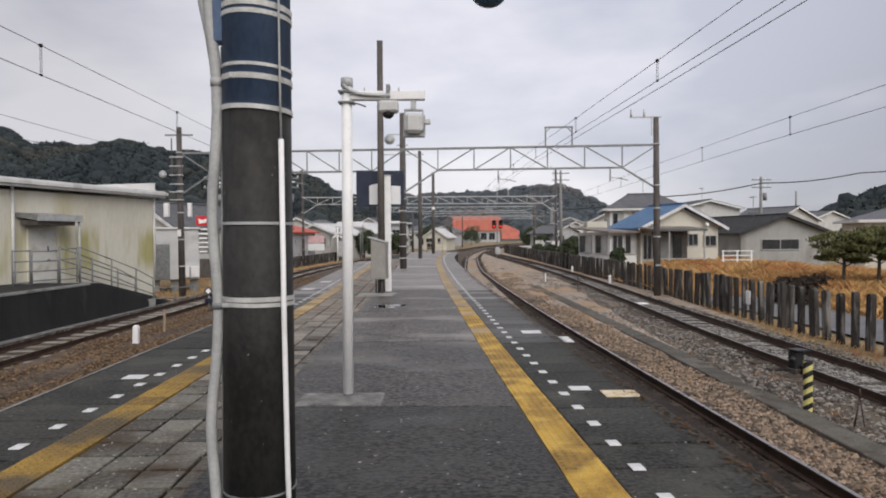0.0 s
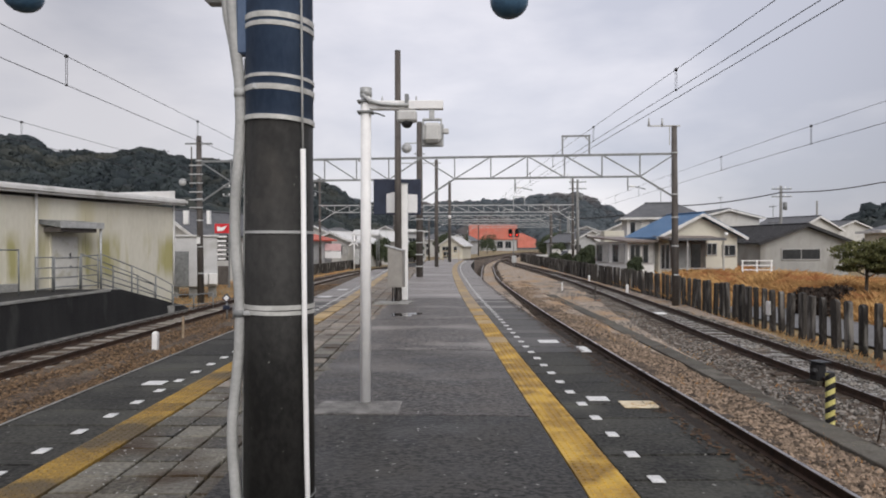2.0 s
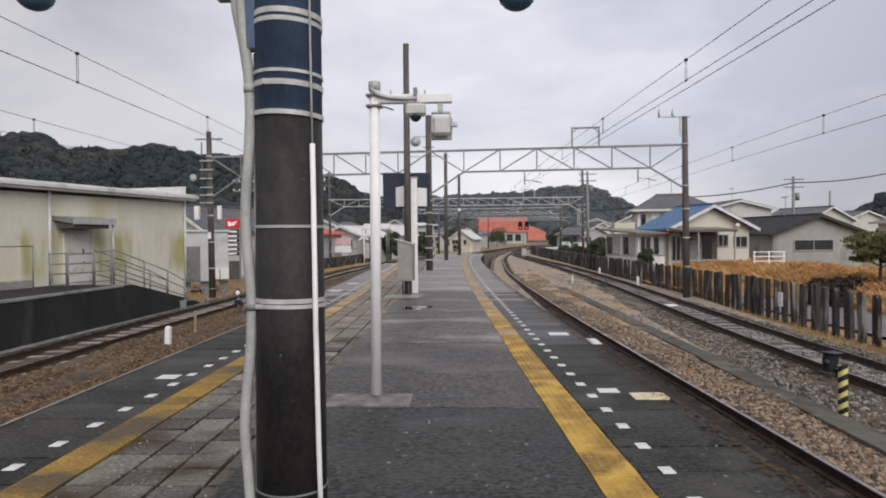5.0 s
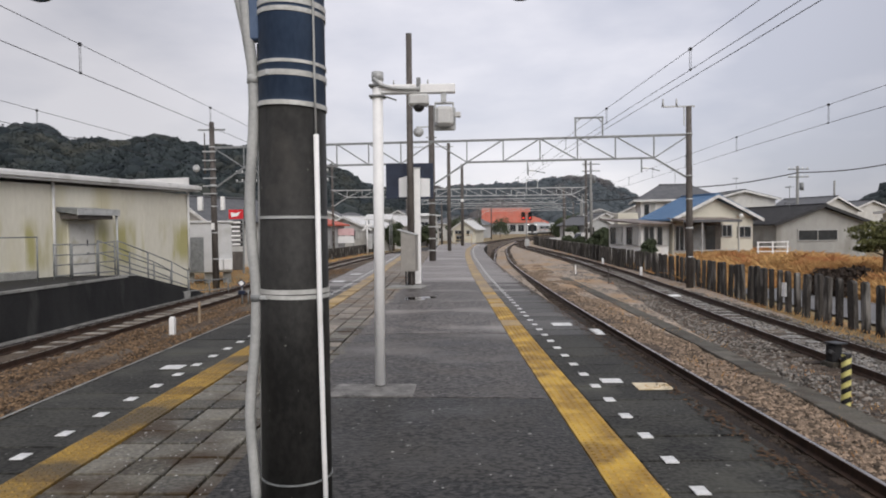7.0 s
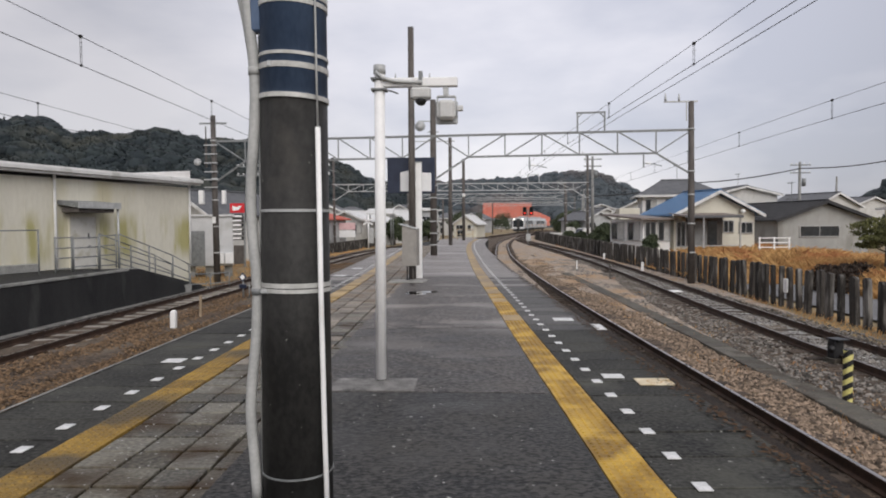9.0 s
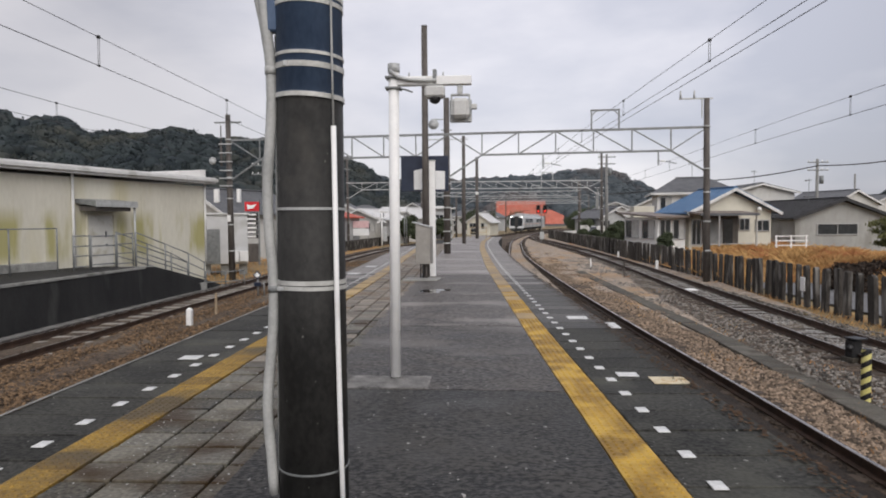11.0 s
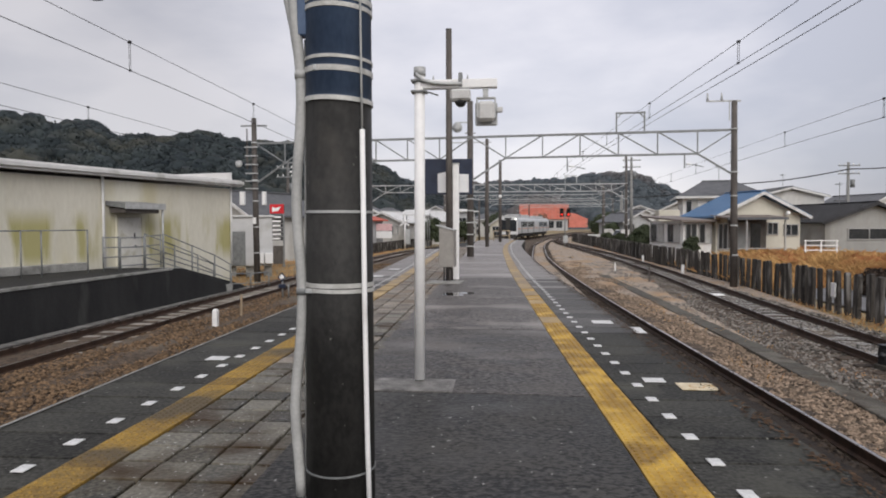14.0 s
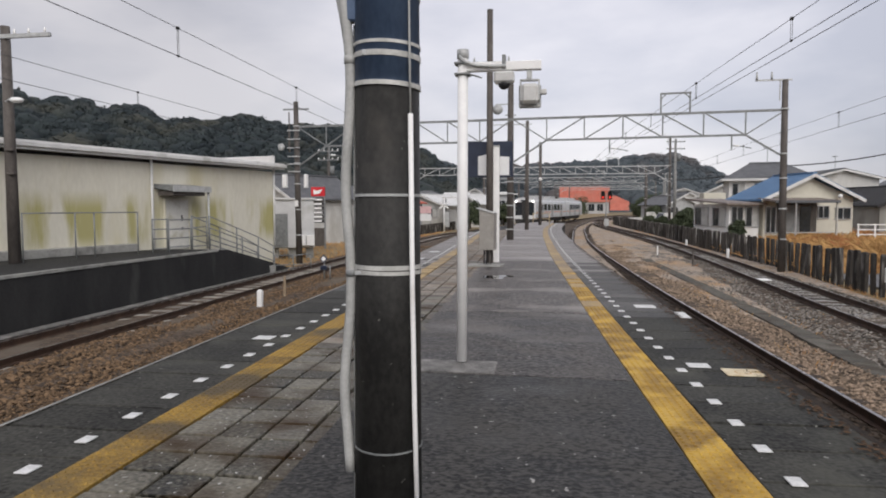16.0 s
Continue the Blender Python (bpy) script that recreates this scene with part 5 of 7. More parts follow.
# ---- freight shed and dock ----
def shed():
    th = thing("freight_shed", pose(-11.56, 26.85, 0, 0, 0, 74.7), "cream freight shed with algae stains and a shallow roof", "shed")
    bm = bmesh.new()
    box(bm, (-13, 4.5, 1.45), (26, 9, 3.1 + 2.0))
    bmesh.ops.translate(bm, verts=bm.verts[:], vec=(0, 0, -0.95))
    part("wall", bm, CREAM_WALL, th, "cream siding with green algae streaks")
    # upright seams of the siding
    for k in range(26):
        bm = bmesh.new()
        box(bm, (-0.5 - k * 1.0, -0.004, 1.55), (0.012, 0.012, 3.0))
        part("seam", bm, CREAM_WALL, th)
    bm = bmesh.new()
    prism(bm, [(-0.38, 3.14), (-0.38, 3.40), (9.3, 3.75), (9.3, 3.5)], -26.4, 0.28)
    part("roof", bm, ROOF_TRIM, th, "pale metal roof edge")
    bm = bmesh.new()
    box(bm, (-13, -0.42, 3.28), (26.7, 0.09, 0.14), bevel=0.015)
    part("gutter", bm, ROOF_TRIM, th, "pale gutter")
    bm = bmesh.new()
    prism(bm, [(-3.5, 3.36), (-0.2, 3.36), (-0.2, 3.72)], -0.25, 5.0, m=pose(0, 0, 0, 0, 0, 90) @ Matrix.Diagonal((1, -1, 1, 1)))
    part("parapet", bm, WALL_BRIGHT, th, "white raised roof end")
    for x in (-6.5, -0.06, -17.5):
        bm = bmesh.new()
        rod(bm, (x, -0.07, -0.1), (x, -0.07, 3.2), 0.045, None, 10)
        part("downpipe", bm, ROOF_TRIM, th, "pale downpipe", True)
    bm = bmesh.new()
    box(bm, (-5.38, -0.02, 0.93), (1.02, 0.05, 1.74), bevel=0.008)
    d = part("door", bm, SHED_DOOR, th, "grubby white steel door")
    bm = bmesh.new()
    for c, q in (((-5.93, -0.03, 0.95), (0.06, 0.07, 1.82)), ((-4.83, -0.03, 0.95), (0.06, 0.07, 1.82)), ((-5.38, -0.03, 1.84), (1.16, 0.07, 0.06))):
        box(bm, c, q)
    part("door_frame", bm, CREAM_WALL, d)
    bm = bmesh.new()
    box(bm, (-5.2, -0.06, 1.16), (0.04, 0.04, 0.2), bevel=0.008)
    part("handle", bm, BLACK, d, "dark door handle")
    bm = bmesh.new()
    box(bm, (-5.18, -0.06, 0.8), (0.1, 0.03, 0.07), bevel=0.008)
    part("lock_plate", bm, GALV_DULL, d)
    bm = bmesh.new()
    prism(bm, [(-0.88, 2.08), (-0.88, 2.26), (-0.05, 2.34), (0, 2.34), (0, 2.2)], -6.35, -4.64)
    can = part("canopy", bm, GALV_DULL, th, "grey metal canopy over the door")
    # dark box added below the canopy to draw its shadowed underside
    bm = bmesh.new()
    box(bm, (-5.55, -0.45, 2.02), (1.45, 0.7, 0.16), bevel=0.01)
    part("soffit_shade", bm, POLE_BROWN, can, "dark box standing in for the shadow under the canopy")
    bm = bmesh.new()
    box(bm, (-5.495, -0.9, 2.17), (1.76, 0.03, 0.21), bevel=0.006)
    part("canopy_fascia", bm, GALV, can, "pale metal edge")
    bm = bmesh.new()
    rod(bm, (-4.66, -0.8, -0.02), (-4.66, -0.8, 2.1), 0.04, None, 8)
    part("canopy_post", bm, GALV, th, "", True)
    bm = bmesh.new()
    box(bm, (-16.6, -0.13, 0.22), (18.6, 0.26, 0.26), bevel=0.02)
    part("plinth", bm, CONC, th, "pale concrete plinth")


def dock():
    bm = bmesh.new()
    rows = []
    for y, z in ((-14, 0.1), (0, 0.1), (12, 0.1), (20.6, 0.1), (21.4, 0.06), (25.8, -0.85), (26.6, -1.05)):
        e = -11.16 + max(0, y - 12) * 0.025
        rows.append([bm.verts.new(p) for p in ((-22, y, GROUND_Z - 0.1), (-22, y, z), (e, y, z), (e + 0.05, y, GROUND_Z - 0.1))])
    for p, q in zip(rows, rows[1:]):
        for i in range(3):
            bm.faces.new((p[i], p[i + 1], q[i + 1], q[i]))
    bm.faces.new(rows[0])
    bm.faces.new(rows[-1])
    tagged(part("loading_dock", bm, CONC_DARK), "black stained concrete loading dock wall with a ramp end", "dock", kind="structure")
    bm = bmesh.new()
    sweep(bm, [(-11.2 + max(0, y - 12) * 0.025, y) for y in (-14, 0, 12, 20.7)], [(-0.06, 0.104), (0.06, 0.104), (0.06, 0.05), (0.072, 0.05), (0.072, 0.118), (-0.06, 0.118)])
    tagged(part("dock_kerb", bm, CONC), "pale worn concrete kerb along the dock", "kerb", kind="structure")
    bm = bmesh.new()
    sweep(bm, [(-10.75, y) for y in (-14, 10, 27)], [(-0.2, -1.06), (0.1, -1.06), (0.1, -1.2), (-0.2, -1.2)])
    tagged(part("gutter_slab", bm, FOOTING), "low concrete drain slabs beside the rail", "drain", kind="structure")


def railing(pts, rails, label, m, posts=None, r=0.028):
    """Posts at points of (x, y, z0, height) with bars between them."""
    th = thing("railing", m, label, "railing", "railings by the shed")
    for x, y, z, h in pts:
        bm = bmesh.new()
        rod(bm, (x, y, z), (x, y, z + h), r * 1.2, None, 8)
        part("post", bm, GALV_DULL, th, "", True)
    for f in rails:
        for p, q in zip(pts, pts[1:]):
            bm = bmesh.new()
            rod(bm, (p[0], p[1], p[2] + p[3] * f), (q[0], q[1], q[2] + q[3] * f), r, None, 8)
            part("bar", bm, GALV_DULL, th, "", True)
    return th


shed()
dock()
SM = pose(-11.56, 26.85, 0, 0, 0, 74.7)
railing([(-7.65, -1.3, 0.1, 1.08), (-7.06, -1.3, 0.1, 1.08)], (0.1, 0.4, 0.68, 0.97), "grey pipe railing beside the shed gate", SM, r=0.019)
railing([(-7.0, -1.3, 0.1, 1.06), (-6.04, -1.3, 0.1, 1.06)], (0.13, 0.4, 0.68, 0.97), "grey pipe gate before the shed door", SM, r=0.022)
railing([(-5.98, -1.3, 0.1, 1.1), (-5.3, -1.3, 0.1, 1.12)], (0.1, 0.4, 0.68, 0.97), "grey pipe railing beside the shed gate", SM, r=0.019)
railing([(-5.2, -1.3, 0.08, 1.15), (-3.8, -1.3, -0.3, 1.08), (-2.6, -1.3, -0.62, 1.0), (-1.7, -1.3, -0.86, 0.85)], (0.3, 0.65, 1.0), "grey pipe railing down the ramp steps", SM, r=0.021)
railing([(-5.2, -0.5, 0.08, 1.15), (-3.8, -0.5, -0.3, 1.08), (-2.6, -0.5, -0.62, 1.0), (-1.7, -0.5, -0.86, 0.85)], (0.3, 0.65, 1.0), "grey pipe railing down the ramp steps", SM, r=0.021)
railing([(-1.65, -1.3, -1.0, 0.62), (-0.7, -1.5, -1.05, 0.6), (0.25, -1.7, -1.05, 0.6)], (0.35, 1.0), "low pipe railing at the ramp foot", SM, r=0.021)
railing([(-11.8, -1.3, 0.1, 1.30), (-10.3, -1.3, 0.1, 1.30), (-9.7, -1.3, 0.1, 1.30), (-8.2, -1.3, 0.1, 1.30)], (0.99,), "thin grey pipe railing on the loading dock", SM, r=0.018)


def ramp_steps():
    th = thing("steps", pose(-11.56, 26.85, 0, 0, 0, 74.7), "concrete steps down from the loading dock", "steps")
    for k in range(5):
        bm = bmesh.new()
        z = 0.02 - 0.2 * k
        box(bm, (-4.75 + k * 0.7, -0.9, (z + GROUND_Z) / 2 - 0.1), (0.7, 0.85, z - GROUND_Z + 0.2), bevel=0.01)
        part("step", bm, CONC, th)


ramp_steps()


def dock_pole():
    th = thing("utility_pole", pose(-13.55, 15.0, 0.1), "dark wooden pole on the dock with cross arm and lamp", "pole")
    bm = bmesh.new()
    rod(bm, (0, 0, 0), (0, 0, 6.0), 0.15, 0.11, 16)
    part("shaft", bm, POLE_BROWN, th, "", True)
    bm = bmesh.new()
    box(bm, (0.2, -0.1, 5.72), (2.3, 0.09, 0.1), bevel=0.01)
    arm = part("cross_arm", bm, GALV, th, "grey cross arm")
    for x in (-0.7, -0.3, 0.35, 0.75, 1.2):
        bm = bmesh.new()
        rod(bm, (x, -0.1, 5.77), (x, -0.1, 5.9), 0.035, 0.02, 8)
        part("insulator", bm, WHITE, arm, "", True)
    bm = bmesh.new()
    tube(bm, [(0, -0.1, 4.1), (0.25, -0.15, 4.2), (0.4, -0.2, 4.15)], 0.02, 6)
    lp = part("lamp_arm", bm, GALV, th)
    bm = bmesh.new()
    bmesh.ops.create_uvsphere(bm, u_segments=12, v_segments=8, radius=0.14, matrix=pose(0.42, -0.2, 4.12) @ Matrix.Diagonal((1.3, 0.8, 0.5, 1)))
    part("lamp_head", bm, WHITE, lp, "white lamp head", True)
    for z in (2.3, 2.9):
        bm = bmesh.new()
        box(bm, (0.1, -0.12, z), (0.22, 0.12, 0.06), bevel=0.01)
        part("bracket", bm, POLE_BROWN, th)


dock_pole()


# ---- fence of old sleepers, grass and garden ----
def fence_x(y):
    return 9.75 if y < 42 else 9.75 + (y - 42) * 0.012


def sleeper_fence():
    th = thing("sleeper_fence", pose(0, 0, 0), "dark weathered fence of upright old railway sleepers", "fence")
    rnd = random.Random(11)
    meshes = []
    for k in range(7):
        w, h = rnd.uniform(0.18, 0.24), rnd.uniform(1.18, 1.33)
        rounded = k % 6
        bm = bmesh.new()
        if rounded:
            poly = [(-w / 2, 0), (w / 2, 0), (w / 2, h - 0.09)] + [(w / 2 * math.cos(a), h - 0.09 + 0.09 * math.sin(a)) for a in (0.5, 1.05, 1.57, 2.1, 2.64)] + [(-w / 2, h - 0.09)]
        else:
            poly = [(-w / 2, 0), (w / 2, 0), (w / 2, h - 0.03), (w * 0.2, h), (-w / 2, h - 0.02)]
        prism(bm, poly, -0.06, 0.06)
        meshes.append(mesh_from("fence_post", bm, SLEEPER_DARK))
    y = 7.5
    while y < 104:
        share("fence_post", rnd.choice(meshes), pose(fence_x(y) + rnd.uniform(-0.03, 0.03), y, GROUND_Z - 0.05, rnd.uniform(-2.5, 2.5), rnd.uniform(-2, 2), rnd.uniform(-14, 14)), th)
        y += rnd.uniform(0.50, 0.62)
    bm = bmesh.new()
    box(bm, (9.62, 20.3, -0.45), (0.05, 0.24, 0.42), bevel=0.01)
    part("white_plate", bm, WHITE, th, "small white plate")


SLEEPER_DARK = surf("blackened_old_sleeper", (0.010, 0.009, 0.008), (0.075, 0.067, 0.06), 6, 0.9, 0.4, fine=35, grain=0.9, stretch=(1, 1, 0.2), per_piece=0.4, stain=(0.22, 0.21, 0.195), stain_scale=5, stain_at=0.60)
sleeper_fence()


def blades(name, area, n, hmin, hmax, mat, label, base, seed, lean=0.35, width=0.02, keep=None):
    """Loose blades of grass."""
    rnd = random.Random(seed)
    vs, fs = [], []
    x0, x1, y0, y1 = area
    while len(fs) < n:
        x, y = rnd.uniform(x0, x1), rnd.uniform(y0, y1)
        if keep and not keep(x, y, rnd):
            continue
        z = base(x, y)
        h = rnd.uniform(hmin, hmax) * (0.6 + 0.8 * noise.noise((x * 0.5, y * 0.5, 7.7)) ** 2 + 0.3 * noise.noise((x * 1.3, y * 1.3, 1)))
        a = rnd.uniform(0, 6.283)
        w = width * rnd.uniform(0.7, 1.4)
        lx, ly = rnd.gauss(0, lean) * h, rnd.gauss(0, lean) * h
        k = len(vs)
        vs += [(x - w * math.cos(a), y - w * math.sin(a), z), (x + w * math.cos(a), y + w * math.sin(a), z), (x + lx * 0.4, y + ly * 0.4, z + h * 0.65), (x + lx, y + ly, z + h)]
        fs += [(k, k + 1, k + 2), (k + 1, k + 3, k + 2)]
    me = bpy.data.meshes.new(name)
    me.from_pydata(vs, [], fs)
    me.materials.append(mat)
    return tagged(new(name, me), label, "grass", kind="stuff")


def mound(x, y):
    u = max(0.0, min(1.0, (x - 13.2) / 1.8)) * max(0.0, min(1.0, (y - 19) / 4)) * max(0.0, min(1.0, (54 - y) / 4)) * max(0.0, min(1.0, (26 - x) / 5))
    return GROUND_Z - 0.08 + u * (0.45 + 0.25 * noise.noise((x * 0.3, y * 0.25, 0)))


def grass_bank():
    bm = bmesh.new()
    xs = np.arange(13.0, 26.1, 0.8)
    ys = np.arange(18.5, 54.6, 1.2)
    g = [[bm.verts.new((x, y, mound(x, y))) for x in xs] for y in ys]
    for p, q in zip(g, g[1:]):
        for i in range(len(xs) - 1):
            bm.faces.new((p[i], p[i + 1], q[i + 1], q[i]))
    tagged(part("grass_bank", bm, SOIL, smooth=True), "low bank of dead orange grass behind the lane", "bank", kind="structure")
    blades("dry_grass", (13.4, 25, 20, 53), 120000, 0.35, 0.8, GRASS, "tall dead orange brown grass on the bank", mound, 21, width=0.016, lean=0.55)
    blades("dry_grass", (10.0, 13.4, 27, 41), 34000, 0.25, 0.65, GRASS, "tall dead orange brown grass behind the fence", lambda x, y: GROUND_Z - 0.05, 22, width=0.014, lean=0.55)
    blades("verge_grass", (8.9, 10.1, 7, 75), 14000, 0.06, 0.22, GRASS, "short dead grass along the fence foot", lambda x, y: GROUND_Z - 0.05, 23, width=0.012)
    blades("verge_grass", (-16, -10.5, 26, 75), 16000, 0.05, 0.25, GRASS, "short dead grass beside the siding", lambda x, y: GROUND_Z - 0.05, 24, width=0.02)
    blades("weeds", (4.2, 6.6, 6, 60), 3000, 0.03, 0.13, GRASS, "scattered dead weeds in the ballast", lambda x, y: GROUND_Z + 0.02, 25, width=0.008, keep=lambda x, y, r: noise.noise((x, y * 0.4, 0)) > 0.15)
    blades("weeds", (-8.3, -4.2, 6, 60), 3500, 0.03, 0.12, GRASS, "scattered dead weeds in the ballast", lambda x, y: GROUND_Z + 0.02, 26, width=0.008, keep=lambda x, y, r: noise.noise((x, y * 0.4, 4)) > 0.1)


grass_bank()


def stones(name, n, area, smin, smax, mat, label, seed, skip, lift=None):
    """Loose ballast stones, each an uneven lump."""
    rnd = random.Random(seed)
    x0, x1, y0, y1 = area
    oct_v = np.array([(1, 0, 0), (-1, 0, 0), (0, 1, 0), (0, -1, 0), (0, 0, 1), (0, 0, -1)], float)
    oct_f = [(0, 2, 4), (2, 1, 4), (1, 3, 4), (3, 0, 4), (2, 0, 5), (1, 2, 5), (3, 1, 5), (0, 3, 5)]
    vs, fs = [], []
    done = 0
    while done < n:
        y = y0 + (y1 - y0) * rnd.random() ** 1.7
        x = rnd.uniform(x0, x1)
        if skip(x, y):
            continue
        s = rnd.uniform(smin, smax)
        a = rnd.uniform(0, 6.28)
        c, sn = math.cos(a), math.sin(a)
        z = GROUND_Z + 0.015 + rnd.uniform(0, 0.02) + 0.06 * noise.noise((x * 0.9, y * 0.5, 3.1)) + (lift(x, y) if lift else 0)
        k = len(vs)
        for v in oct_v:
            j = rnd.uniform(0.6, 1.15) * s
            vx, vy, vz = v[0] * j + rnd.uniform(-0.3, 0.3) * s, v[1] * j * 0.8 + rnd.uniform(-0.3, 0.3) * s, v[2] * j * 0.6
            vs.append((x + vx * c - vy * sn, y + vx * sn + vy * c, z + vz))
        fs += [(f[0] + k, f[1] + k, f[2] + k) for f in oct_f]
        done += 1
    me = bpy.data.meshes.new(name)
    me.from_pydata(vs, [], fs)
    me.materials.append(mat)
    tagged(new(name, me), label, "stones", kind="stuff")


def on_rails(x, y):
    for ln in (track_right, track_far):
        if abs(abs(x - ln(y)) - 0.5665) < 0.09:
            return True
    return x < track_right(y) + 0.5 or 5.0 < x < 5.24


stones("ballast_stones", 26000, (1.9, 5.0, 3.2, 46), 0.02, 0.062, STONE, "loose brown ballast stones between the tracks", 31, on_rails)
stones("ballast_stones", 22000, (5.2, 8.9, 5.5, 46), 0.02, 0.058, STONE_GREY, "loose grey ballast stones round the far track", 34, on_rails)
# stones darkened the same way, shade included in their colour
stones("ballast_stones", 14000, (1.9, 4.3, 3.2, 34), 0.018, 0.05, STONE_DARK, "dark brown ballast stones beside the platform wall, shade in their colour", 33,
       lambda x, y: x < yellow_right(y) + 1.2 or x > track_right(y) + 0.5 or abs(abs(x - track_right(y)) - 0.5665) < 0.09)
stones("ballast_stones", 30000, (-10.5, -5.6, 3.5, 42), 0.02, 0.06, STONE_RUST, "loose rusty brown ballast stones beside the platform", 32,
       lambda x, y: any(abs(abs(x - ln(y)) - 0.5665) < 0.09 for ln in (track_left, track_mid)) or x < track_left(y) + 0.6, lift=lambda x, y: 0.055 * max(0.0, 1 - abs(x - track_left(y) - 1.45) / 1.1))


def trough():
    th = thing("cable_trough", pose(0, 0, 0), "dirty brown concrete cable trough lids between the tracks", "trough", kind="structure")
    bm = bmesh.new()
    box(bm, (0, 0, -0.05), (0.42, 0.985, 0.16), bevel=0.012)
    me = mesh_from("trough_lid", bm, CONC_MID)
    y = 2.0
    while y < 34:
        x = 5.12 if y < 14 else 5.12 - (y - 14) * 0.012
        share("trough_lid", me, pose(x, y, GROUND_Z + 0.036 + random.uniform(-0.008, 0.008), 0, random.uniform(-1, 1), random.uniform(-1, 1) + (0.7 if y > 14 else 0)), th)
        y += 1.0


CONC_MID = surf("damp_trough_concrete", (0.045, 0.042, 0.034), (0.15, 0.138, 0.115), 3, 0.8, 0.4, fine=30, grain=0.9, per_piece=0.35, stain=(0.06, 0.048, 0.034), stain_scale=2.2, stain_at=0.56)
trough()


def crown(bm, rnd, c, r, n, s, flat=0.6):
    """A crown of many small bent leaf tufts around a centre."""
    for k in range(n):
        d = Vector((rnd.gauss(0, 1), rnd.gauss(0, 1), rnd.gauss(0, 1))).normalized() * rnd.uniform(0.45, 1.0)
        p = Vector(c) + Vector((d.x * r, d.y * r, d.z * r * flat))
        m = Matrix.Translation(p) @ Euler((rnd.uniform(0, 6), rnd.uniform(0, 6), rnd.uniform(0, 6))).to_matrix().to_4x4()
        q = s * rnd.uniform(0.5, 1.2)
        v = [bm.verts.new(m @ Vector(w)) for w in ((-q, 0, 0), (0, q * 0.5, q * 0.25), (q, 0, 0), (0, -q * 0.5, q * 0.25))]
        bm.faces.new((v[0], v[1], v[2]))
        bm.faces.new((v[0], v[2], v[3]))


def tree(x, y, z0, h, r, label, leaf, seed, pads=7, trunk=0.09, flat=0.45, n=420, low=0.45, size=0.10):
    rnd = random.Random(seed)
    th = thing("tree", pose(x, y, z0), label, "tree", "garden trees")
    bm = bmesh.new()
    rod(bm, (0, 0, -0.1), (0.05, 0, h * 0.55), trunk, trunk * 0.6, 9)
    rod(bm, (0.05, 0, h * 0.53), (0, 0.05, h * 0.92), trunk * 0.6, trunk * 0.25, 8)
    part("trunk", bm, BARK, th)
    cb = bmesh.new()
    for k in range(pads):
        a = k * 2.4 + rnd.uniform(-0.3, 0.3)
        hh = h * (low + (0.95 - low) * (k + 0.5) / pads)
        q = r * rnd.uniform(0.35, 0.75) * (1.1 - 0.5 * k / pads)
        e = (math.cos(a) * q, math.sin(a) * q, hh)
        bm = bmesh.new()
        rod(bm, (0.03, 0, hh - h * 0.1), e, trunk * 0.35, trunk * 0.12, 6)
        part("limb", bm, BARK, th)
        crown(cb, rnd, e, r * rnd.uniform(0.4, 0.62), n, size, flat)
    part("crown", cb, leaf, th)
    return th


for x, y, h, s in ((16.1, 26.0, 2.75, 41), (17.1, 25.4, 2.95, 42), (18.1, 24.6, 2.85, 43), (19.2, 27.4, 3.0, 44)):
    tree(x, y, GROUND_Z, h, 1.2, "pruned garden pine with flat yellow green pads", LEAF_PALE, s, pads=12, low=0.55, flat=0.24, n=330, size=0.075)
for x, y, h, r, s in ((11.75, 52.0, 2.6, 0.95, 51), (11.3, 56.3, 2.4, 0.95, 52), (11.6, 61.0, 1.7, 0.8, 58), (11.3, 67.0, 1.5, 0.9, 75), (11.2, 74.0, 1.5, 0.9, 76), (11.75, 43.0, 1.7, 0.6, 54), (13.4, 62, 1.9, 1.0, 55), (17.0, 71, 2.4, 1.2, 56)):
    tree(x, y, GROUND_Z, h, r, "round dark evergreen shrub behind the fence", LEAF, s, pads=9, low=0.2, flat=0.75, n=520, size=0.14)


for x, y, h, r, s in ((13.9, 25.4, 0.85, 0.9, 57), (13.1, 24.2, 0.75, 0.8, 59), (15.0, 26.2, 0.8, 0.9, 60)):
    tree(x, y, GROUND_Z, h, r, "low dark tangle of bare brambles behind the fence", BRAMBLE, s, pads=11, low=0.15, flat=0.5, n=420, size=0.09, trunk=0.03)


# ---- houses ----
def window(parent, x, y, z, w, h, m=None, curtain=False, name="window"):
    """A window in a wall that faces -y in the house's space (or turned by m)."""
    m = m or Matrix.Identity(4)
    bm = bmesh.new()
    t = 0.06
    for c, s in (((x, y - 0.03, z + h / 2), (w + 2 * t, 0.1, t)), ((x, y - 0.03, z - h / 2), (w + 2 * t, 0.12, t)), ((x - w / 2, y - 0.03, z), (t, 0.1, h)), ((x + w / 2, y - 0.03, z), (t, 0.1, h)), ((x, y - 0.03, z), (0.05, 0.07, h))):
        box(bm, c, s, m=m)
    fr = part(name, bm, ALU, parent, "aluminium framed window")
    for sx in (-1, 1):
        bm = bmesh.new()
        box(bm, (x + sx * w / 4, y - 0.012, z), (w / 2 - 0.06, 0.02, h - 0.06), m=m)
        part("pane", bm, CURTAIN if curtain and sx > 0 else GLASS, fr)
    return fr


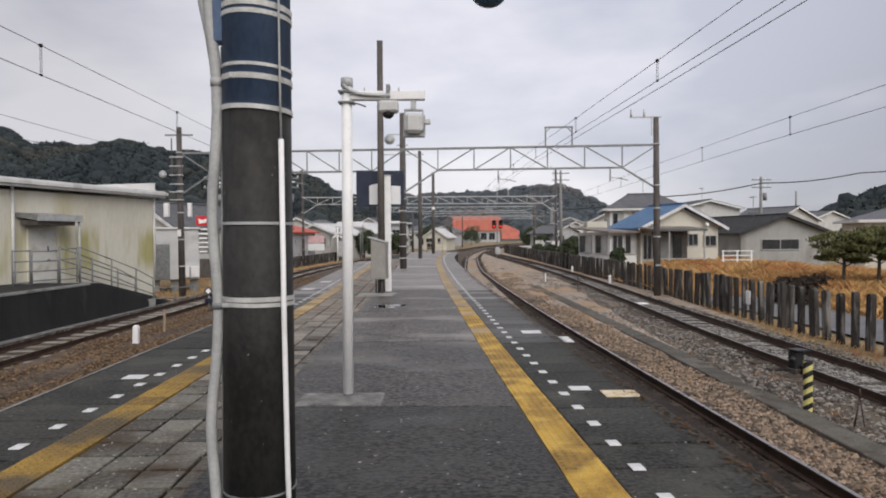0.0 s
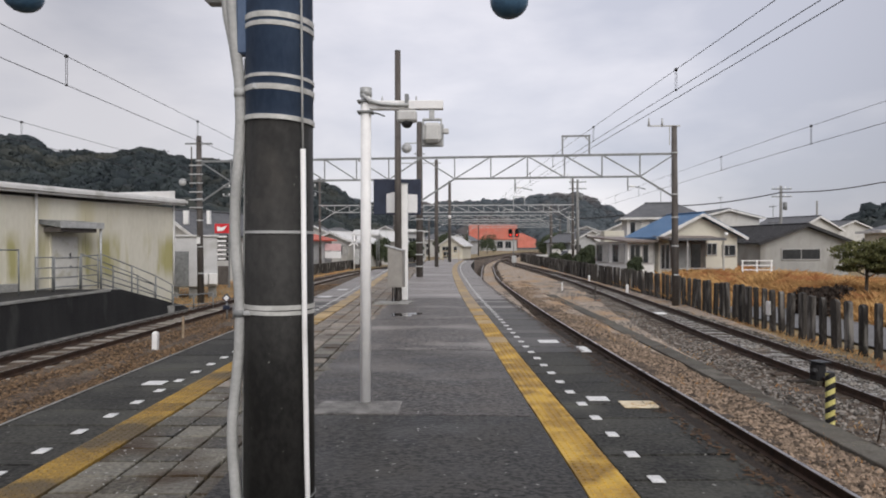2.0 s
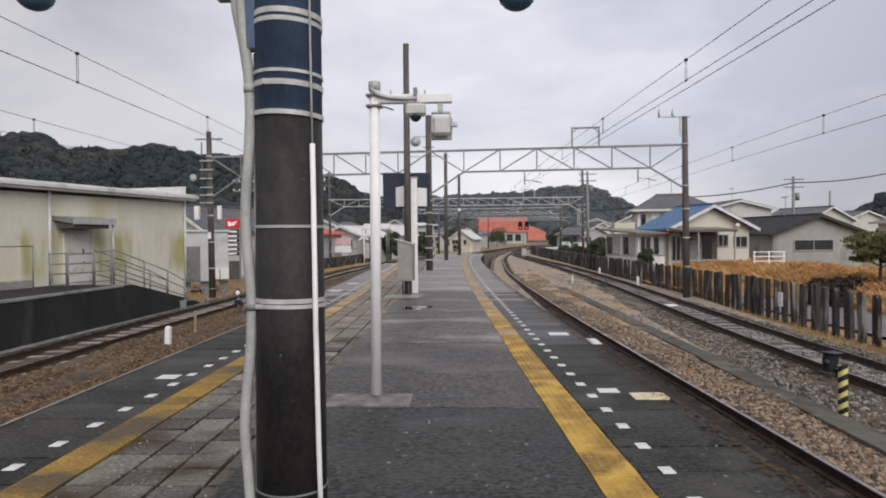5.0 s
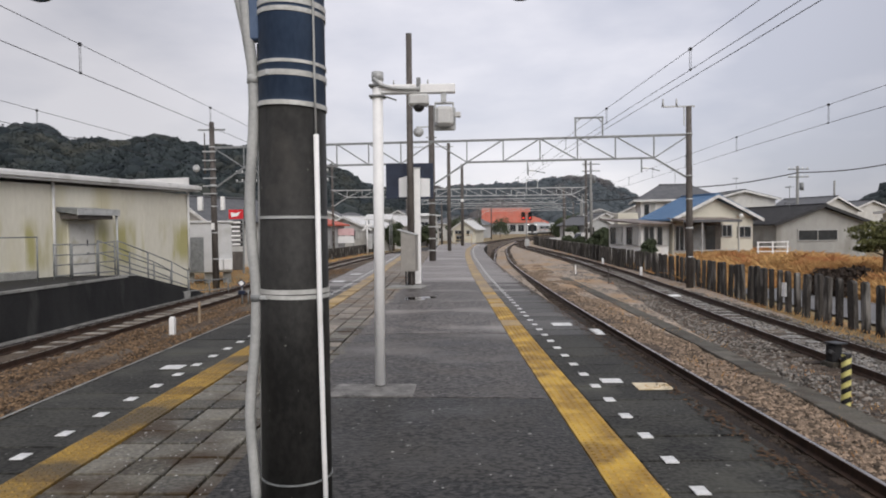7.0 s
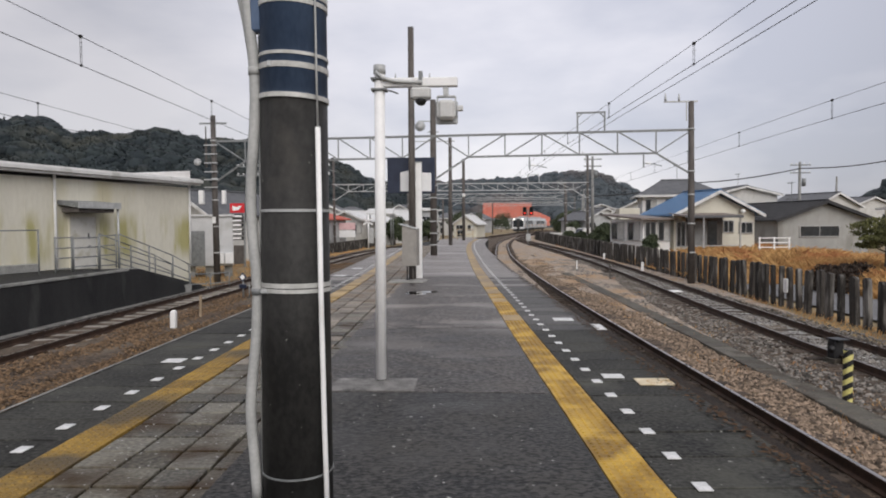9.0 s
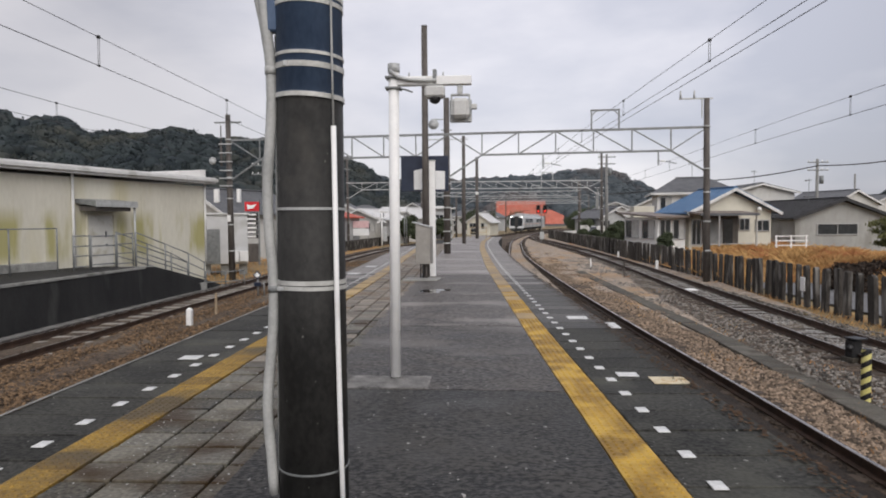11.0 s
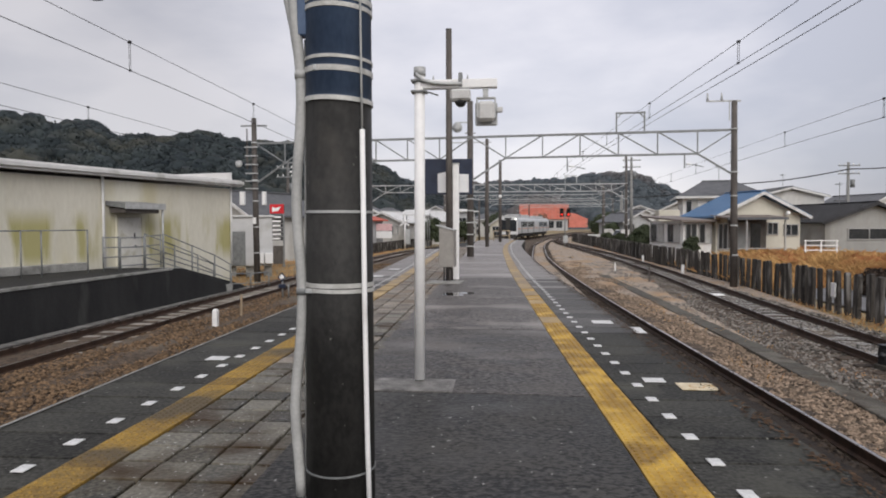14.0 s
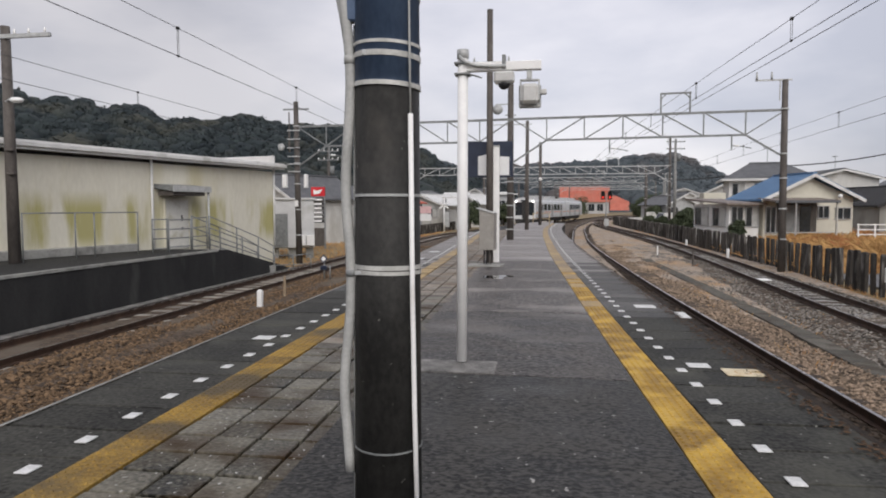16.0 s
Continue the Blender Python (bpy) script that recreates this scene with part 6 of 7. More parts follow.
def house(m, w, d, eave, ridge, wall, roof, label, hip=False, wins=(), over=0.45, group="houses", side=None, tiles=True, fascia=ROOF_TRIM):
    """Walls, roof, windows. The front faces -y, the ridge runs along y (gable in front) or, hipped, along x."""
    th = thing("house", m, label, "house", group)
    bm = bmesh.new()
    if hip:
        box(bm, (0, d / 2, eave / 2 - 0.1), (w, d, eave + 0.2))
    else:
        poly = [(-w / 2, -0.2), (w / 2, -0.2), (w / 2, eave), (0, ridge - 0.12), (-w / 2, eave)]
        prism(bm, poly, 0, d, m=pose(0, 0, 0, 0, 0, 90) @ Matrix.Diagonal((1, -1, 1, 1)))
    part("wall", bm, wall, th)
    if hip:
        bm = bmesh.new()
        o = over
        z0 = eave - 0.02
        b = [bm.verts.new(p) for p in ((-w / 2 - o, -o, z0), (w / 2 + o, -o, z0), (w / 2 + o, d + o, z0), (-w / 2 - o, d + o, z0))]
        r = max(0.6, (w - d) / 2 + 1.2) if w > d else 0.8
        t = [bm.verts.new(p) for p in ((-r, d / 2, ridge), (r, d / 2, ridge))]
        bm.faces.new((b[0], b[1], t[1], t[0]))
        bm.faces.new((b[1], b[2], t[1]))
        bm.faces.new((b[2], b[3], t[0], t[1]))
        bm.faces.new((b[3], b[0], t[0]))
        bm.faces.new(b[::-1])
        rf = part("roof", bm, roof, th)
        bm = bmesh.new()
        for p, q in (((-w / 2 - o, -o), (w / 2 + o, -o)), ((w / 2 + o, -o), (w / 2 + o, d + o)), ((-w / 2 - o, -o), (-w / 2 - o, d + o))):
            beam(bm, (*p, z0), (*q, z0), 0.1, 0.18)
        part("fascia", bm, fascia, rf, "pale fascia board")
        bm = bmesh.new()
        beam(bm, (-r, d / 2, ridge + 0.03), (r, d / 2, ridge + 0.03), 0.22, 0.12)
        part("ridge_cap", bm, roof, rf)
    else:
        slope = (ridge - eave) / (w / 2)
        for s in (-1, 1):
            bm = bmesh.new()
            poly = [(0, ridge), (s * (w / 2 + over), eave - slope * over), (s * (w / 2 + over), eave - slope * over + 0.12), (0, ridge + 0.14)]
            prism(bm, poly, -over, d + over, m=pose(0, 0, 0, 0, 0, 90) @ Matrix.Diagonal((1, -1, 1, 1)))
            rf = part("roof", bm, roof, th)
            if tiles:
                n = int((d + 2 * over) / 0.45)
                bm = bmesh.new()
                for k in range(n + 1):
                    yy = -over + 0.02 + (d + 2 * over - 0.04) * k / n
                    beam(bm, (0.0, yy, ridge + 0.15), (s * (w / 2 + over), yy, eave - slope * over + 0.135), 0.05, 0.05)
                part("roof_rib", bm, roof, rf)
            bm = bmesh.new()
            beam(bm, (0, -over - 0.03, ridge - 0.0), (s * (w / 2 + over), -over - 0.03, eave - slope * over + 0.0), 0.06, 0.2)
            part("fascia", bm, fascia, rf, "pale fascia board")
        bm = bmesh.new()
        beam(bm, (0, -over, ridge + 0.17), (0, d + over, ridge + 0.17), 0.26, 0.1)
        part("ridge_cap", bm, roof, th)
    for x, z, ww, hh, *c in wins:
        window(th, x, 0, z, ww, hh, curtain=bool(c))
    return th


def blue_house():
    th = house(pose(17.23, 46.65, GROUND_Z, 0, 0, 17), 6.5, 3.1, 3.2, 4.66, WALL_BEIGE, ROOF_BLUE, "single storey beige house with a bright blue roof and porch",
               wins=((2.5, 2.15, 1.1, 0.75), (-2.75, 1.75, 0.7, 1.7), (1.05, 2.25, 0.8, 0.8)), over=0.5)
    # deep porch with shutters and a dark door behind it
    bm = bmesh.new()
    prism(bm, [(-1.9, 2.9), (-1.9, 3.02), (0, 3.2), (0, 3.08)], -3.7, 0.75)
    p = part("porch_roof", bm, ROOF_BROWN, th, "brown sheet porch roof")
    bm = bmesh.new()
    box(bm, (-1.5, -1.93, 2.93), (4.5, 0.05, 0.16))
    part("porch_fascia", bm, ROOF_DARK, p, "dark porch edge board")
    for x in (-2.25, 0.62):
        bm = bmesh.new()
        box(bm, (x, -1.8, 1.45), (0.1, 0.1, 2.9), bevel=0.01)
        part("porch_post", bm, ALU if x < 0 else WALL_WHITE, p, "slim porch post")
    # dark sheet added over the wall, painting in the porch's shade
    bm = bmesh.new()
    box(bm, (-0.9, -0.012, 1.95), (2.95, 0.03, 2.2))
    part("porch_shade_sheet", bm, PORCH_SHADE, th, "dark sheet standing in for the shade under the porch")
    for k in range(3):
        bm = bmesh.new()
        box(bm, (-1.95 + k * 0.5, -0.06 - 0.02 * (k % 2), 1.75), (0.49, 0.04, 1.9), bevel=0.006)
        part("shutter", bm, SHUTTER, th, "grey metal sliding shutter")
    bm = bmesh.new()
    box(bm, (-0.25, -0.03, 1.6), (0.75, 0.05, 2.0), bevel=0.01)
    part("door", bm, GLASS, th, "dark glazed door")
    bm = bmesh.new()
    box(bm, (-1.5, -1.85, 0.98), (4.4, 0.05, 0.05))
    box(bm, (-1.5, -1.85, 0.6), (4.4, 0.04, 0.04))
    part("porch_rail", bm, GALV, p, "grey porch rail")
    bm = bmesh.new()
    bmesh.ops.create_uvsphere(bm, u_segments=10, v_segments=6, radius=0.16, matrix=pose(2.0, -0.35, 3.3))
    part("globe_lamp", bm, WHITE, th, "white globe lamp", True)
    # lean-to wing on the side, with a row of windows
    bm = bmesh.new()
    box(bm, (-4.5, 2.4, 1.35), (2.1, 4.4, 2.9))
    wing = part("side_wing", bm, WALL_BRIGHT, th, "white single storey wing")
    bm = bmesh.new()
    prism(bm, [(-0.5, 2.74), (-0.5, 2.86), (4.9, 3.2), (4.9, 3.08)], -6.1, -3.3)
    part("wing_roof", bm, ROOF_BROWN, wing, "brown sheet wing roof")
    window(th, -5.0, 0.2, 1.95, 0.8, 1.3)
    window(th, -3.95, 0.2, 1.95, 0.9, 1.3, curtain=True)
    side = pose(-5.55, 2.4, 0, 0, 0, -90)
    window(th, -1.1, 0, 1.95, 1.7, 1.25, m=side, curtain=True)
    window(th, 1.1, 0, 1.95, 1.5, 1.25, m=side, curtain=True)
    # garden wall of blocks with white rail
    gw = thing("garden_fence", pose(17.6, 43.4, GROUND_Z + 0.4, 0, 0, 6), "low white garden fence before the houses", "fence")
    for k in range(1, 4):
        bm = bmesh.new()
        box(bm, (0.35 + k * 1.0, 0, 0.33), (0.08, 0.08, 1.64))
        part("post", bm, WHITE, gw)
    for z in (0.5, 0.8, 1.1):
        bm = bmesh.new()
        box(bm, (2.35, -0.02, z), (2.2, 0.05, 0.06))
        part("bar", bm, WHITE, gw)


blue_house()
house(pose(18.3, 57.5, GROUND_Z, 0, 0, -10), 6.3, 6.0, 4.85, 6.35, WALL_BRIGHT, ROOF_DARK, "two storey white house with a grey hipped roof", hip=True,
      wins=((-2.45, 4.05, 0.9, 1.0, 1), (-0.85, 4.0, 0.75, 1.1), (1.3, 4.0, 1.2, 1.1), (-2.0, 1.4, 1.6, 1.6)), over=0.6)


def balcony():
    th = thing("balcony", pose(13.6, 56.2, GROUND_Z), "beige boxed balcony with laundry side panel", "balcony")
    bm = bmesh.new()
    box(bm, (0, 0.6, 3.25), (1.7, 1.4, 1.0), bevel=0.02)
    part("panel", bm, WALL_BEIGE, th)
    for x in (-0.75, 0.75):
        bm = bmesh.new()
        box(bm, (x, 0.0, 1.35), (0.12, 0.12, 2.85))
        part("post", bm, WALL_WHITE, th)


balcony()
house(pose(28.82, 54.55, GROUND_Z, 0, 0, 8), 7.8, 11, 2.75, 4.12, WALL_DULL, ROOF_BLACK, "low white rendered house with a black tiled gable roof", wins=((-0.35, 1.75, 3.4, 0.85),), over=0.5, fascia=ROOF_BLACK)
house(pose(31.4, 76, GROUND_Z, 0, 0, 0), 7.2, 8, 5.6, 6.5, WALL_WHITE, ROOF_DARK, "white gabled house behind the garden", wins=((-1.5, 3.6, 1.4, 1.0), (1.5, 3.6, 1.4, 1.0)))
house(pose(24.9, 63, GROUND_Z, 0, 0, 0), 6, 7, 3.4, 4.4, WALL_GREY, ROOF_DARK, "grey house with a dark roof", hip=True, wins=((0, 1.8, 1.4, 1.0),))
house(pose(29.0, 40.0, GROUND_Z, 0, 0, -20), 5, 6, 3.4, 4.2, WALL_BEIGE, ROOF_DARK, "small beige house with a dark eave", hip=True, wins=((-1.2, 2.2, 1.2, 1.0), (1.2, 2.2, 1.2, 1.0)))


def orange_store():
    th = thing("store_building", pose(0, 270, GROUND_Z), "large orange red clad store building in the distance", "store")
    bm = bmesh.new()
    box(bm, (16.0, 6, 7.6), (19.8, 11, 6.1), bevel=0.05)
    part("upper_facade", bm, ORANGE_WALL, th, "orange red cladding")
    bm = bmesh.new()
    box(bm, (16.0, 6.4, 2.2), (19.4, 10.4, 4.9))
    part("lower_wall", bm, WALL_GREY, th)
    bm = bmesh.new()
    prism(bm, [(26.0, 1.2), (33.5, 1.2), (33.5, 4.6), (28.5, 6.9), (26.0, 7.3)], 0.5, 10, m=pose(0, 0, 0, 0, 0, 90) @ Matrix.Diagonal((1, -1, 1, 1)))
    part("side_wing", bm, ORANGE_WALL, th)
    for k in range(7):
        bm = bmesh.new()
        box(bm, (7.6 + k * 2.75, 0.46, 7.6), (0.1, 0.05, 6.0))
        part("panel_joint", bm, ROOF_RED, th)
    for k in range(5):
        window(th, 8.6 + k * 3.4, 1.18, 2.4, 2.4, 2.8)


orange_store()

# ---- the town's other houses, far off ----
TOWN = [
    (-5.8, 100, 2.6, 5, 4.6, 4.9, WALL_GREY, ROOF_TRIM, "plain grey metal shed beyond the platform end"),
    (-19.0, 62, 8, 9, 3.1, 4.1, WALL_GREY, ROOF_RED, "low building with a faded red roof"),
    (-14.2, 76, 5.5, 7, 2.9, 4.0, WALL_WHITE, ROOF_TRIM, "white workshop with a pale roof"),
    (-18.0, 84, 6, 7, 3.6, 5.0, WALL_WHITE, ROOF_DARK, "white house with a dark roof"),
    (-10.6, 88, 4.0, 6, 3.2, 4.4, WALL_WHITE, ROOF_TRIM, "white house with a pale roof"),
    (-24.5, 48, 7, 8, 3.7, 5.2, WALL_GREY, ROOF_DARK, "grey house with a dark tiled roof"),
    (-19.5, 44, 5, 7, 3.4, 4.9, WALL_WHITE, ROOF_DARK, "white house with a dark tiled roof"),
    (-0.6, 122, 4.4, 6, 2.5, 4.0, WALL_BEIGE, ROOF_TRIM, "small yellowish house with a pale roof"),
    (-7.5, 112, 5, 6, 3.0, 4.4, WALL_WHITE, ROOF_DARK, "white house with a dark roof"),
    (-4.8, 142, 6, 7, 3.6, 5.0, WALL_WHITE, ROOF_DARK, "white house with a dark roof"),
    (-13.5, 130, 7, 8, 4.6, 6.2, WALL_GREY, ROOF_DARK, "grey house with a dark roof"),
    (-22.0, 120, 8, 8, 4.2, 5.8, WALL_WHITE, ROOF_DARK, "white house with a dark roof"),
    (-34.0, 110, 9, 8, 4.8, 6.5, WALL_BEIGE, ROOF_DARK, "beige house with a dark roof"),
    (-44.0, 90, 9, 8, 4.8, 6.5, WALL_WHITE, ROOF_DARK, "white house with a dark roof"),
    (-36.0, 75, 8, 8, 4.6, 6.2, WALL_WHITE, ROOF_DARK, "white house with a dark roof"),
    (1.0, 176, 7, 7, 3.6, 5.2, WALL_GREY, ROOF_DARK, "grey house with a dark roof"),
    (20.5, 104, 5, 7, 3.0, 4.2, WALL_GREY, ROOF_DARK, "grey house with a dark roof"),
    (24.5, 118, 6, 7, 3.6, 5.0, WALL_WHITE, ROOF_DARK, "white house with a dark roof"),
    (25.0, 136, 6, 7, 3.6, 5.0, WALL_WHITE, ROOF_TRIM, "white house with a pale roof"),
    (22.5, 88, 6, 7, 4.0, 5.4, WALL_WHITE, ROOF_DARK, "white house with a dark roof"),
    (32.0, 96, 7, 8, 4.6, 6.2, WALL_BEIGE, ROOF_DARK, "beige house with a dark roof"),
    (41.0, 110, 8, 8, 4.6, 6.4, WALL_WHITE, ROOF_DARK, "white house with a dark roof"),
    (52.0, 120, 9, 8, 4.6, 6.2, WALL_GREY, ROOF_DARK, "grey house with a dark roof"),
    (38.0, 72, 7, 8, 3.6, 5.0, WALL_GREY, ROOF_DARK, "grey house with a dark roof"),
    (46.0, 84, 7, 8, 4.4, 6.0, WALL_WHITE, ROOF_DARK, "white house with a dark roof"),
    (60.0, 100, 9, 8, 4.4, 6.0, WALL_WHITE, ROOF_DARK, "white house with a dark roof"),
    (36.0, 165, 10, 8, 4.6, 6.2, WALL_WHITE, ROOF_DARK, "white house with a dark roof"),
    (30.0, 150, 9, 8, 5.0, 6.6, WALL_GREY, ROOF_DARK, "grey house with a dark roof"),
]
trnd = random.Random(77)
for x, y, w, d, e, r, wm, rm, lb in TOWN:
    house(pose(x, y, GROUND_Z, 0, 0, trnd.uniform(-25, 25)), w, d, e, r, wm, rm, lb, hip=trnd.random() < 0.35, tiles=False, group="town houses",
          wins=((-w * 0.25, e * 0.68, 1.2, 1.0), (w * 0.25, e * 0.68, 1.2, 1.0, 1), (-w * 0.2, e * 0.28, 1.4, 1.2)))


PREFAB_WALL = surf("pale_prefab_panels", (0.55, 0.555, 0.56), (0.68, 0.685, 0.69), 1.5, 0.6, 0.05, stain=(0.5, 0.5, 0.48), stain_scale=1.2)


def prefab():
    th = thing("prefab_hut", pose(-13.05, 32.6, GROUND_Z + 0.42, 0, 0, 20), "pale grey metal prefab hut on blocks beside the shed", "hut")
    bm = bmesh.new()
    box(bm, (0, 1.6, 1.35), (2.3, 3.2, 2.5), bevel=0.03)
    part("body", bm, PREFAB_WALL, th)
    bm = bmesh.new()
    box(bm, (0, 1.6, 2.65), (2.5, 3.4, 0.1), bevel=0.02)
    part("roof", bm, ROOF_TRIM, th)
    bm = bmesh.new()
    box(bm, (-0.6, -0.02, 1.0), (0.8, 0.05, 1.75), bevel=0.01)
    part("door", bm, GALV_DULL, th, "grey steel door")
    for x in (-0.9, 0, 0.9):
        bm = bmesh.new()
        box(bm, (x, 0.4, -0.19), (0.4, 0.4, 0.55))
        part("block", bm, CONC, th)
    for x in (0.5, 0.95):
        bm = bmesh.new()
        box(bm, (x, -0.18, 0.5), (0.4, 0.3, 0.55), bevel=0.02)
        part("air_unit", bm, WHITE, th, "white outdoor air unit")


prefab()


def pylon_sign():
    th = thing("pylon_sign", pose(-14.2, 40.0, GROUND_Z), "tall roadside sign with a red head and rows of panels", "sign")
    for x in (-0.42, 0.42):
        bm = bmesh.new()
        box(bm, (x, 0, 2.0), (0.08, 0.1, 4.0))
        part("post", bm, GALV_DULL, th)
    bm = bmesh.new()
    box(bm, (0, 0, 3.62), (0.92, 0.12, 0.58), bevel=0.015)
    hd = part("head_panel", bm, RED_SIGN, th, "red head panel")
    bm = bmesh.new()
    prism(bm, [(-0.28, 3.45), (0.1, 3.5), (0.3, 3.78), (-0.05, 3.68), (-0.3, 3.76)], -0.075, -0.065, m=pose(0, 0, 0, 0, 0, 90) @ Matrix.Diagonal((1, -1, 1, 1)))
    part("emblem", bm, WHITE, hd, "plain white emblem shape")
    for k in range(6):
        bm = bmesh.new()
        box(bm, (0, 0, 3.12 - k * 0.27), (0.8, 0.08, 0.23), bevel=0.008)
        pn = part("panel", bm, BLACK, th, "black sign panel")
        bm = bmesh.new()
        box(bm, (-0.03, -0.047, 3.12 - k * 0.27), (0.6 - 0.05 * (k % 3), 0.012, 0.11))
        part("lettering_bar", bm, WHITE, pn, "white bars of lettering")
    bm = bmesh.new()
    box(bm, (0.05, 0.02, 0.75), (0.66, 0.08, 1.15), bevel=0.01)
    part("lower_board", bm, POLE_BROWN, th, "brown lower board")


pylon_sign()


# ---- track-side things ----
def hazard_marker():
    th = thing("hazard_post", pose(5.35, 9.45, GROUND_Z + 0.05), "yellow and black striped round marker post", "post")
    h, r, n = 0.73, 0.064, 20
    for col in (0, 1):
        bm = bmesh.new()
        for k in range(12):
            z0 = -0.06 + k * 0.078
            if k % 2 != col:
                continue
            ring0 = []
            for j in range(n):
                a = 2 * math.pi * j / n
                lean = 0.045 * math.sin(a + 2.4)
                lo, hi = max(0, min(h, z0 + lean)), max(0, min(h, z0 + 0.078 + lean))
                ring0.append((bm.verts.new((r * math.cos(a), r * math.sin(a), lo)), bm.verts.new((r * math.cos(a), r * math.sin(a), hi))))
            for j in range(n):
                p, q = ring0[j], ring0[(j + 1) % n]
                bm.faces.new((p[0], q[0], q[1], p[1]))
        part("stripes", bm, (YEL_PAINT, BLACK)[col], th, ("faded yellow stripes", "black stripes")[col], True)
    bm = bmesh.new()
    rod(bm, (0, 0, h - 0.005), (0, 0, h + 0.012), r, r * 0.9, n)
    part("cap", bm, BLACK, th, "", True)
    th = thing("shunt_signal", pose(6.68, 12.2, GROUND_Z + 0.03, 0, 0, 20), "low black trackside dwarf signal beside the rail", "signal")
    bm = bmesh.new()
    box(bm, (0, 0, 0.24), (0.22, 0.2, 0.34), bevel=0.03)
    b = part("lamp_box", bm, BLACK, th)
    bm = bmesh.new()
    box(bm, (0, -0.05, 0.43), (0.27, 0.28, 0.025), bevel=0.008)
    part("visor", bm, BLACK, b)
    bm = bmesh.new()
    rod(bm, (-0.10, -0.03, 0.27), (-0.19, -0.08, 0.26), 0.05, 0.06, 14)
    part("hood", bm, BLACK, b, "black metal hood", True)
    bm = bmesh.new()
    box(bm, (0, 0, 0.04), (0.3, 0.26, 0.09), bevel=0.01)
    part("base", bm, CONC_MID, th)
    th = thing("rod_stand", pose(5.62, 8.7, GROUND_Z + 0.02), "thin rusty iron rod stand between the tracks", "stand")
    for dx, dy in ((-0.08, 0), (0.1, 0.05), (0.0, 0.1)):
        bm = bmesh.new()
        rod(bm, (dx, dy, 0), (0, 0, 0.42), 0.008)
        part("leg", bm, RUST, th, "", True)
    bm = bmesh.new()
    rod(bm, (0, 0, 0.4), (0, 0, 0.52), 0.015)
    part("head", bm, RUST, th, "", True)


def track_board():
    bm = bmesh.new()
    box(bm, (0, 0, 0.02), (0.45, 0.3, 0.04), bevel=0.006)
    ob = part("track_board", bm, WHITE)
    ob.matrix_basis = pose(7.50, 24.18, RAIL_Z - 0.12, 2, 1, 12)
    tagged(ob, "small white board lying between the far rails", "board")


def stakes():
    for x, y, h, m, lb in ((-7.3, 15.9, 0.46, WHITE, "small white concrete boundary post"), (9.1, 34.8, 0.45, WHITE, "small white concrete boundary post"), (9.15, 44.8, 0.45, WHITE, "small white concrete boundary post"),
                           (-7.45, 17.9, 0.62, SLEEPER_STAKE, "thin weathered tan marker stake"), (6.4, 30.0, 0.75, POLE_BROWN, "rusty brown marker stake"), (5.9, 36, 0.5, WHITE, "thin white marker stake")):
        bm = bmesh.new()
        w = 0.13 if "post" in lb else 0.06
        box(bm, (0, 0, h / 2 - 0.05), (w, w, h + 0.1), bevel=0.012)
        box(bm, (0, 0, h + 0.01), (w * 0.7, w * 0.7, 0.04), bevel=0.01)
        ob = part("marker_post", bm, m)
        ob.matrix_basis = pose(x, y, GROUND_Z + 0.02, random.uniform(-2, 2), random.uniform(-2, 2), 0)
        tagged(ob, lb, "post", "marker posts")
    th = thing("point_indicator", pose(-7.8, 22.4, GROUND_Z), "white diamond point indicator on a short stand", "indicator")
    bm = bmesh.new()
    rod(bm, (0, 0, 0), (0, 0, 0.8), 0.03)
    rod(bm, (0.18, 0.1, 0), (0.18, 0.1, 0.55), 0.025)
    part("stand", bm, GALV_DULL, th, "", True)
    bm = bmesh.new()
    box(bm, (0, -0.05, 0.8), (0.22, 0.03, 0.22), m=Matrix.Translation((0, 0, 0.8)) @ pose(0, 0, 0, 0, 45, 0) @ Matrix.Translation((0, 0, -0.8)))
    d = part("diamond", bm, NAVY, th, "dark diamond plate")
    bm = bmesh.new()
    box(bm, (0, -0.07, 0.8), (0.14, 0.02, 0.14), m=Matrix.Translation((0, 0, 0.8)) @ pose(0, 0, 0, 0, 45, 0) @ Matrix.Translation((0, 0, -0.8)))
    part("inner_plate", bm, WHITE, d, "white diamond")
    bm = bmesh.new()
    box(bm, (0, -0.04, 0.48), (0.24, 0.1, 0.14), bevel=0.01)
    part("base_box", bm, NAVY, th)


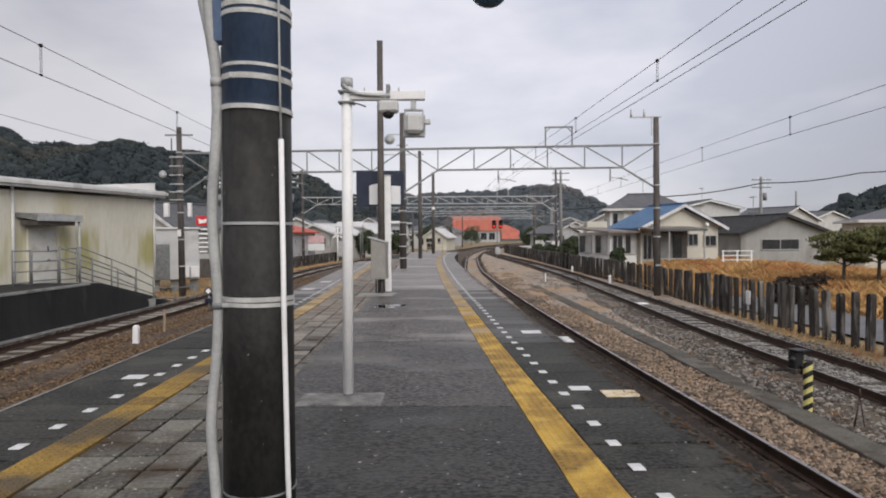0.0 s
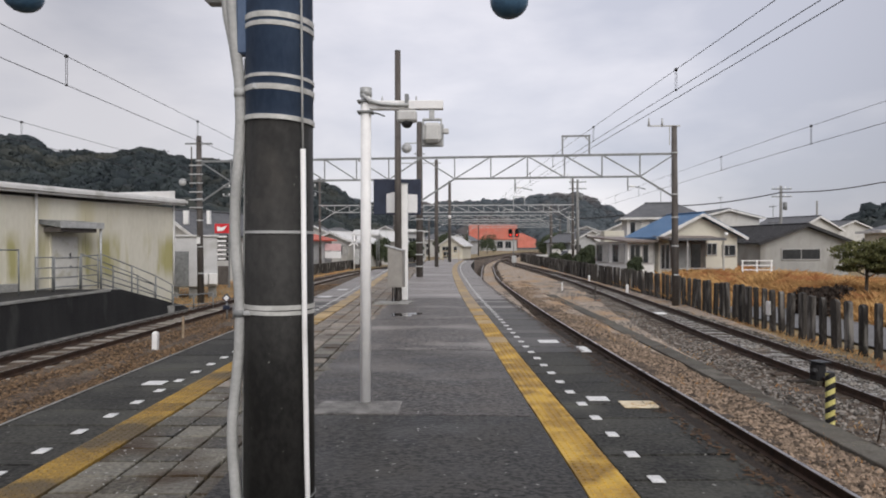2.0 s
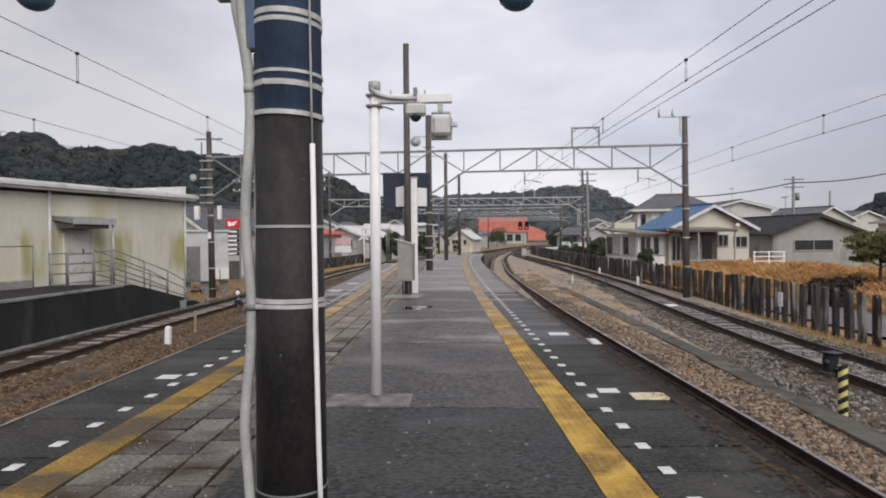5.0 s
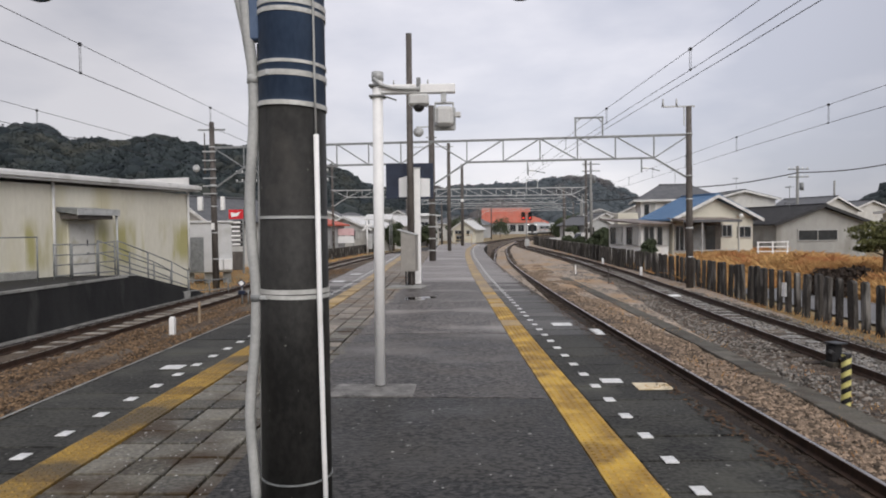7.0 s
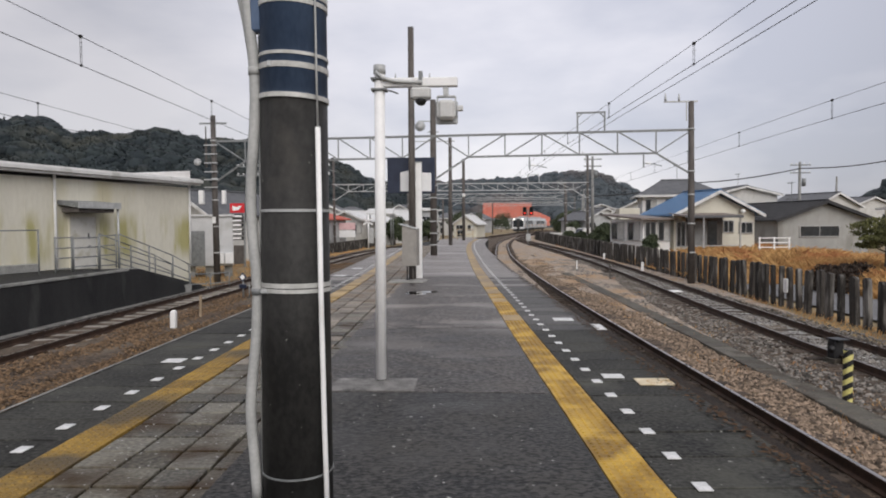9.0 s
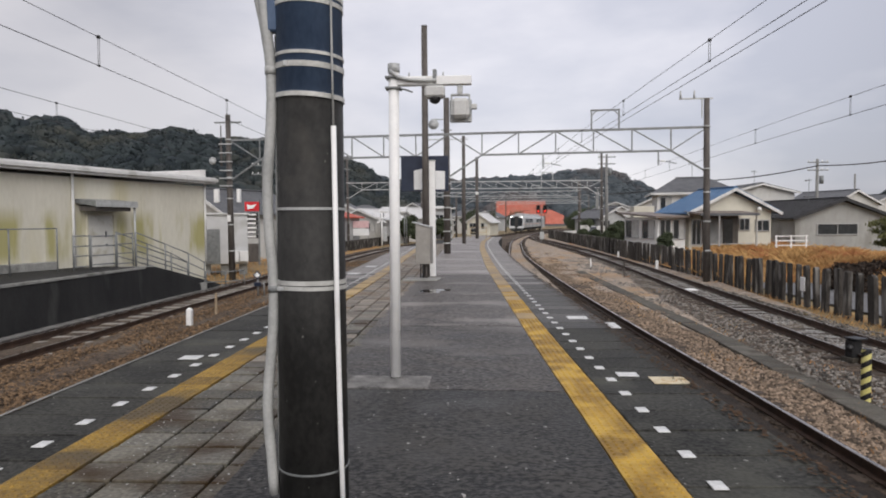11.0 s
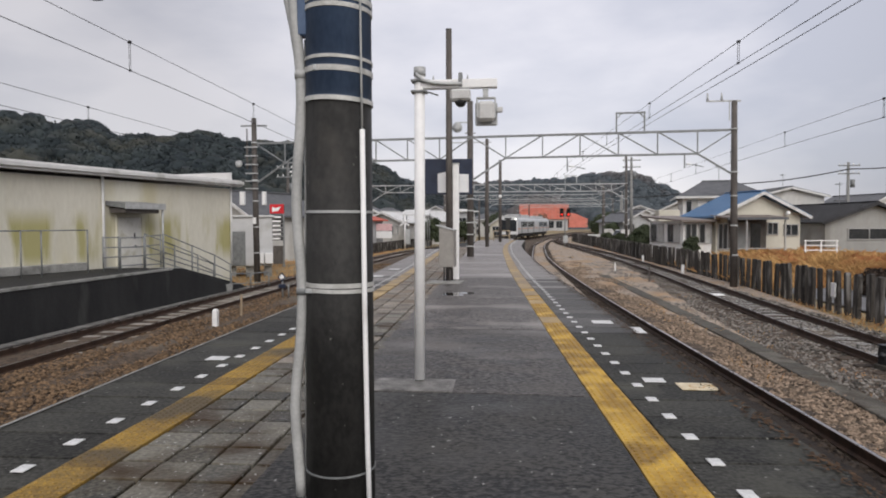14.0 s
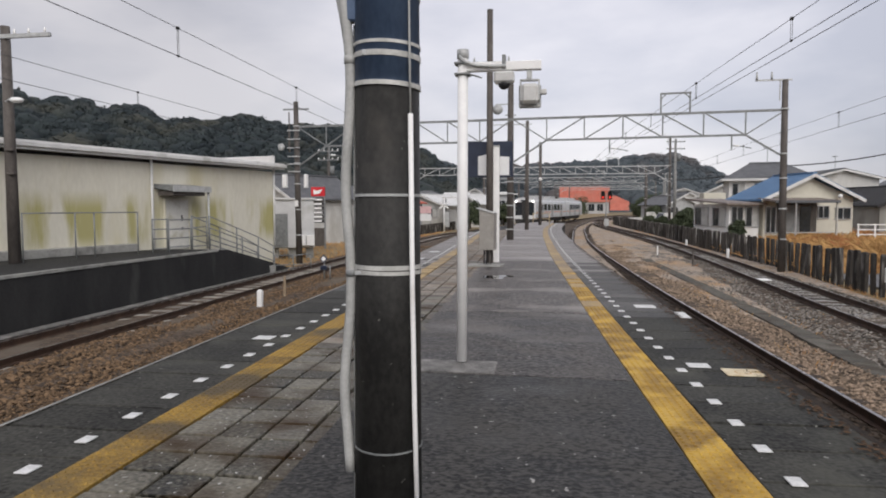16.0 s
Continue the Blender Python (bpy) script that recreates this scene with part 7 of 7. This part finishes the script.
def signal(x, y, h, two, lit, label):
    th = thing("railway_signal", pose(x, y, GROUND_Z), label, "signal", "railway signals")
    bm = bmesh.new()
    rod(bm, (0, 0, 0), (0, 0, h), 0.07, 0.06, 10)
    part("mast", bm, GALV_DULL, th, "", True)
    for sx in ((-0.37, 0.37) if two else (0,)):
        bm = bmesh.new()
        box(bm, (sx, -0.12, h - 0.2), (0.44, 0.06, 0.95), bevel=0.08)
        hd = part("head", bm, BLACK, th, "black signal head")
        for z, on in ((h + 0.08, False), (h - 0.42, lit)):
            bm = bmesh.new()
            rod(bm, (sx, -0.15, z), (sx, -0.2, z), 0.11, None, 14)
            part("lens", bm, RED_LAMP if on else GLASS, hd, "lit red lens" if on else "dark lens", True)
            bm = bmesh.new()
            bmesh.ops.create_cone(bm, cap_ends=False, segments=14, radius1=0.17, radius2=0.17, depth=0.22, matrix=pose(sx, -0.28, z, 90, 0, 0))
            part("hood", bm, BLACK, hd, "", True)
    if two:
        bm = bmesh.new()
        box(bm, (0, -0.03, h - 0.6), (1.2, 0.08, 0.08))
        part("bracket", bm, GALV_DULL, th)
    bm = bmesh.new()
    box(bm, (0.05, 0, 0.9), (0.5, 0.35, 0.8), bevel=0.03)
    part("relay_box", bm, GALV, th, "grey relay box")


hazard_marker()
track_board()
stakes()
signal(6.75, 75, 4.1, True, True, "twin head railway signal showing red")
signal(-6.9, 92, 3.6, False, True, "single head railway signal showing red")


def far_gear():
    th = thing("crossing_mast", pose(-10.7, 70, GROUND_Z), "white level crossing mast with crossed boards", "mast")
    bm = bmesh.new()
    rod(bm, (0, 0, 0), (0, 0, 3.6), 0.09, 0.09, 10)
    part("mast", bm, WHITE, th, "", True)
    for s in (-1, 1):
        bm = bmesh.new()
        beam(bm, (-0.5 * s, -0.1, 3.2), (0.5 * s, -0.1, 2.5), 0.05, 0.16)
        part("board", bm, WHITE, th)
    bm = bmesh.new()
    box(bm, (0.3, 0.1, 1.3), (0.5, 0.4, 1.6), bevel=0.03)
    part("gear_box", bm, GALV, th, "pale gear box")
    bm = bmesh.new()
    prism(bm, [(-1.2, 3.6), (-1.2, 3.75), (1.2, 4.3), (1.2, 4.15)], -1.4, 1.6)
    th2 = thing("canopy", pose(-9.9, 73, GROUND_Z), "pale sloping canopy roof on posts", "canopy")
    part("roof", bm, ROOF_TRIM, th2)
    for x in (-1.2, 1.4):
        for y in (-1, 1):
            bm = bmesh.new()
            rod(bm, (x, y, 0), (x, y, 3.75 + 0.23 * y), 0.06)
            part("post", bm, GALV_DULL, th2, "", True)
    th = thing("roadside_board", pose(-12.6, 68, GROUND_Z), "white and pink information board on posts", "board")
    for z, mt in ((1.55, POSTER), (2.35, surf("faded_pink_board", (0.6, 0.36, 0.38), (0.7, 0.5, 0.5), 2, 0.6, 0))):
        bm = bmesh.new()
        box(bm, (0, 0, z), (1.7, 0.06, 0.72), bevel=0.01)
        part("panel", bm, mt, th)
    for x in (-0.75, 0.75):
        bm = bmesh.new()
        rod(bm, (x, 0.06, 0), (x, 0.06, 2.75), 0.04)
        part("post", bm, GALV_DULL, th, "", True)
    # dark paling fence along the lane
    th = thing("paling_fence", pose(0, 0, 0), "dark wooden paling fence beside the far track", "fence")
    bm = bmesh.new()
    box(bm, (0, 0, 0.45), (0.09, 0.12, 1.0))
    me = mesh_from("paling", bm, SLEEPER_DARK)
    for k in range(80):
        y = 47 + k * 0.42
        share("paling", me, pose(-12.2 + max(0, y - 55) * 0.07, y, GROUND_Z), th)


far_gear()


def utility_poles():
    spots = ((12.9, 69, 9.4, True), (29.8, 60.5, 7.9, True), (47, 86, 8.2, False), (40, 130, 10, False), (-17.5, 52, 7.5, True), (-8.8, 96, 7.6, False), (-4.0, 104, 7.0, False), (15.8, 84, 7.0, False),
             (17.3, 97, 7.5, True), (19.5, 112, 8, False), (22, 128, 8, True), (2.0, 128, 7.2, False), (5.5, 150, 8, False), (-11.5, 50.5, 7.4, True))
    for x, y, h, arm in spots:
        th = thing("utility_pole", pose(x, y, GROUND_Z), "grey concrete utility pole with cross arms", "pole", "utility poles")
        bm = bmesh.new()
        rod(bm, (0, 0, 0), (0, 0, h), 0.16, 0.11, 12)
        part("shaft", bm, POLE_CONC if x > 11 else POLE_BROWN, th, "", True)
        if arm:
            for z in (h - 0.3, h - 1.0):
                bm = bmesh.new()
                box(bm, (0, -0.12, z), (1.8, 0.08, 0.09))
                a = part("cross_arm", bm, GALV_DULL, th)
                for q in (-0.8, -0.35, 0.35, 0.8):
                    bm = bmesh.new()
                    rod(bm, (q, -0.12, z + 0.04), (q, -0.12, z + 0.2), 0.05, 0.03, 6)
                    part("insulator", bm, WHITE, a, "", True)
            bm = bmesh.new()
            rod(bm, (0.32, -0.1, h - 2.2), (0.32, -0.1, h - 1.5), 0.18, None, 10)
            part("transformer", bm, GALV_DULL, th, "", True)
    for nm, pts in (("telephone_cable", ((13.0, 69, 4.2), (20.3, 62, 5.05), (29.8, 60.4, 6.2), (38, 59, 6.95), (50, 57, 8.2))),
                    ("telephone_cable", ((9.2, 27.6, 3.4), (13, 40, 3.3), (18, 62, 4.6))),
                    ):
        bm = bmesh.new()
        P = [Vector(p) for p in pts]
        fine = []
        for a, b in zip(P, P[1:]):
            for k in range(8):
                u = k / 8
                fine.append(a.lerp(b, u) - Vector((0, 0, 0.25 * math.sin(math.pi * u))))
        fine.append(P[-1])
        tube(bm, fine, 0.05 if pts[0][0] > 12 else 0.012, 6)
        tagged(part(nm, bm, WIRE), "sagging dark cable between poles", "cable")


utility_poles()


def antenna(x, y, z, h):
    th = thing("roof_antenna", pose(x, y, z), "thin metal roof antenna with short cross rods", "antenna", "roof antennas")
    bm = bmesh.new()
    rod(bm, (0, 0, -0.3), (0, 0, h), 0.025, None, 6)
    part("mast", bm, GALV_DULL, th)
    for k in range(4):
        bm = bmesh.new()
        rod(bm, (-0.35 + 0.05 * k, 0.12 * k, h - 0.1 - 0.02 * k), (0.35 - 0.05 * k, 0.12 * k, h - 0.1 - 0.02 * k), 0.012, None, 5)
        part("cross_rod", bm, GALV_DULL, th)


antenna(31.4, 78, 5.5, 1.6)
antenna(18.9, 60.5, 5.3, 1.4)
antenna(27.9, 58, 3.3, 1.6)


BARRIER_TAN = surf("faded_tan_paint", (0.42, 0.33, 0.2), (0.55, 0.45, 0.3), 4, 0.6, 0.05)


def barrier():
    th = thing("barrier", pose(-0.3, 58, 0), "low tan pipe barrier on the platform", "barrier")
    for x in (-0.7, 0, 0.7):
        bm = bmesh.new()
        rod(bm, (x, 0, -0.06), (x, 0, 1.0), 0.035)
        part("post", bm, BARRIER_TAN, th, "", True)
    for z in (0.5, 0.95):
        bm = bmesh.new()
        rod(bm, (-0.7, 0, z), (0.7, 0, z), 0.03)
        part("bar", bm, BARRIER_TAN, th, "", True)


barrier()


def parked_truck(x, y, rz, mat):
    th = thing("truck", pose(x, y, GROUND_Z, 0, 0, rz), "small white parked truck behind the fence", "truck", "parked trucks")
    bm = bmesh.new()
    prism(bm, [(-1.7, 0.5), (-0.2, 0.5), (-0.2, 1.95), (-1.2, 1.95), (-1.7, 1.2)], -0.75, 0.75)
    part("cab", bm, mat, th, "white cab")
    bm = bmesh.new()
    box(bm, (0, 1.0, 0.85), (1.5, 2.2, 0.6), bevel=0.03)
    part("load_bed", bm, mat, th)
    bm = bmesh.new()
    prism(bm, [(-1.72, 1.24), (-1.66, 1.24), (-1.24, 1.86), (-1.3, 1.86)], -0.65, 0.65)
    part("windscreen", bm, GLASS, th)
    for yy in (-1.1, 1.4):
        for xx in (-0.7, 0.7):
            bm = bmesh.new()
            rod(bm, (xx - 0.09, yy, 0.28), (xx + 0.09, yy, 0.28), 0.28, None, 16)
            w = part("wheel", bm, BLACK, th, "", True)
            bm = bmesh.new()
            rod(bm, (xx - 0.1, yy, 0.28), (xx + 0.1, yy, 0.28), 0.14, None, 12)
            part("rim", bm, GALV, w, "", True)


parked_truck(13.5, 92, 75, PALE_BOX)
parked_truck(14.3, 78, -70, PALE_BOX)

for x, y, h, r, s in ((-2.2, 132, 4.5, 2.2, 61), (1.2, 142, 4.2, 2.2, 62), (-6.0, 98, 3.0, 1.4, 63), (-8.4, 104, 3.6, 1.7, 64), (18.2, 128, 4, 2.2, 65), (20.5, 142, 4.5, 2.4, 66), (16.5, 104, 2.6, 1.4, 67), (23.5, 158, 5, 2.6, 68), (27, 168, 5.5, 3, 69),
                      (-15.5, 66, 3.2, 1.6, 70), (-9.0, 80, 3.0, 1.4, 71), (14.5, 92, 2.4, 1.2, 72), (-27, 60, 5, 2.4, 73), (9.5, 190, 5, 3, 74)):
    tree(x, y, GROUND_Z, h, r, "dark evergreen tree among the houses", LEAF, s, pads=9, low=0.25, flat=0.8, n=200, size=0.22, trunk=0.12)


# ---- the train ----
def train_car(front):
    """A stainless commuter car, 20 m long; its leading end at y = 0, the rest along +y; z = 0 at the rail."""
    th = thing("train_car", pose(0, 0, 0), "stainless steel commuter train car with dark windows" + (" and lit headlights" if front else ""), "train", "train cars")
    L = 19.5
    prof = [(-1.42, 1.0), (-1.46, 1.3), (-1.46, 2.75), (-1.38, 3.2), (-1.15, 3.45), (1.15, 3.45), (1.38, 3.2), (1.46, 2.75), (1.46, 1.3), (1.42, 1.0)]
    bm = bmesh.new()
    prism(bm, prof, 0.12 if front else 0.0, L, m=pose(0, 0, 0, 0, 0, 90) @ Matrix.Diagonal((1, -1, 1, 1)))
    part("body", bm, STEEL_TRAIN, th, "stainless steel body")
    bm = bmesh.new()
    prism(bm, [(-1.25, 3.35), (1.25, 3.35), (1.05, 3.6), (0.5, 3.7), (-0.5, 3.7), (-1.05, 3.6)], 0.3, L - 0.2, m=pose(0, 0, 0, 0, 0, 90) @ Matrix.Diagonal((1, -1, 1, 1)))
    part("roof", bm, TRAIN_ROOF, th, "grey roof")
    for yy in (6.0, 13.5):
        bm = bmesh.new()
        box(bm, (0, yy, 3.82), (1.5, 2.6, 0.34), bevel=0.08)
        part("air_unit", bm, TRAIN_ROOF, th, "grey roof unit")
    for s in (-1, 1):
        bm = bmesh.new()
        box(bm, (s * 1.466, L / 2, 1.75), (0.012, L - 0.4, 0.08))
        part("stripe", bm, ORANGE_BAND, th, "orange stripe")
        for k in range(3):
            yd = 3.6 + k * 6.1
            bm = bmesh.new()
            box(bm, (s * 1.462, yd, 2.0), (0.03, 1.3, 1.9), bevel=0.004)
            dr = part("door", bm, TRAIN_ROOF, th, "grey sliding door")
            bm = bmesh.new()
            for q in (-0.32, 0.32):
                box(bm, (s * 1.48, yd + q, 2.4), (0.012, 0.42, 0.75))
            part("door_window", bm, GLASS, dr)
            if k < 2:
                for q in (1.9, 4.1):
                    bm = bmesh.new()
                    box(bm, (s * 1.468, yd + q, 2.42), (0.02, 1.7, 0.85), bevel=0.005)
                    part("side_window", bm, TRAIN_GLASS, th)
    bm = bmesh.new()
    box(bm, (0, L / 2, 0.78), (2.3, L - 3.0, 0.55), bevel=0.05)
    part("underframe", bm, TRAIN_DARK, th, "dark underfloor equipment")
    for yb in (2.9, 16.6):
        bm = bmesh.new()
        for s in (-0.95, 0.95):
            box(bm, (s, yb, 0.55), (0.16, 2.6, 0.3), bevel=0.03)
        bg = part("bogie", bm, TRAIN_DARK, th, "dark bogie")
        for q in (-1.05, 1.05):
            bm = bmesh.new()
            for s in (-0.56, 0.56):
                rod(bm, (s - 0.06, yb + q, 0.43), (s + 0.06, yb + q, 0.43), 0.43, None, 16)
            part("wheelset", bm, RUST, bg, "", True)
    if front:
        bm = bmesh.new()
        poly = [(-1.44, 0.85), (1.44, 0.85), (1.46, 2.75), (1.36, 3.25), (1.05, 3.5), (-1.05, 3.5), (-1.36, 3.25), (-1.46, 2.75)]
        prism(bm, poly, 0.0, 0.14, m=pose(0, 0, 0, 0, 0, 90) @ Matrix.Diagonal((1, -1, 1, 1)))
        fc = part("front_face", bm, TRAIN_WHITE, th, "white train front")
        bm = bmesh.new()
        box(bm, (0, -0.02, 2.22), (2.52, 0.05, 1.72), bevel=0.02)
        part("windscreen", bm, GLASS, fc, "black glass front")
        bm = bmesh.new()
        box(bm, (0, -0.05, 2.1), (0.7, 0.03, 2.2), bevel=0.01)
        part("end_door", bm, TRAIN_DARK, fc, "dark end door")
        for s in (-1, 1):
            bm = bmesh.new()
            rod(bm, (s * 1.12, -0.09, 3.16), (s * 1.12, 0.0, 3.16), 0.1, None, 14)
            part("headlight", bm, HEADLIGHT, fc, "lit headlight", True)
        bm = bmesh.new()
        box(bm, (0, -0.06, 3.28), (1.1, 0.03, 0.22), bevel=0.01)
        part("destination_display", bm, BLACK, fc, "dark display")
        bm = bmesh.new()
        prism(bm, [(-1.3, 0.9), (1.3, 0.9), (1.15, 0.3), (-1.15, 0.3)], -0.1, 0.35, m=pose(0, 0, 0, 0, 0, 90) @ Matrix.Diagonal((1, -1, 1, 1)))
        part("skirt", bm, TRAIN_DARK, th, "dark front skirt")
        bm = bmesh.new()
        box(bm, (0, -0.3, 0.85), (0.3, 0.5, 0.3), bevel=0.04)
        part("coupler", bm, TRAIN_DARK, th)
    else:
        bm = bmesh.new()
        box(bm, (0, -0.15, 2.0), (1.2, 0.4, 2.2), bevel=0.03)
        part("gangway", bm, TRAIN_DARK, th, "dark gangway bellows")
    if front:
        bm = bmesh.new()
        tube(bm, [(-0.8, 15.6, 3.75), (-0.75, 14.9, 4.25), (-0.75, 15.9, 4.72), (0.75, 15.9, 4.72), (0.75, 14.9, 4.25), (0.8, 15.6, 3.75)], 0.035, 6)
        part("pantograph", bm, TRAIN_DARK, th, "raised pantograph")
    return th


def car_pose(y_front, back):
    """Where a car stands whose leading end lies back metres behind the train's front."""
    y = y_front
    spots = []
    for need in (back + 2.9, 13.7):
        run = 0.0
        while run < need:
            x0, x1 = track_mid(y), track_mid(y + 0.25)
            run += math.hypot(x1 - x0, 0.25)
            y += 0.25
        spots.append(Vector((track_mid(y), y, RAIL_Z)))
    d = (spots[1] - spots[0]).normalized()
    o = spots[0] - d * 2.9
    return pose(o.x, o.y, RAIL_Z, 0, 0, math.degrees(math.atan2(-d.x, d.y)))


CARS = [(train_car(True), 0.0), (train_car(False), 20.2)]


def motions():
    run = smooth_line((0, 2, 4, 6.3, 8, 9.2, 10.3, 11.3, 12.5, 13.5, 14.5, 15.2, 16.0), (272, 250, 227, 197.5, 174, 158, 143.5, 130, 114.5, 103, 94.5, 90, 86))
    for car, back in CARS:
        walk(car, [(t * 0.5, car_pose(run(t * 0.5), back)) for t in range(33)])


platform_pieces()
motions()
